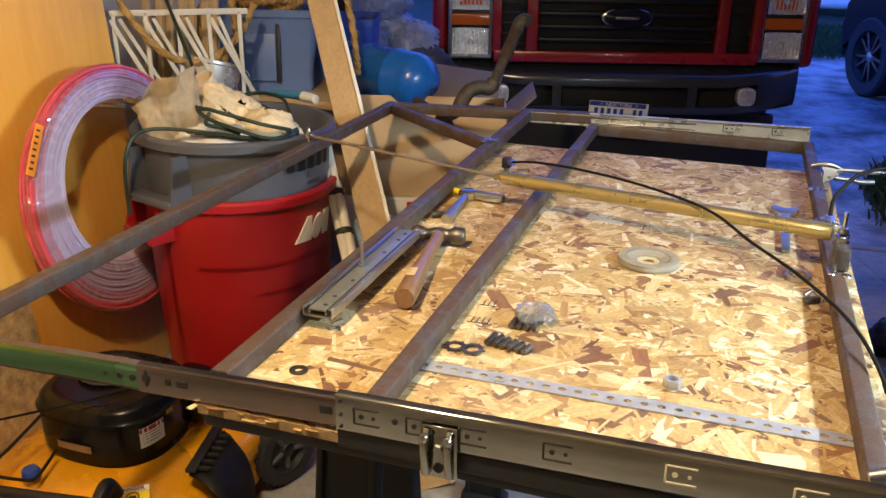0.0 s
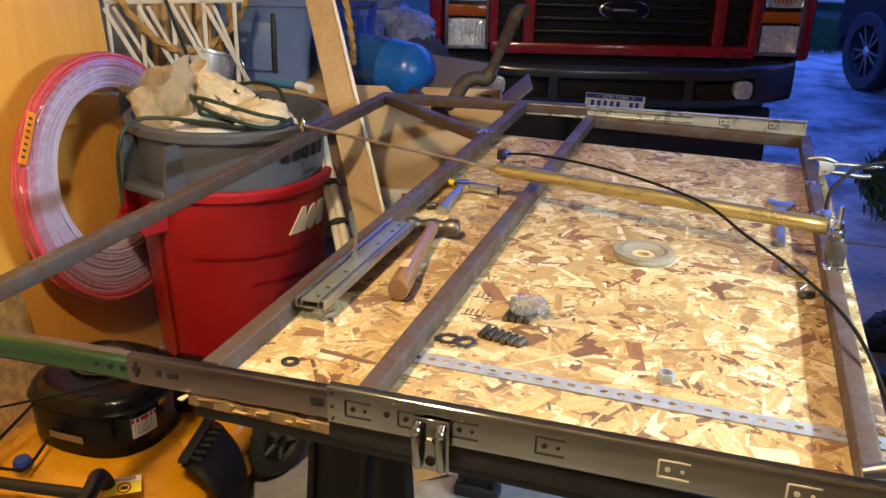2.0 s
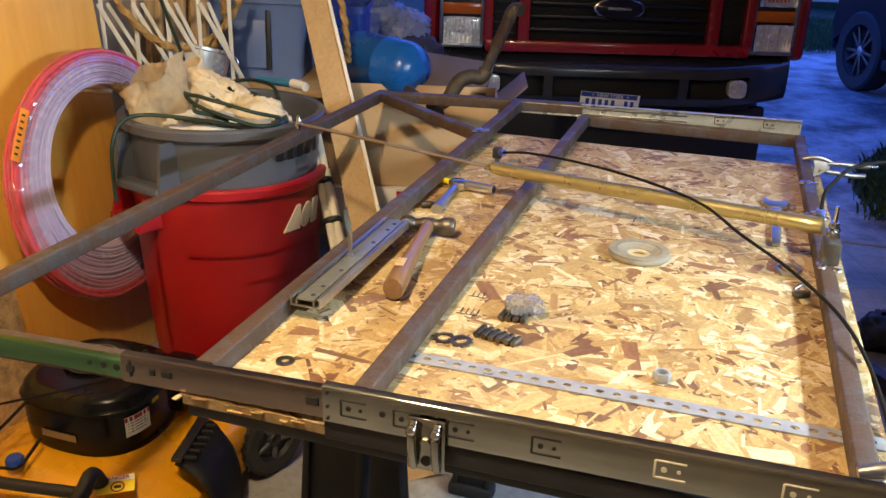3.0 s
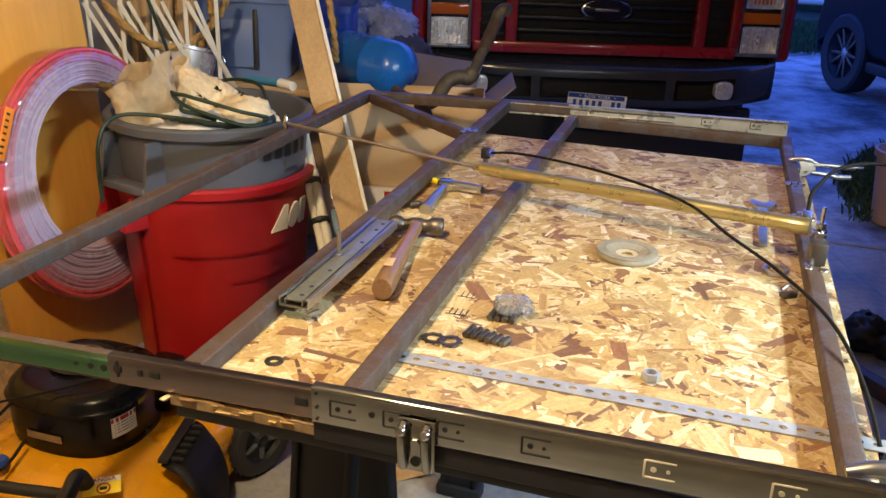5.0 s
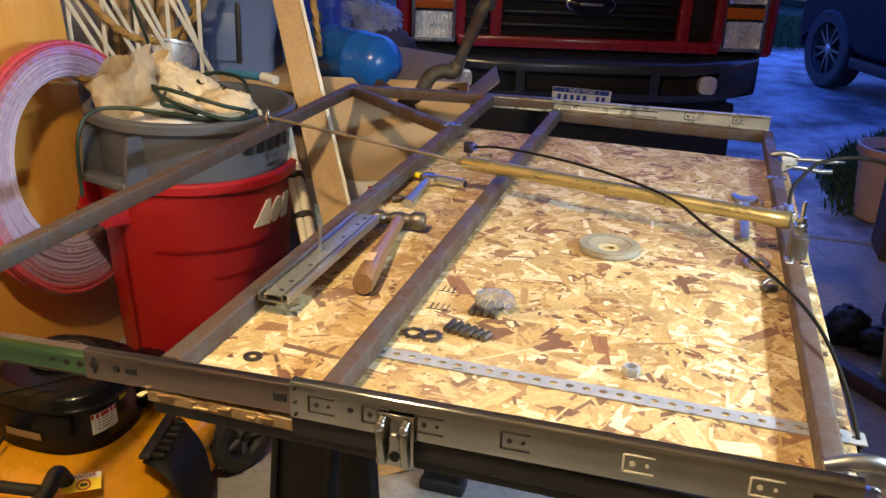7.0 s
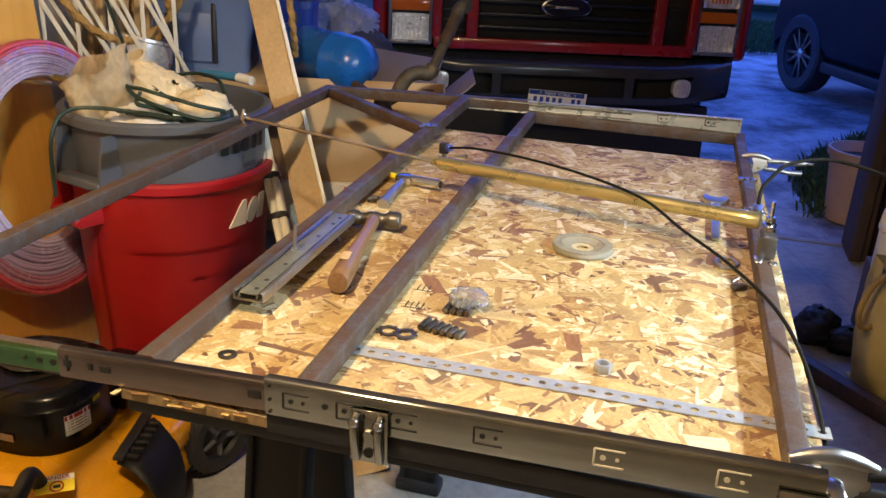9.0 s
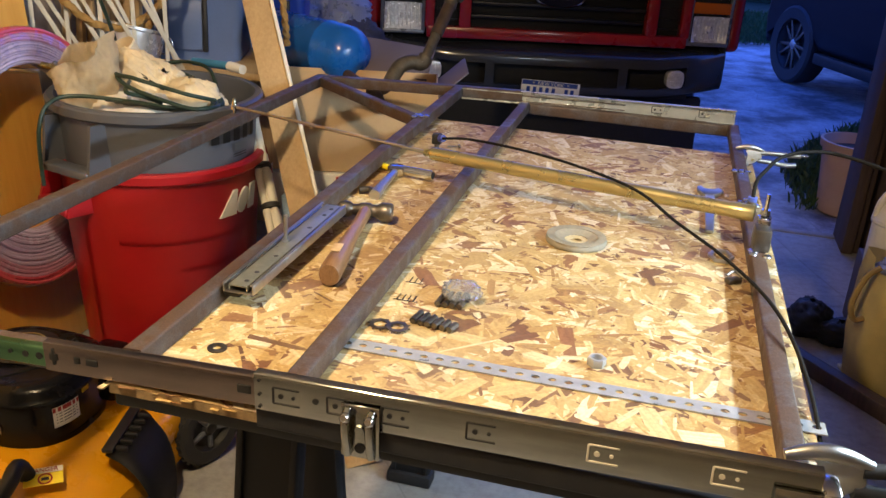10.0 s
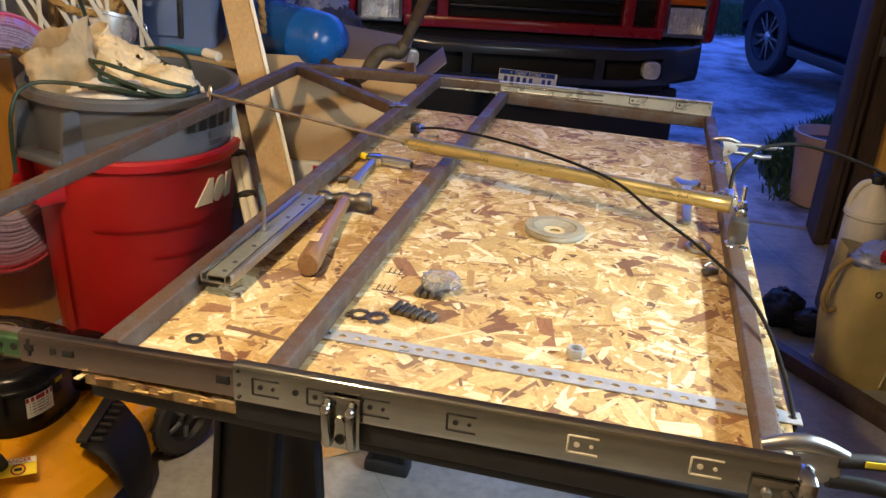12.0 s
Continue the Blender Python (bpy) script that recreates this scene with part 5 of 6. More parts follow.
# pencilled marks on the board
for y, n in ((0.405, 3), (0.335, 4)):
    for k in range(n):
        solid("pencil_mark", box((0.018 + 0.009 * k, y, B + 0.0009), (0.0016, 0.022, 0.0004), 0), M_INK_SHADE, "short dark pencil mark on the board", "pencil mark", "pencil marks")
    solid("pencil_mark", box((0.018 + 0.0045 * (n - 1), y - 0.012, B + 0.0009), (0.010 * n, 0.0016, 0.0004), 0), M_INK_SHADE, "short dark pencil mark on the board", "pencil mark", "pencil marks")

# ball peen hammer
ham = thing("ball_peen_hammer", (-0.1, 0.33, B), "ball peen hammer with a worn wooden handle", "hammer", turn=8.5)
prof = [(0, 0.0), (0.0165, 0.001), (0.0186, 0.006), (0.0183, 0.05), (0.0155, 0.11), (0.012, 0.19), (0.0115, 0.24), (0.0125, 0.29), (0.0115, 0.325), (0, 0.327)]
part("handle", lathe(prof, 28, m=Matrix.Translation((0, -0.005, 0.0215)) @ Matrix.Rotation(radians(-90), 4, "X") @ Matrix.Diagonal((1, 1.12, 1, 1))), M_HICKORY, ham, "worn brown wooden handle")
part("handle_sticker", box((-0.002, 0.065, 0.0432), (0.016, 0.035, 0.0012), 0.0003), M_PINE, ham, "worn pale patch")
hz, hy = 0.022, 0.312
part("head", lathe([(0, -0.052), (0.0165, -0.052), (0.0185, -0.049), (0.0185, -0.030), (0.0135, -0.022), (0.0130, -0.012), (0.0155, -0.008), (0.0155, 0.010), (0.0125, 0.016), (0.0110, 0.026),
                    (0.0150, 0.032), (0.0172, 0.042), (0.0150, 0.052), (0.008, 0.058), (0, 0.0595)], 32, m=Matrix.Translation((0.0, hy, hz)) @ Matrix.Rotation(radians(-90), 4, "Y")), M_FORGED, ham, "dark forged steel head")

# ratchet with a socket and a yellow grip
rat = thing("socket_ratchet", (-0.17, 0.87, B), "chrome ratchet with a socket lying on the board", "ratchet")
part("handle", cord([(-0.172, 0.765, B + 0.010), (-0.176, 0.82, B + 0.011), (-0.178, 0.88, B + 0.013), (-0.180, 0.93, B + 0.014)], 0.010, 12, 6, taper=lambda t: 1.25 - 0.5 * t), M_STEEL, rat, local=False)
part("pawl_head", lathe([(0, 0), (0.018, 0), (0.021, 0.004), (0.021, 0.018), (0.016, 0.022), (0, 0.022)], 28, m=pose(-0.181, 0.945, B + 0.002)), M_CHROME, rat, local=False)
part("socket", rod((-0.165, 0.947, B + 0.014), (-0.092, 0.934, B + 0.014), 0.011, 0.0115, 20), M_CHROME, rat, local=False)
part("socket_bore", rod((-0.0925, 0.934, B + 0.014), (-0.0915, 0.9338, B + 0.014), 0.008, seg=16), M_INK_SHADE, rat, local=False)
solid("yellow_marker", rod((-0.250, 0.985, B + 0.009), (-0.196, 0.962, B + 0.010), 0.0075, 0.007, 14), plain("yellow_plastic", (0.85, 0.66, 0.02), 0.4), "yellow plastic marker lying beside the ratchet", "marker")
solid("dark_fitting", cord([(-0.215, 0.79, B + 0.008), (-0.195, 0.80, B + 0.009), (-0.18, 0.785, B + 0.008)], 0.007, 10, 5), M_FORGED, "dark steel fitting lying beside the ratchet", "fitting")

# combination spanner near the far side
sp = thing("combination_wrench", (0.515, 0.95, B), "grey steel wrench lying flat on the board", "wrench", turn=-2)
jaw = [(-0.012, -0.02), (-0.026, 0.01), (-0.028, 0.032), (-0.020, 0.042), (-0.012, 0.022), (0.010, 0.022), (0.019, 0.042), (0.028, 0.030), (0.026, 0.008), (0.012, -0.02)]
part("jaw", prism(jaw, 0.009, Matrix.Translation((-0.003, 0.150, 0.001)), bevel=0.0012), M_STEEL, sp)
part("shank", prism([(-0.012, 0.133), (0.009, 0.133), (0.010, -0.11), (-0.006, -0.11)], 0.007, Matrix.Translation((0, 0, 0.002)), bevel=0.0014), M_STEEL, sp)
solid("hex_ring", cord([Vector((0.532, 0.716, B + 0.004)) + Vector((0.021 * math.cos(k * math.pi / 3), 0.030 * math.sin(k * math.pi / 3), 0)) for k in range(6)], 0.0042, 8, 0, closed=True), M_STEEL,
      "six sided steel ring lying on the board", "ring")
bm = box((0.549, 0.600, B + 0.006), (0.028, 0.016, 0.010), 0.003, rot=Matrix.Rotation(0.6, 4, "Z"))
cord([(0.537, 0.605, B + 0.012), (0.55, 0.615, B + 0.018), (0.565, 0.608, B + 0.010)], 0.003, 8, 5, bm)
solid("spring_clip", bm, M_FORGED, "small dark spring clip on the board", "clip")

# brass air cylinder with its rod, mounts and hoses
cyl = thing("air_cylinder", (0.25, 0.82, 0.98), "long brass air cylinder laid across the frame", "air cylinder")
CA, CB = Vector((-0.094, 0.904, 0.975)), Vector((0.580, 0.748, 0.985))
q = (CB - CA).normalized()
cm = Matrix.Translation(CA) @ q.to_track_quat("Z", "Y").to_matrix().to_4x4()
cl = (CB - CA).length
part("barrel", lathe([(0, 0), (0.008, 0), (0.010, 0.003), (0.0140, 0.006), (0.0148, 0.010), (0.0148, cl - 0.045), (0.0158, cl - 0.043), (0.0158, cl - 0.004), (0.0148, cl), (0, cl)], 40, m=cm), M_BRASS, cyl, local=False)
RK = Vector((-0.700, 1.165, 0.955))
part("piston_rod", rod(CA + q * 0.002, RK, 0.0042, seg=12), M_STEEL, cyl, local=False)
part("gland_nut", rod(CA - q * 0.012, CA + q * 0.002, 0.0085, seg=6), M_BRASS, cyl, local=False)
part("rod_eye", lathe([(0, 0.03), (0.004, 0.03), (0.005, 0.022), (0.007, 0.018), (0.007, 0.012), (0.011, 0.010), (0.011, 0.002), (0.005, 0), (0.005, -0.02), (0, -0.02)], 16, m=Matrix.Translation(RK + Vector((0, 0, -0.008)))), M_CHROME, cyl, "chrome rod end bolt", local=False)
mount = thing("pivot_mount", (0.592, 0.72, T), "chrome bolts and welded bracket holding the cylinder", "bracket")
part("bracket", box((0.594, 0.700, T + 0.022), (0.030, 0.045, 0.042), 0.003), M_FORGED, mount, local=False)
part("clevis", box((0.596, 0.722, T + 0.040), (0.020, 0.030, 0.024), 0.003), M_CHROME, mount, local=False)
part("bolt", lathe([(0, 0.092), (0.0036, 0.092), (0.004, 0.062), (0.0085, 0.062), (0.0095, 0.052), (0.0055, 0.051), (0.0125, 0.049), (0.0125, 0.045), (0.0055, 0.044), (0.0095, 0.040), (0.0095, 0.030), (0.005, 0.029), (0.005, 0.0), (0, 0)], 12,
                    m=pose(0.597, 0.738, T + 0.002)), M_CHROME, mount, local=False)
part("fitting", rod((0.574, 0.770, 0.975), (0.574, 0.770, 1.004), 0.008, 0.0075, 12), M_FORGED, mount, local=False)
part("fitting_collar", rod((0.574, 0.770, 1.002), (0.574, 0.770, 1.010), 0.0085, seg=16), plain("blue_collar", (0.08, 0.12, 0.45), 0.4), mount, "blue push-in collar", local=False)
part("weld_bead", weld((0.592, 0.678, T + 0.001), 0.016, 5), M_WELD, mount, local=False)

hose = thing("air_hose", (0.3, 0.8, 0.98), "thin black air hose running over the cylinder", "hose")
part("hose", cord([(-0.128, 1.130, 0.948), (-0.04, 1.055, 0.975), (0.10, 0.95, 0.995), (0.24, 0.845, 1.004), (0.36, 0.755, 0.998), (0.44, 0.66, 0.978), (0.52, 0.545, 0.968), (0.588, 0.40, 0.958), (0.622, 0.26, 0.935), (0.640, 0.13, 0.885), (0.640, 0.03, 0.80), (0.62, -0.02, 0.65), (0.55, 0.05, 0.45)], 0.0030, 10, 10), M_HOSE, hose, local=False)
part("elbow_fitting", box((-0.140, 1.142, 0.943), (0.024, 0.022, 0.026), 0.004), M_BLACK, hose, "black elbow fitting", local=False)
part("fitting_foot", rod((-0.140, 1.142, B + 0.001), (-0.140, 1.142, 0.935), 0.006, seg=10), M_FORGED, hose, local=False)
part("collar", rod((-0.130, 1.134, 0.947), (-0.120, 1.125, 0.950), 0.009, seg=14), plain("blue_collar_small", (0.05, 0.06, 0.30), 0.4), hose, "blue push-in collar", local=False)
solid("supply_hose", cord([(0.574, 0.770, 1.008), (0.578, 0.80, 1.030), (0.595, 0.86, 1.035), (0.64, 0.95, 1.050), (0.725, 1.00, 1.055), (0.82, 0.94, 1.050), (0.88, 0.82, 1.045), (1.0, 0.55, 1.0), (1.2, 0.3, 0.85), (1.4, 0.1, 0.5), (1.5, 0.0, 0.02)], 0.0038, 10, 10), M_HOSE,
      "black air hose arching away from the cylinder", "hose")


def locking_pliers(where, turn, flip, label, grip):
    """Curved jaw, flat body plate, pivot and two handles."""
    ob = thing("locking_clamp", where, label, "clamp", "clamps on the frame", turn=turn)
    up = cord([(-0.012, 0, 0.004), (0.02, 0, 0.012), (0.05, 0, 0.011), (0.085, 0, 0.0)], 0.0085, 10, 6, taper=lambda t: 0.75 + 0.5 * math.sin(math.pi * t))
    part("upper_jaw", up, M_STEEL, ob, "polished curved jaw")
    low = prism([(0.02, 0.0), (0.078, -0.002), (0.082, -0.028), (0.05, -0.052), (0.028, -0.050), (0.034, -0.022)], 0.010, Matrix.Translation((0, 0.005, 0.004)) @ Matrix.Rotation(radians(90), 4, "X"), bevel=0.002)
    part("body_plate", low, plain("pale_grey_casting", (0.55, 0.54, 0.50), 0.45, 0.4), ob, "pale metal body")
    part("lower_jaw", cord([(0.04, 0, -0.048), (0.01, 0, -0.054), (-0.012, 0, -0.046), (-0.012, 0, -0.036)], 0.007, 8, 6), M_STEEL, ob)
    part("pivot", rod((0.050, -0.008, -0.032), (0.050, 0.008, -0.032), 0.005, seg=12), M_BRASS, ob)
    part("handle", cord([(0.075, 0, -0.006), (0.12, 0, -0.004), (0.17, 0, -0.006), (0.21, 0, -0.004)], 0.009, 10, 6), grip, ob)
    part("handle", cord([(0.070, 0, -0.034), (0.11, 0, -0.036), (0.16, 0, -0.042), (0.20, 0, -0.040)], 0.009, 10, 6), grip, ob)
    part("screw_end", rod((0.21, 0, -0.004), (0.235, 0, -0.004), 0.005, seg=10), M_CHROME, ob)
    if flip:
        part("yellow_print", box((0.125, -0.0088, -0.002), (0.045, 0.002, 0.008), 0.0005), plain("yellow_print", (0.6, 0.5, 0.03), 0.5), ob)
    return ob


locking_pliers((0.585, 0.012, T + 0.008), 8, True, "locking clamp with black handles gripping the frame corner", M_BLACK)
locking_pliers((0.590, 1.39, T + 0.008), 6, False, "locking clamp with bare metal handles gripping the frame", M_STEEL).scale = (0.72, 0.72, 0.72)

# ---- the lawn mower by the plywood ----
mow = thing("lawn_mower", (-1.055, 0.70, 0.0), "yellow lawn mower with a black engine cover", "lawn mower")


def deck_fn(u, v):
    a = 2 * math.pi * u
    c, s = math.cos(a), math.sin(a)
    e = 1.0 / max((abs(c) ** 3.2 + abs(s) ** 3.2) ** (1 / 3.2), 1e-6)
    prof = [(0.0, 0.215), (0.45, 0.215), (0.62, 0.205), (0.74, 0.175), (0.90, 0.150), (0.98, 0.125), (1.0, 0.06)]
    t = v * (len(prof) - 1)
    i = min(int(t), len(prof) - 2)
    k = t - i
    r, z = prof[i][0] * (1 - k) + prof[i + 1][0] * k, prof[i][1] * (1 - k) + prof[i + 1][1] * k
    return (c * e * r * 0.335, s * e * r * 0.34, z)


part("deck", quad_grid(deck_fn, 64, 24, closed_u=True), M_YELLOW, mow, "glossy yellow steel deck")
part("deck_hump", box((0.23, 0.11, 0.16), (0.20, 0.24, 0.11), 0.045, seg=5), M_YELLOW, mow)
part("deck_front", box((0.10, 0.26, 0.17), (0.48, 0.15, 0.09), 0.04, seg=5), M_YELLOW, mow)
ex, ey, EZ = -0.004, 0.01, -0.052


def oval_lathe(profile, sx, sy, p=2.6, seg=56):
    bm = bmesh.new()
    rings = []
    for r, z in profile:
        ringv = []
        for k in range(seg):
            a = 2 * math.pi * k / seg
            c, s = math.cos(a), math.sin(a)
            e = 1.0 / (abs(c) ** p + abs(s) ** p) ** (1 / p)
            ringv.append(bm.verts.new((ex + c * e * r * sx, ey + s * e * r * sy, z + EZ)))
        rings.append(ringv)
    for a, b in zip(rings, rings[1:]):
        for k in range(seg):
            bm.faces.new((a[k], a[(k + 1) % seg], b[(k + 1) % seg], b[k]))
    bm.faces.new(rings[0][::-1])
    bm.faces.new(rings[-1])
    return bm


M_GLOSSBLACK = plain("gloss_black_cover", (0.004, 0.004, 0.005), 0.24, vary=0.2, bump=0.03, Specular_IOR_Level=0.3)
part("engine_base", oval_lathe([(0.90, 0.12), (0.94, 0.17), (0.97, 0.24), (0.97, 0.28)], 0.172, 0.157), M_GLOSSBLACK, mow)
part("engine_cover", oval_lathe([(0.95, 0.28), (1.0, 0.285), (1.02, 0.385), (1.05, 0.390), (1.05, 0.398), (1.01, 0.406), (0.985, 0.420), (0.93, 0.430), (0.80, 0.434), (0.74, 0.430), (0.40, 0.436), (0.1, 0.438)], 0.168, 0.158, 3.0), M_GLOSSBLACK, mow, "glossy black engine cover")
part("cover_ring", lathe([(0.075, 0.436), (0.085, 0.444), (0.078, 0.450), (0.02, 0.452), (0, 0.452)], 32, m=Matrix.Translation((ex - 0.02, ey + 0.02, EZ))), M_BLACK, mow)
part("badge_ring", lathe([(0.052, 0.452), (0.054, 0.4535), (0.050, 0.4535), (0.050, 0.452)], 32, m=Matrix.Translation((ex - 0.02, ey + 0.02, EZ + 0.001))), M_BRASS, mow, "thin gold badge ring")
for k in range(5):
    part("cooling_slot", box((ex + 0.06 + 0.012 * k, ey + 0.09 - 0.01 * k, 0.434 + EZ), (0.006, 0.05, 0.004), 0.001), M_INK_SHADE, mow)


def engine_label(angle, z, w, h, mat, name, label=""):
    a0 = radians(angle)

    def fn(u, v):
        a = a0 + (u - 0.5) * w / 0.165
        c, s = math.cos(a), math.sin(a)
        e = 1.0 / (abs(c) ** 3.0 + abs(s) ** 3.0) ** (1 / 3.0)
        return (ex + c * e * 0.1735, ey + s * e * 0.1630, z + EZ + (v - 0.5) * h)
    bm = quad_grid(fn, 6, 1)
    bmesh.ops.solidify(bm, geom=bm.faces[:], thickness=-0.0012)
    return part(name, bm, mat, mow, label)


engine_label(-26, 0.348, 0.068, 0.055, M_LABEL, "warning_label", "white warning label")
engine_label(-26, 0.368, 0.067, 0.012, M_RED, "label_band", "red label band")
for k in range(4):
    engine_label(-26, 0.356 - 0.008 * k, 0.054, 0.0024, M_GREY, "label_line")
engine_label(-5, 0.385, 0.026, 0.020, plain("hazard_yellow", (0.8, 0.62, 0.02), 0.5), "hazard_mark", "yellow hazard mark")
engine_label(-92, 0.322, 0.095, 0.020, M_PINE, "spec_label", "tan printed label")
# front wheel, side flap, cap and sign
wheel_at = Matrix.Translation((0.352, 0.235, 0.110)) @ Matrix.Rotation(radians(-20), 4, "Z") @ Matrix.Scale(1.10, 4) @ Matrix.Rotation(radians(90), 4, "Y")
wheel = part("wheel", lathe([(0.060, -0.026), (0.088, -0.028), (0.096, -0.022), (0.098, 0.0), (0.096, 0.022), (0.088, 0.028), (0.060, 0.026), (0.060, -0.026)], 48, m=wheel_at), M_RUBBER, mow, "black rubber wheel")
bm = bmesh.new()
for k in range(30):
    for s in (-1, 1):
        box((0.0975, 0, 0.011 * s), (0.006, 0.009, 0.017), 0.0, bm)
    bmesh.ops.rotate(bm, verts=bm.verts, cent=(0, 0, 0), matrix=Matrix.Rotation(2 * math.pi / 30, 3, "Z"))
bm.transform(wheel_at)
tread = part("tread_block", bm, M_RUBBER, wheel, smooth=0)
tread["kind"] = "stuff"
part("rim", lathe([(0, 0.010), (0.016, 0.024), (0.022, 0.014), (0.050, 0.010), (0.061, 0.024), (0.061, -0.024), (0, -0.020)], 40, m=wheel_at), M_BLACK, wheel)
for k in range(5):
    bm = box((0.036, 0, 0.016), (0.040, 0.012, 0.010), 0.003)
    bm.transform(wheel_at @ Matrix.Rotation(2 * math.pi * k / 5, 4, "Z"))
    part("spoke", bm, M_GREY, wheel)


def flap_fn(u, v):
    """The chute: a flange along the hinge, a domed top and a skirt that drops to the floor side."""
    a = v * 1.75
    x = 0.280 + 0.128 * math.sin(min(a, 1.5708)) + 0.012 * v + 0.022 * u * (1 - v)
    z = 0.228 - 0.155 * (1 - math.cos(a)) ** 1.15
    y = -0.100 + (0.205 - 0.05 * v) * u - 0.015 * v
    edge = 1 - (abs(u - 0.5) * 2) ** 6
    return (x - 0.05 * u, y, z - 0.030 * (1 - edge) * (0.25 + v))


bm = quad_grid(flap_fn, 24, 20)
bmesh.ops.solidify(bm, geom=bm.faces[:], thickness=0.010)
part("discharge_flap", bm, M_BLACK, mow, "black plastic discharge chute flap")
part("flap_flange", box((0.265, -0.005, 0.236), (0.028, 0.200, 0.012), 0.004, rot=Matrix.Rotation(radians(13), 4, "Z")), M_BLACK, mow)
for k in range(6):
    part("flap_rib", box((0.310 - 0.006 * k, -0.075 + 0.028 * k, 0.232), (0.030, 0.010, 0.012), 0.003, rot=Matrix.Rotation(radians(13), 4, "Z")), M_BLACK, mow)
sign_m = Matrix.Translation((0.190, -0.205, 0.214)) @ Matrix.Rotation(radians(35), 4, "Z") @ Matrix.Rotation(radians(14), 4, "X")
bm = box((0, 0, 0), (0.085, 0.052, 0.002), 0.0005)
bm.transform(sign_m)
sign = part("danger_sign", bm, plain("sign_yellow", (0.85, 0.66, 0.03), 0.4), mow, "yellow and white safety sign")
bm = box((0, 0.0165, 0.0016), (0.083, 0.016, 0.001), 0)
bm.transform(sign_m)
part("sign_band", bm, M_LABEL, sign)
lettering("sign_word", "DANGER", 0.0155, sign_m @ Matrix.Translation((0, 0.0165, 0.0026)), M_RED, sign)
bm = lathe([(0.0125, 0), (0.016, 0), (0.016, 0.001), (0.0125, 0.001), (0.0125, 0)], 24, m=sign_m @ Matrix.Translation((0.004, -0.009, 0.0014)))
part("sign_ring", bm, M_RED, sign)
bm = box((0.004, -0.009, 0.0018), (0.016, 0.008, 0.001), 0)
bm.transform(sign_m)
part("sign_shape", bm, M_INK_SHADE, sign)
part("fuel_cap", lathe([(0, 0.022), (0.018, 0.022), (0.022, 0.016), (0.022, 0), (0, 0)], 24, m=Matrix.Translation((-0.085, -0.225, 0.215))), M_DEEPBLUE, mow, "dark blue cap")
part("handle_bracket", cord([(0.150, -0.36, 0.19), (0.165, -0.29, 0.240), (0.160, -0.245, 0.260), (0.155, -0.215, 0.215)], 0.019, 12, 6), M_BLACK, mow)
part("handle_bar", cord([(0.145, -0.285, 0.235), (0.0, -0.308, 0.235), (-0.20, -0.335, 0.235), (-0.34, -0.36, 0.24)], 0.014, 12, 6), M_BLACK, mow)
part("pull_cord", cord([(0.091, -0.026, 0.392), (0.026, -0.125, 0.395), (-0.045, -0.215, 0.400), (-0.137, -0.324, 0.405)], 0.003, 8, 6), M_HOSE, mow)
part("throttle_cable", cord([(-0.054, -0.167, 0.260), (-0.048, -0.247, 0.235), (-0.079, -0.268, 0.235), (-0.179, -0.287, 0.240)], 0.004, 8, 6), M_HOSE, mow)
part("choke_cable", cord([(-0.105, -0.142, 0.340), (-0.113, -0.185, 0.320), (-0.131, -0.237, 0.290), (-0.161, -0.303, 0.250)], 0.004, 8, 6), M_HOSE, mow)
part("cover_vent", box((0.145, 0.13, 0.355 + EZ), (0.09, 0.10, 0.14), 0.02), M_GLOSSBLACK, mow)

# ---- outside: the red pickup, the other car, lawn ----
M_TRUCK = plain("red_car_paint", (0.33, 0.010, 0.014), 0.25, vary=0.08, scale=3, bump=0.0, Coat_Weight=0.8)
M_BUMPER = plain("charcoal_bumper", (0.045, 0.049, 0.058), 0.20, 0.3, vary=0.12, scale=4, bump=0.03, Coat_Weight=0.5)
M_GRILLE = plain("dark_grille_bar", (0.018, 0.019, 0.022), 0.40, 0.2, vary=0.15)
M_VOID = plain("deep_black_mesh", (0.008, 0.008, 0.009), 0.7, vary=0.3, scale=40)
M_LENS = clear("headlight_glass", (0.95, 0.97, 1.0), 0.02, 1.0)
M_AMBER = clear("amber_glass", (0.80, 0.18, 0.02), 0.12, 0.25)
M_REFLECT = plain("headlight_reflector", (0.86, 0.88, 0.93), 0.22, 0.30, 0.3, 45, 0.3)
M_BEZEL = plain("satin_lamp_bezel", (0.22, 0.24, 0.29), 0.3, 0.5, 0.1)
TRUCK_TURN = 18.4
truck = thing("pickup_truck", (-0.19, 3.71, 0.0), "red full-size pickup truck parked facing the garage", "truck", turn=TRUCK_TURN)


def tp(name, bm, mat, label="", under=None):
    return part(name, bm, mat, under or truck, label)


# nose: red surround with three dark openings
RZ0, RZ1 = 0.815, 1.300
tp("grille_sill", box((0, 0.01, 0.842), (1.36, 0.07, 0.060), 0.012), M_TRUCK)
tp("grille_header", box((0, 0.02, 1.285), (1.36, 0.09, 0.06), 0.012), M_TRUCK)
for s in (-1, 1):
    tp("grille_post", box((s * 0.485, 0.012, 1.06), (0.062, 0.066, 0.40), 0.010), M_TRUCK)
    tp("grille_post", box((s * 0.665, 0.016, 1.06), (0.050, 0.066, 0.40), 0.010), M_TRUCK)
    tp("side_mesh", box((s * 0.578, 0.045, 1.06), (0.13, 0.02, 0.40), 0.002), M_VOID)
    for k in range(7):
        tp("mesh_bar", box((s * 0.578, 0.032, 0.90 + 0.052 * k), (0.125, 0.008, 0.008), 0.002), M_GRILLE)
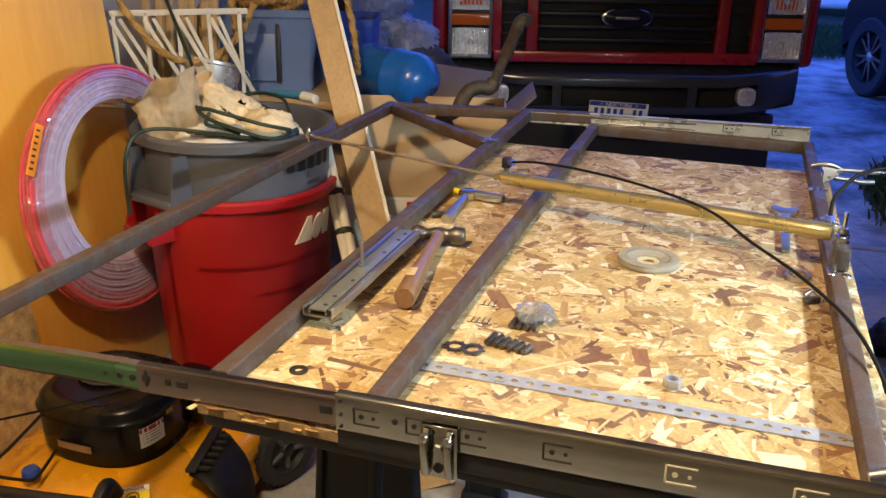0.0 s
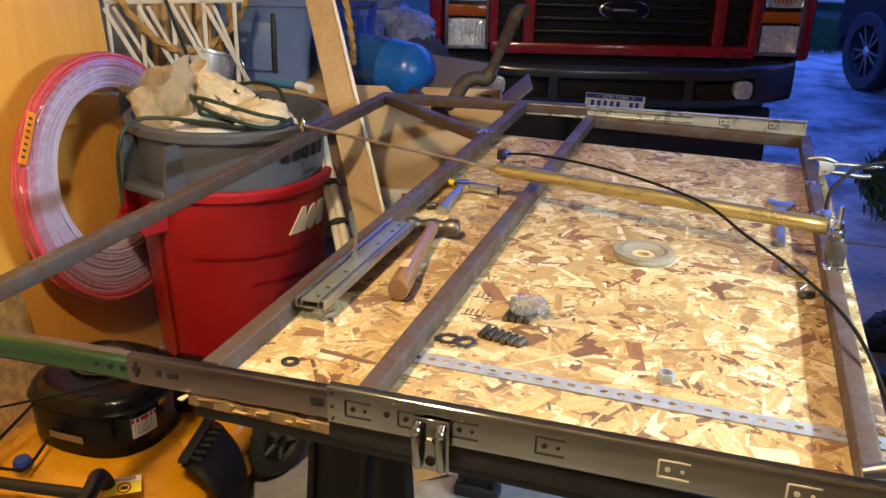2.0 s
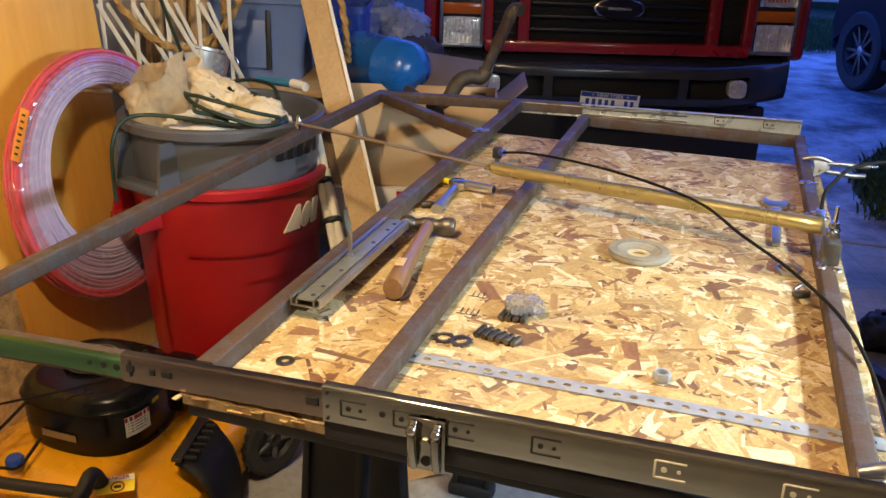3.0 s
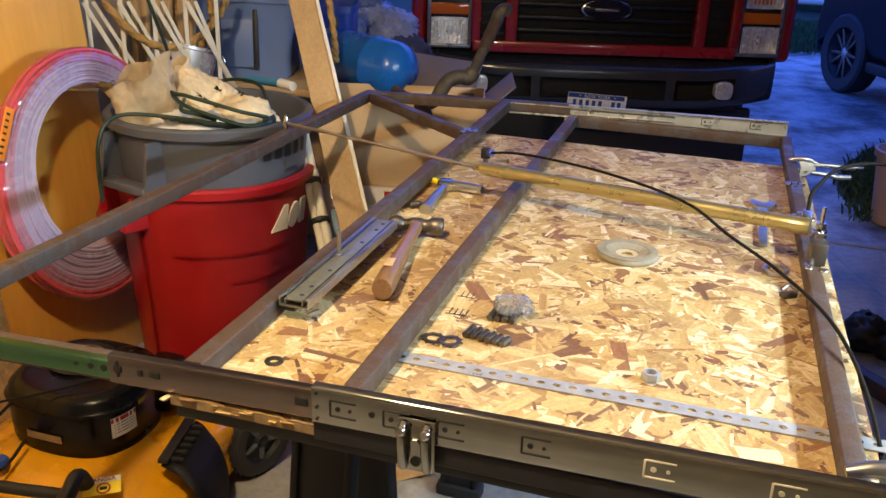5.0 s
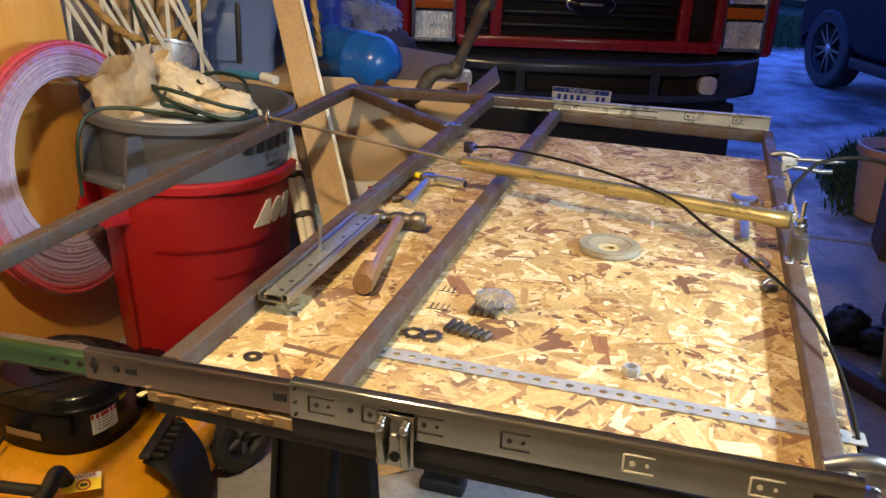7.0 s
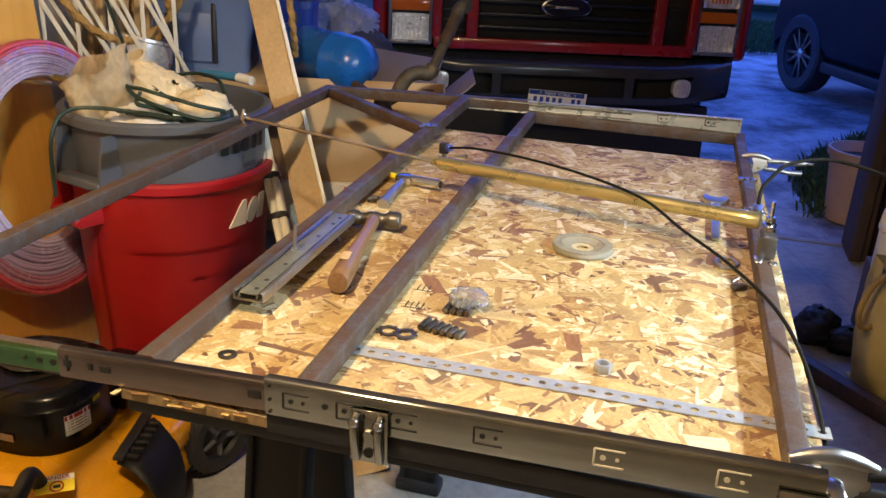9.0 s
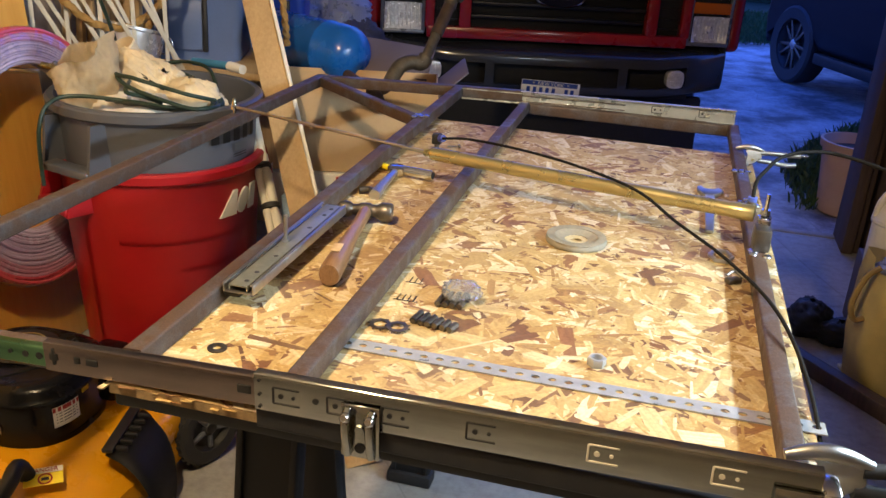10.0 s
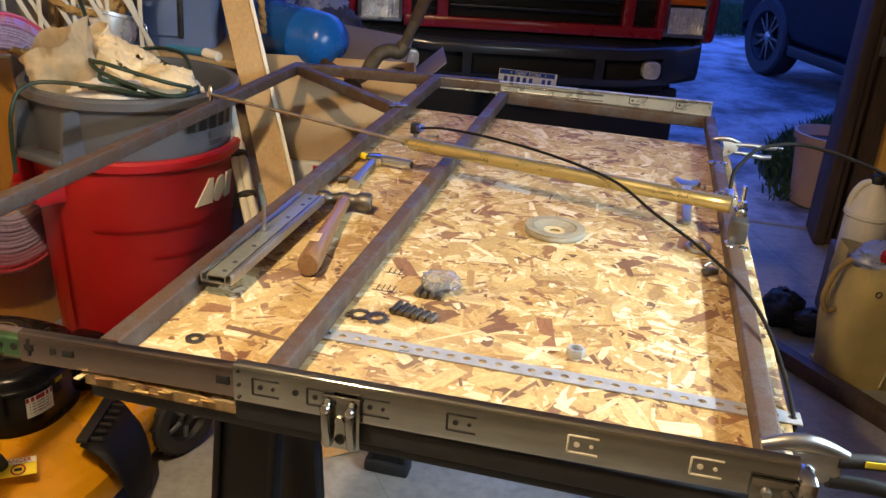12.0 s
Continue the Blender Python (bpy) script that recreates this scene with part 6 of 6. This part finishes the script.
tp("grille_mesh", box((0, 0.06, 1.06), (0.92, 0.02, 0.42), 0.002), M_VOID)
for k, z in enumerate((0.925, 0.990, 1.055, 1.120, 1.185, 1.245)):
    tp("grille_bar", box((0, 0.024, z), (0.90, 0.034, 0.020), 0.006), M_GRILLE)
emblem = tp("emblem", lathe([(0, 0.018), (0.085, 0.018), (0.096, 0.012), (0.10, 0.0), (0, 0.0)], 48, m=Matrix.Translation((-0.005, 0.004, 1.040)) @ Matrix.Rotation(radians(90), 4, "X") @ Matrix.Diagonal((1.36, 0.56, 1, 1))), M_CHROME, "chrome rimmed oval emblem")
tp("emblem_face", lathe([(0, 0.004), (0.085, 0.003), (0.088, 0.0), (0, 0)], 48, m=Matrix.Translation((-0.005, -0.013, 1.040)) @ Matrix.Rotation(radians(90), 4, "X") @ Matrix.Diagonal((1.36, 0.56, 1, 1))), plain("navy_enamel", (0.004, 0.006, 0.022), 0.2), "dark blue enamel face", emblem)
tp("emblem_stroke", box((-0.005, -0.0185, 1.040), (0.12, 0.002, 0.012), 0.0008), M_CHROME, "", emblem)

for s in (-1, 1):
    lamp = tp("headlight", box((s * 0.800, 0.050, 1.015), (0.225, 0.03, 0.39), 0.012), M_BUMPER, "three-part headlight in a black housing")
    tp("bezel", box((s * 0.800, 0.022, 0.834), (0.225, 0.03, 0.020), 0.006), M_BEZEL, "", lamp)
    tp("bezel", box((s * 0.800, 0.022, 1.212), (0.225, 0.03, 0.020), 0.006), M_BEZEL, "", lamp)
    for e in (-1, 1):
        tp("bezel", box((s * 0.800 + e * 0.105, 0.022, 1.023), (0.018, 0.03, 0.38), 0.006), M_BEZEL, "", lamp)
    for z, h, name, mat in ((0.912, 0.132, "low_beam", M_REFLECT), (1.130, 0.120, "high_beam", M_REFLECT)):
        bowl = bmesh.new()

        def bowl_fn(u, v, zc=z, hh=h):
            x, zz = (u - 0.5) * 0.19, (v - 0.5) * hh
            d = 1 - (abs(u - 0.5) * 2) ** 3 * 0.9 - (abs(v - 0.5) * 2) ** 3 * 0.4
            return (s * 0.800 + x, 0.028 - 0.012 + 0.033 * max(0, d) * (0.9 + 0.03 * math.sin(38 * u) * math.cos(20 * v)) - 0.02, zc + zz)
        tp(name, quad_grid(bowl_fn, 30, 16), mat, "", lamp)
        tp("bulb_shield", lathe([(0, 0.03), (0.012, 0.028), (0.018, 0.015), (0.018, 0)], 20, m=Matrix.Translation((s * 0.800, 0.03, z)) @ Matrix.Rotation(radians(90), 4, "X")), M_REFLECT, "", lamp)
        glass = box((s * 0.800, 0.004, z), (0.196, 0.004, h + 0.004), 0.0015)
        g = tp("lens", glass, M_LENS if name == "low_beam" else M_LENS, "clear ribbed lens", lamp)
        g.visible_shadow = False
        # lens ribs in opaque reflector white paint the lamp's bright streaks
        for k in range(9):
            tp("lens_rib", box((s * 0.800 - 0.080 + 0.020 * k, 0.0005, z + 0.006 * (k % 3 - 1)), (0.006, 0.004, h * (0.86 - 0.12 * (k % 2))), 0.0015), M_REFLECT, "", lamp)
    tp("turn_signal", box((s * 0.800, 0.010, 1.020), (0.196, 0.012, 0.056), 0.004), M_AMBER, "orange turn signal", lamp)
    tp("amber_reflector", box((s * 0.800, 0.016, 1.135), (0.11, 0.004, 0.085), 0.002), M_AMBER, "", lamp)
    tp("fender", box((s * 0.955, 0.52, 1.02), (0.085, 0.94, 0.46), 0.035, seg=4), M_TRUCK, "red front fender")
    tp("fender_lip", box((s * 0.905, 0.10, 0.96), (0.02, 0.16, 0.34), 0.008), M_BLACK)
    # front wheels stand back in the dark
    wm = Matrix.Translation((s * 0.86, 0.95, 0.40)) @ Matrix.Rotation(radians(90), 4, "Y")
    wheel = tp("wheel", lathe([(0.22, -0.12), (0.36, -0.13), (0.395, -0.11), (0.40, 0), (0.395, 0.11), (0.36, 0.13), (0.22, 0.12), (0.22, -0.12)], 48, m=wm), M_RUBBER, "black front tyre")
    tp("rim", lathe([(0, 0.05), (0.08, 0.07), (0.20, 0.04), (0.225, 0.11), (0.225, -0.11), (0, -0.1)], 40, m=wm), M_STEEL, "", wheel)
tp("hood", quad_grid(lambda u, v: ((u - 0.5) * 1.86, 0.0 + 1.25 * v, 1.30 + 0.05 * math.sin(math.pi * u) + 0.10 * math.sin(v * 1.6) - 0.04 * (1 - v) ** 4), 24, 12), M_TRUCK, "red hood")
tp("engine_bay", box((0, 0.62, 1.00), (1.80, 1.05, 0.48), 0.02), M_VOID)
tp("cab", box((0, 2.35, 1.30), (1.96, 2.1, 0.95), 0.12, seg=4), M_TRUCK)

# bumper with its slots and the licence plate
def bump_y(x):
    return -0.085 + 0.17 * (abs(x) / 0.96) ** 4


BUMPER_ROWS = [(0.555, 0.050), (0.562, 0.018), (0.585, 0.006), (0.600, 0.002), (0.640, 0.0), (0.690, 0.0), (0.705, 0.002), (0.735, 0.004), (0.752, 0.008), (0.763, 0.018), (0.769, 0.032), (0.780, 0.065), (0.805, 0.125), (0.812, 0.150)]


def bumper_shell():
    """One curved shell with a wide middle slot and two side slots left open, its ends turned back."""
    bm = bmesh.new()
    xs = sorted({round(s * v, 4) for s in (-1, 1) for v in (0.0, 0.11, 0.22, 0.325, 0.34, 0.358, 0.372, 0.45, 0.53, 0.61, 0.70, 0.715, 0.77, 0.82, 0.86, 0.89, 0.912, 0.928, 0.938)})
    cols = [(x, bump_y(x)) for x in xs]
    cols = [(-0.945, 0.20), (-0.945, 0.45)][::-1] + cols + [(0.945, 0.20), (0.945, 0.45)]
    grid = []
    for x, y in cols:
        lift = 0.030 * max(0.0, abs(x) - 0.55) / 0.40
        grid.append([bm.verts.new((x, y + d, z + lift * (1.0 if z < 0.60 else 1.2))) for z, d in BUMPER_ROWS])
    for i in range(len(cols) - 1):
        mid = abs(cols[i][0] + cols[i + 1][0]) / 2
        for k in range(len(BUMPER_ROWS) - 1):
            zc_ = (BUMPER_ROWS[k][0] + BUMPER_ROWS[k + 1][0]) / 2
            if 0.60 < zc_ < 0.705 and (mid < 0.325 or 0.372 < mid < 0.70):
                continue
            bm.faces.new((grid[i][k], grid[i + 1][k], grid[i + 1][k + 1], grid[i][k + 1]))
    bmesh.ops.recalc_face_normals(bm, faces=bm.faces[:])
    bmesh.ops.solidify(bm, geom=bm.faces[:], thickness=0.014)
    return bm


bumper = tp("bumper", bumper_shell(), M_BUMPER, "dark charcoal steel bumper")
for s in (-1, 1):
    tp("slot_back", box((s * 0.535, 0.02, 0.65), (0.40, 0.02, 0.22), 0.002), M_VOID, "", bumper)
    fog = tp("fog_light", prism([(0.046 * math.copysign(abs(math.cos(t)) ** 0.6, math.cos(t)), 0.046 * math.copysign(abs(math.sin(t)) ** 0.6, math.sin(t))) for t in [2 * math.pi * k / 28 for k in range(28)]], 0.05,
                                Matrix.Translation((s * 0.640, -0.005, 0.655)) @ Matrix.Rotation(radians(90), 4, "X"), bevel=0.006), M_REFLECT, "rounded square clear fog light", bumper)
    for k in range(6):
        tp("lens_rib", box((s * 0.640 - 0.030 + 0.012 * k, -0.0565, 0.655), (0.004, 0.003, 0.066 if 0 < k < 5 else 0.05), 0.001), M_LENS, "", fog)
tp("slot_back", box((0, 0.0, 0.65), (0.72, 0.02, 0.22), 0.002), M_VOID, "", bumper)
# black block added under the bumper to close off the ground behind
tp("under_bumper_block", box((0, 0.10, 0.36), (1.70, 0.05, 0.36), 0.02), M_VOID, "", bumper)
pm = Matrix.Translation((-0.034, -0.118, 0.556)) @ Matrix.Rotation(radians(3.5), 4, "Y") @ Matrix.Rotation(radians(90), 4, "X")
bm = box((0, 0, 0), (0.305, 0.152, 0.003), 0.001)
bm.transform(pm)
plate = tp("licence_plate", bm, M_LABEL, "white licence plate with a blue header")
M_PLATEBLUE = plain("plate_blue", (0.02, 0.06, 0.30), 0.4, bump=0)
bm = box((-0.005, 0.0625, 0.0020), (0.290, 0.023, 0.001), 0)
bm.transform(pm)
tp("header_band", bm, M_PLATEBLUE, "", plate)
lettering("state_name", "NEW YORK", 0.026, pm @ Matrix.Translation((0.0, 0.061, 0.0032)), M_LABEL, plate)
for k, x in enumerate((-0.115, -0.082, -0.049, -0.016, 0.017, 0.085, 0.115)):
    bm = box((x, 0.014, 0.0022), (0.018, 0.056, 0.001), 0)
    bm.transform(pm)
    tp("plate_bar", bm, M_PLATEBLUE, "", plate)
for x in (-0.09, 0.09):
    bm = rod((x, 0.063, 0.0), (x, 0.063, 0.004), 0.005, seg=10)
    bm.transform(pm)
    tp("plate_bolt", bm, M_STEEL, "", plate)

# the other car
CAR = plain("dark_blue_car_paint", (0.004, 0.005, 0.011), 0.45, vary=0.1, scale=3, bump=0, Specular_IOR_Level=0.25)
car = thing("parked_car", (1.47, 7.98, 0.0), "dark blue car parked on the driveway", "car", turn=-66)
side_line = [(-0.50, 0.30), (-0.56, 0.55), (-0.52, 0.80), (-0.35, 0.98), (0.60, 1.08), (1.20, 1.52), (2.6, 1.58), (3.4, 1.15), (3.62, 0.95), (3.66, 0.45), (3.55, 0.30)]
arch = lambda c: [(c + 0.41 * math.cos(t), 0.36 + 0.41 * math.sin(t)) for t in [math.pi * (1 - k / 10) for k in range(11)]]
low_line = [(-0.50, 0.30)] + [p for p in arch(0.0) if p[1] > 0.30] + [p for p in arch(2.75) if p[1] > 0.30] + [(3.55, 0.30)]
outline_car = low_line + [p for p in side_line[::-1][1:-1]]
bm = prism(outline_car, 1.72, Matrix.Translation((0, 1.72, 0)) @ Matrix.Rotation(radians(90), 4, "X"))
bmesh.ops.bevel(bm, geom=[e for e in bm.edges if abs(e.verts[0].co.y - e.verts[1].co.y) < 1e-6], offset=0.07, segments=3, profile=0.5, affect="EDGES", clamp_overlap=True)
part("body", bm, CAR, car)
part("sill", box((1.38, 0.02, 0.30), (1.95, 0.06, 0.10), 0.02), M_BLACK, car)
part("underbody", box((1.5, 0.86, 0.33), (3.9, 1.5, 0.16), 0.01), M_VOID, car)
part("side_window", prism([(0.75, 1.10), (1.25, 1.46), (2.55, 1.50), (3.2, 1.15)], 0.02, Matrix.Translation((0, 0.02, 0)) @ Matrix.Rotation(radians(90), 4, "X")), plain("tinted_glass", (0.01, 0.012, 0.016), 0.06, bump=0), car)
for cx in (0.0, 2.75):
    for cy in (0.09, 1.63):
        wm = Matrix.Translation((cx, cy, 0.355)) @ Matrix.Rotation(radians(90), 4, "X")
        wheel = part("wheel", lathe([(0.235, -0.10), (0.33, -0.11), (0.352, -0.09), (0.355, 0), (0.352, 0.09), (0.33, 0.11), (0.235, 0.10), (0.235, -0.10)], 56, m=wm), M_RUBBER, car, "black tyre")
        part("rim_well", lathe([(0, 0.02), (0.20, 0.02), (0.236, 0.085), (0.244, 0.10), (0.244, -0.1), (0, -0.1)], 40, m=wm), M_DARK, wheel)
        for k in range(10):
            bm = box((0.128, 0, 0.062), (0.205, 0.030, 0.028), 0.008)
            bm.transform(wm @ Matrix.Rotation(2 * math.pi * k / 10 + (0.09 if k % 2 else -0.09), 4, "Z"))
            part("spoke", bm, M_FORGED, wheel)
        part("hub_cap", lathe([(0, 0.085), (0.03, 0.083), (0.05, 0.07), (0.055, 0.04)], 24, m=wm), M_STEEL, wheel)

# far things beyond the driveway
solid("white_rail", rod((-0.5, 12.9, 0.42), (3.6, 13.2, 0.42), 0.09, seg=20), M_WHITE, "white round rail beyond the lawn", "rail")
for x in (0.2, 3.2):
    solid("rail_post", box((x, 13.0, 0.20), (0.12, 0.12, 0.42), 0.01), M_WHITE, "white post under the rail", "post")
solid("hedge_bank", crumpled((2.0, 17.0, 0.2), 9.0, 1.2, 1.6, 41, nu=90, nv=40), plain("dark_hedge", (0.02, 0.035, 0.015), 0.9, vary=0.5, scale=6, bump=1.0), "dark hedge behind the lawn", "hedge")


def grass(area, count, seed, height):
    rng = random.Random(seed)
    bm = bmesh.new()
    for i in range(count):
        x, y = area(rng)
        h, a = height * rng.uniform(0.4, 1.2), rng.uniform(0, 6.28)
        w, bend = rng.uniform(0.002, 0.004) * (1 + y * 0.08), rng.uniform(0.2, 0.9) * h
        c, s = math.cos(a), math.sin(a)
        v = [bm.verts.new(p) for p in ((x - s * w, y + c * w, -0.02), (x + s * w, y - c * w, -0.02), (x + c * bend * .35 + s * w * .7, y + s * bend * .35 - c * w * .7, h * 0.6), (x + c * bend, y + s * bend, h), (x + c * bend * .35 - s * w * .7, y + s * bend * .35 + c * w * .7, h * 0.6))]
        bm.faces.new(v)
    return bm


def grass_blade_material():
    n = Nodes("grass_blades")
    geo = n.tree.nodes.new("ShaderNodeNewGeometry")
    n.link(n.ramp(geo.outputs["Random Per Island"], [(0, (0.020, 0.050, 0.012)), (0.6, (0.045, 0.095, 0.022)), (1, (0.09, 0.12, 0.04))]), n.shader.inputs["Base Color"])
    n.set(Roughness=0.6)
    return n.mat


M_GRASS = grass_blade_material()


def near_patch(rng):
    while True:
        x, y = rng.uniform(1.15, 3.2), rng.uniform(4.0, 6.5)
        left = 1.19 if y < 4.7 else 1.19 + (y - 4.7) ** 1.5 * 0.33
        if x > left + rng.uniform(-0.04, 0.08):
            return x, y


solid("near_lawn", grass(near_patch, 9000, 3, 0.075), M_GRASS, "short green grass beside the driveway", "grass", kind="stuff", smooth=0)
solid("far_lawn", grass(lambda r: (r.uniform(-1.5, 5.0), r.uniform(10.3, 13.6)), 12000, 5, 0.10), M_GRASS, "short green grass beyond the driveway", "grass", kind="stuff", smooth=0)
pot = thing("planter_pot", (1.44, 4.06, -0.005), "peach coloured round planter beside the door", "planter")
M_TERRA = plain("peach_planter", (0.46, 0.30, 0.22), 0.7, vary=0.12, scale=6, bump=0.2)
part("body", lathe([(0, 0), (0.135, 0), (0.15, 0.012), (0.185, 0.36), (0.20, 0.362), (0.203, 0.40), (0.188, 0.402), (0.175, 0.34), (0, 0.34)], 44), M_TERRA, pot)
part("soil", lathe([(0, 0.352), (0.172, 0.345), (0.172, 0.341), (0, 0.341)], 24), plain("dark_soil", (0.03, 0.02, 0.015), 0.95, vary=0.5, scale=60, bump=0.8), pot)

# ---- by the dark side wall ----
sack = thing("canvas_shopping_bag", (1.33, 2.10, 0.0), "yellowish canvas shopping bag standing on the floor", "bag", turn=14)
M_SACK = plain("yellow_canvas", (0.74, 0.60, 0.26), 0.8, vary=0.14, scale=5, bump=0.35, grain=350)


def sack_fn(u, v):
    a = 2 * math.pi * u
    c, s = math.cos(a), math.sin(a)
    e = 1.0 / (abs(c) ** 4 + abs(s) ** 4) ** 0.25
    k = 0.90 + 0.16 * math.sin(v * 2.4) - 0.06 * v
    w = 0.012 * noise.noise(Vector((c * 3, s * 3, v * 4))) * (0.4 + v)
    return (c * e * (0.205 * k + w), s * e * (0.125 * k + w), 0.455 * v + 0.022 * v * math.sin(3 * a))


bm = quad_grid(sack_fn, 56, 20, closed_u=True)
bmesh.ops.solidify(bm, geom=bm.faces[:], thickness=0.004)
part("body", bm, M_SACK, sack)
part("bottom", box((0, 0, 0.008), (0.36, 0.21, 0.012), 0.004), M_SACK, sack)
part("handle", cord([(-0.20, -0.05, 0.455), (-0.245, -0.06, 0.42), (-0.275, -0.07, 0.33), (-0.25, -0.06, 0.27), (-0.215, -0.05, 0.27)], 0.010, 8, 6), plain("brown_webbing", (0.30, 0.20, 0.07), 0.8), sack)
part("seam", cord([(-0.03, -0.128, 0.02), (-0.01, -0.138, 0.22), (0.02, -0.122, 0.44)], 0.004, 6, 6), plain("pale_piping", (0.75, 0.68, 0.45), 0.7), sack)
part("grommet", lathe([(0.007, 0), (0.012, 0), (0.012, 0.003), (0.007, 0.003), (0.007, 0)], 20, m=Matrix.Translation((-0.125, -0.128, 0.365)) @ Matrix.Rotation(radians(90), 4, "X")), M_FORGED, sack)
solid("plastic_liner", crumpled((1.32, 2.10, 0.43), 0.165, 0.09, 0.06, 51), M_FILM, "crumpled thin plastic in the canvas bag", "plastic bag", smooth=60)
part("bottle_cap", lathe([(0, 0.03), (0.016, 0.028), (0.018, 0.0), (0, 0)], 20, m=pose(-0.085, -0.04, 0.455, 20, -10, 0)), M_RED, sack, "red plastic cap")
jug = thing("plastic_jug", (1.285, 2.47, 0.295), "cream plastic jug with a moulded grip", "jug")
M_JUG = plain("cream_plastic", (0.72, 0.68, 0.58), 0.42, vary=0.08)
part("body", lathe([(0, 0), (0.075, 0), (0.082, 0.01), (0.082, 0.165), (0.088, 0.172), (0.088, 0.185), (0.078, 0.195), (0.050, 0.262), (0.030, 0.285), (0.022, 0.30), (0, 0.30)], 40), M_JUG, jug)
part("grip", cord([(-0.076, 0, 0.19), (-0.070, 0, 0.24), (-0.048, 0, 0.285), (-0.015, 0, 0.30)], 0.013, 12, 7), M_JUG, jug)
part("lid", lathe([(0, 0.33), (0.022, 0.328), (0.025, 0.32), (0.025, 0.296), (0, 0.296)], 24), M_BLACK, jug)
solid("jug_crate", box((1.40, 2.50, 0.147), (0.36, 0.30, 0.29), 0.006), M_DARKWOOD, "dark wooden crate under the plastic jug", "crate")
solid("work_glove", crumpled((1.055, 2.42, 0.055), 0.085, 0.10, 0.075, 61), M_RUBBER, "crumpled black work glove on the floor", "glove", smooth=60)
solid("work_glove", crumpled((1.16, 2.36, 0.04), 0.09, 0.07, 0.055, 66), M_RUBBER, "crumpled black work glove on the floor", "glove", smooth=60)
beam_d = Vector((0.40, -0.47, 0)).normalized()
bm = box((0, 0, 0), (1.3, 0.05, 0.06), 0.005, rot=Matrix.Rotation(math.atan2(beam_d.y, beam_d.x), 4, "Z"))
bm.transform(Matrix.Translation((1.34, 1.70, 0.03)))
solid("dark_beam", bm, M_DARKWOOD, "dark timber beam lying on the floor", "timber")
solid("wall_pegs", box((1.62, 3.44, 0.62), (0.20, 0.08, 0.50), 0.01), M_PLY, "brown panel hanging beside the door jamb", "panel")
solid("light_switch", box((1.43, 3.484, 0.95), (0.03, 0.012, 0.09), 0.002), M_GALV, "small metal plate on the jamb wall", "plate")
solid("leaning_pole", rod((1.50, 3.0, 1.25), (1.98, 2.4, 0.85), 0.010, seg=10), M_PINE, "thin pale pole hung on the side wall", "pole")
# crumbs on the floor
rng = random.Random(8)
for k in range(14):
    x, y = rng.uniform(-0.65, 0.1), rng.uniform(0.75, 1.45)
    solid("floor_crumb", box((x, y, 0.003), (rng.uniform(.006, .022), rng.uniform(.004, .012), 0.005), 0.001, rot=Matrix.Rotation(rng.uniform(0, 3), 4, "Z")), M_CARD if k % 2 else M_INK_SHADE, "small scrap on the concrete floor", "scrap", "scraps on the floor")
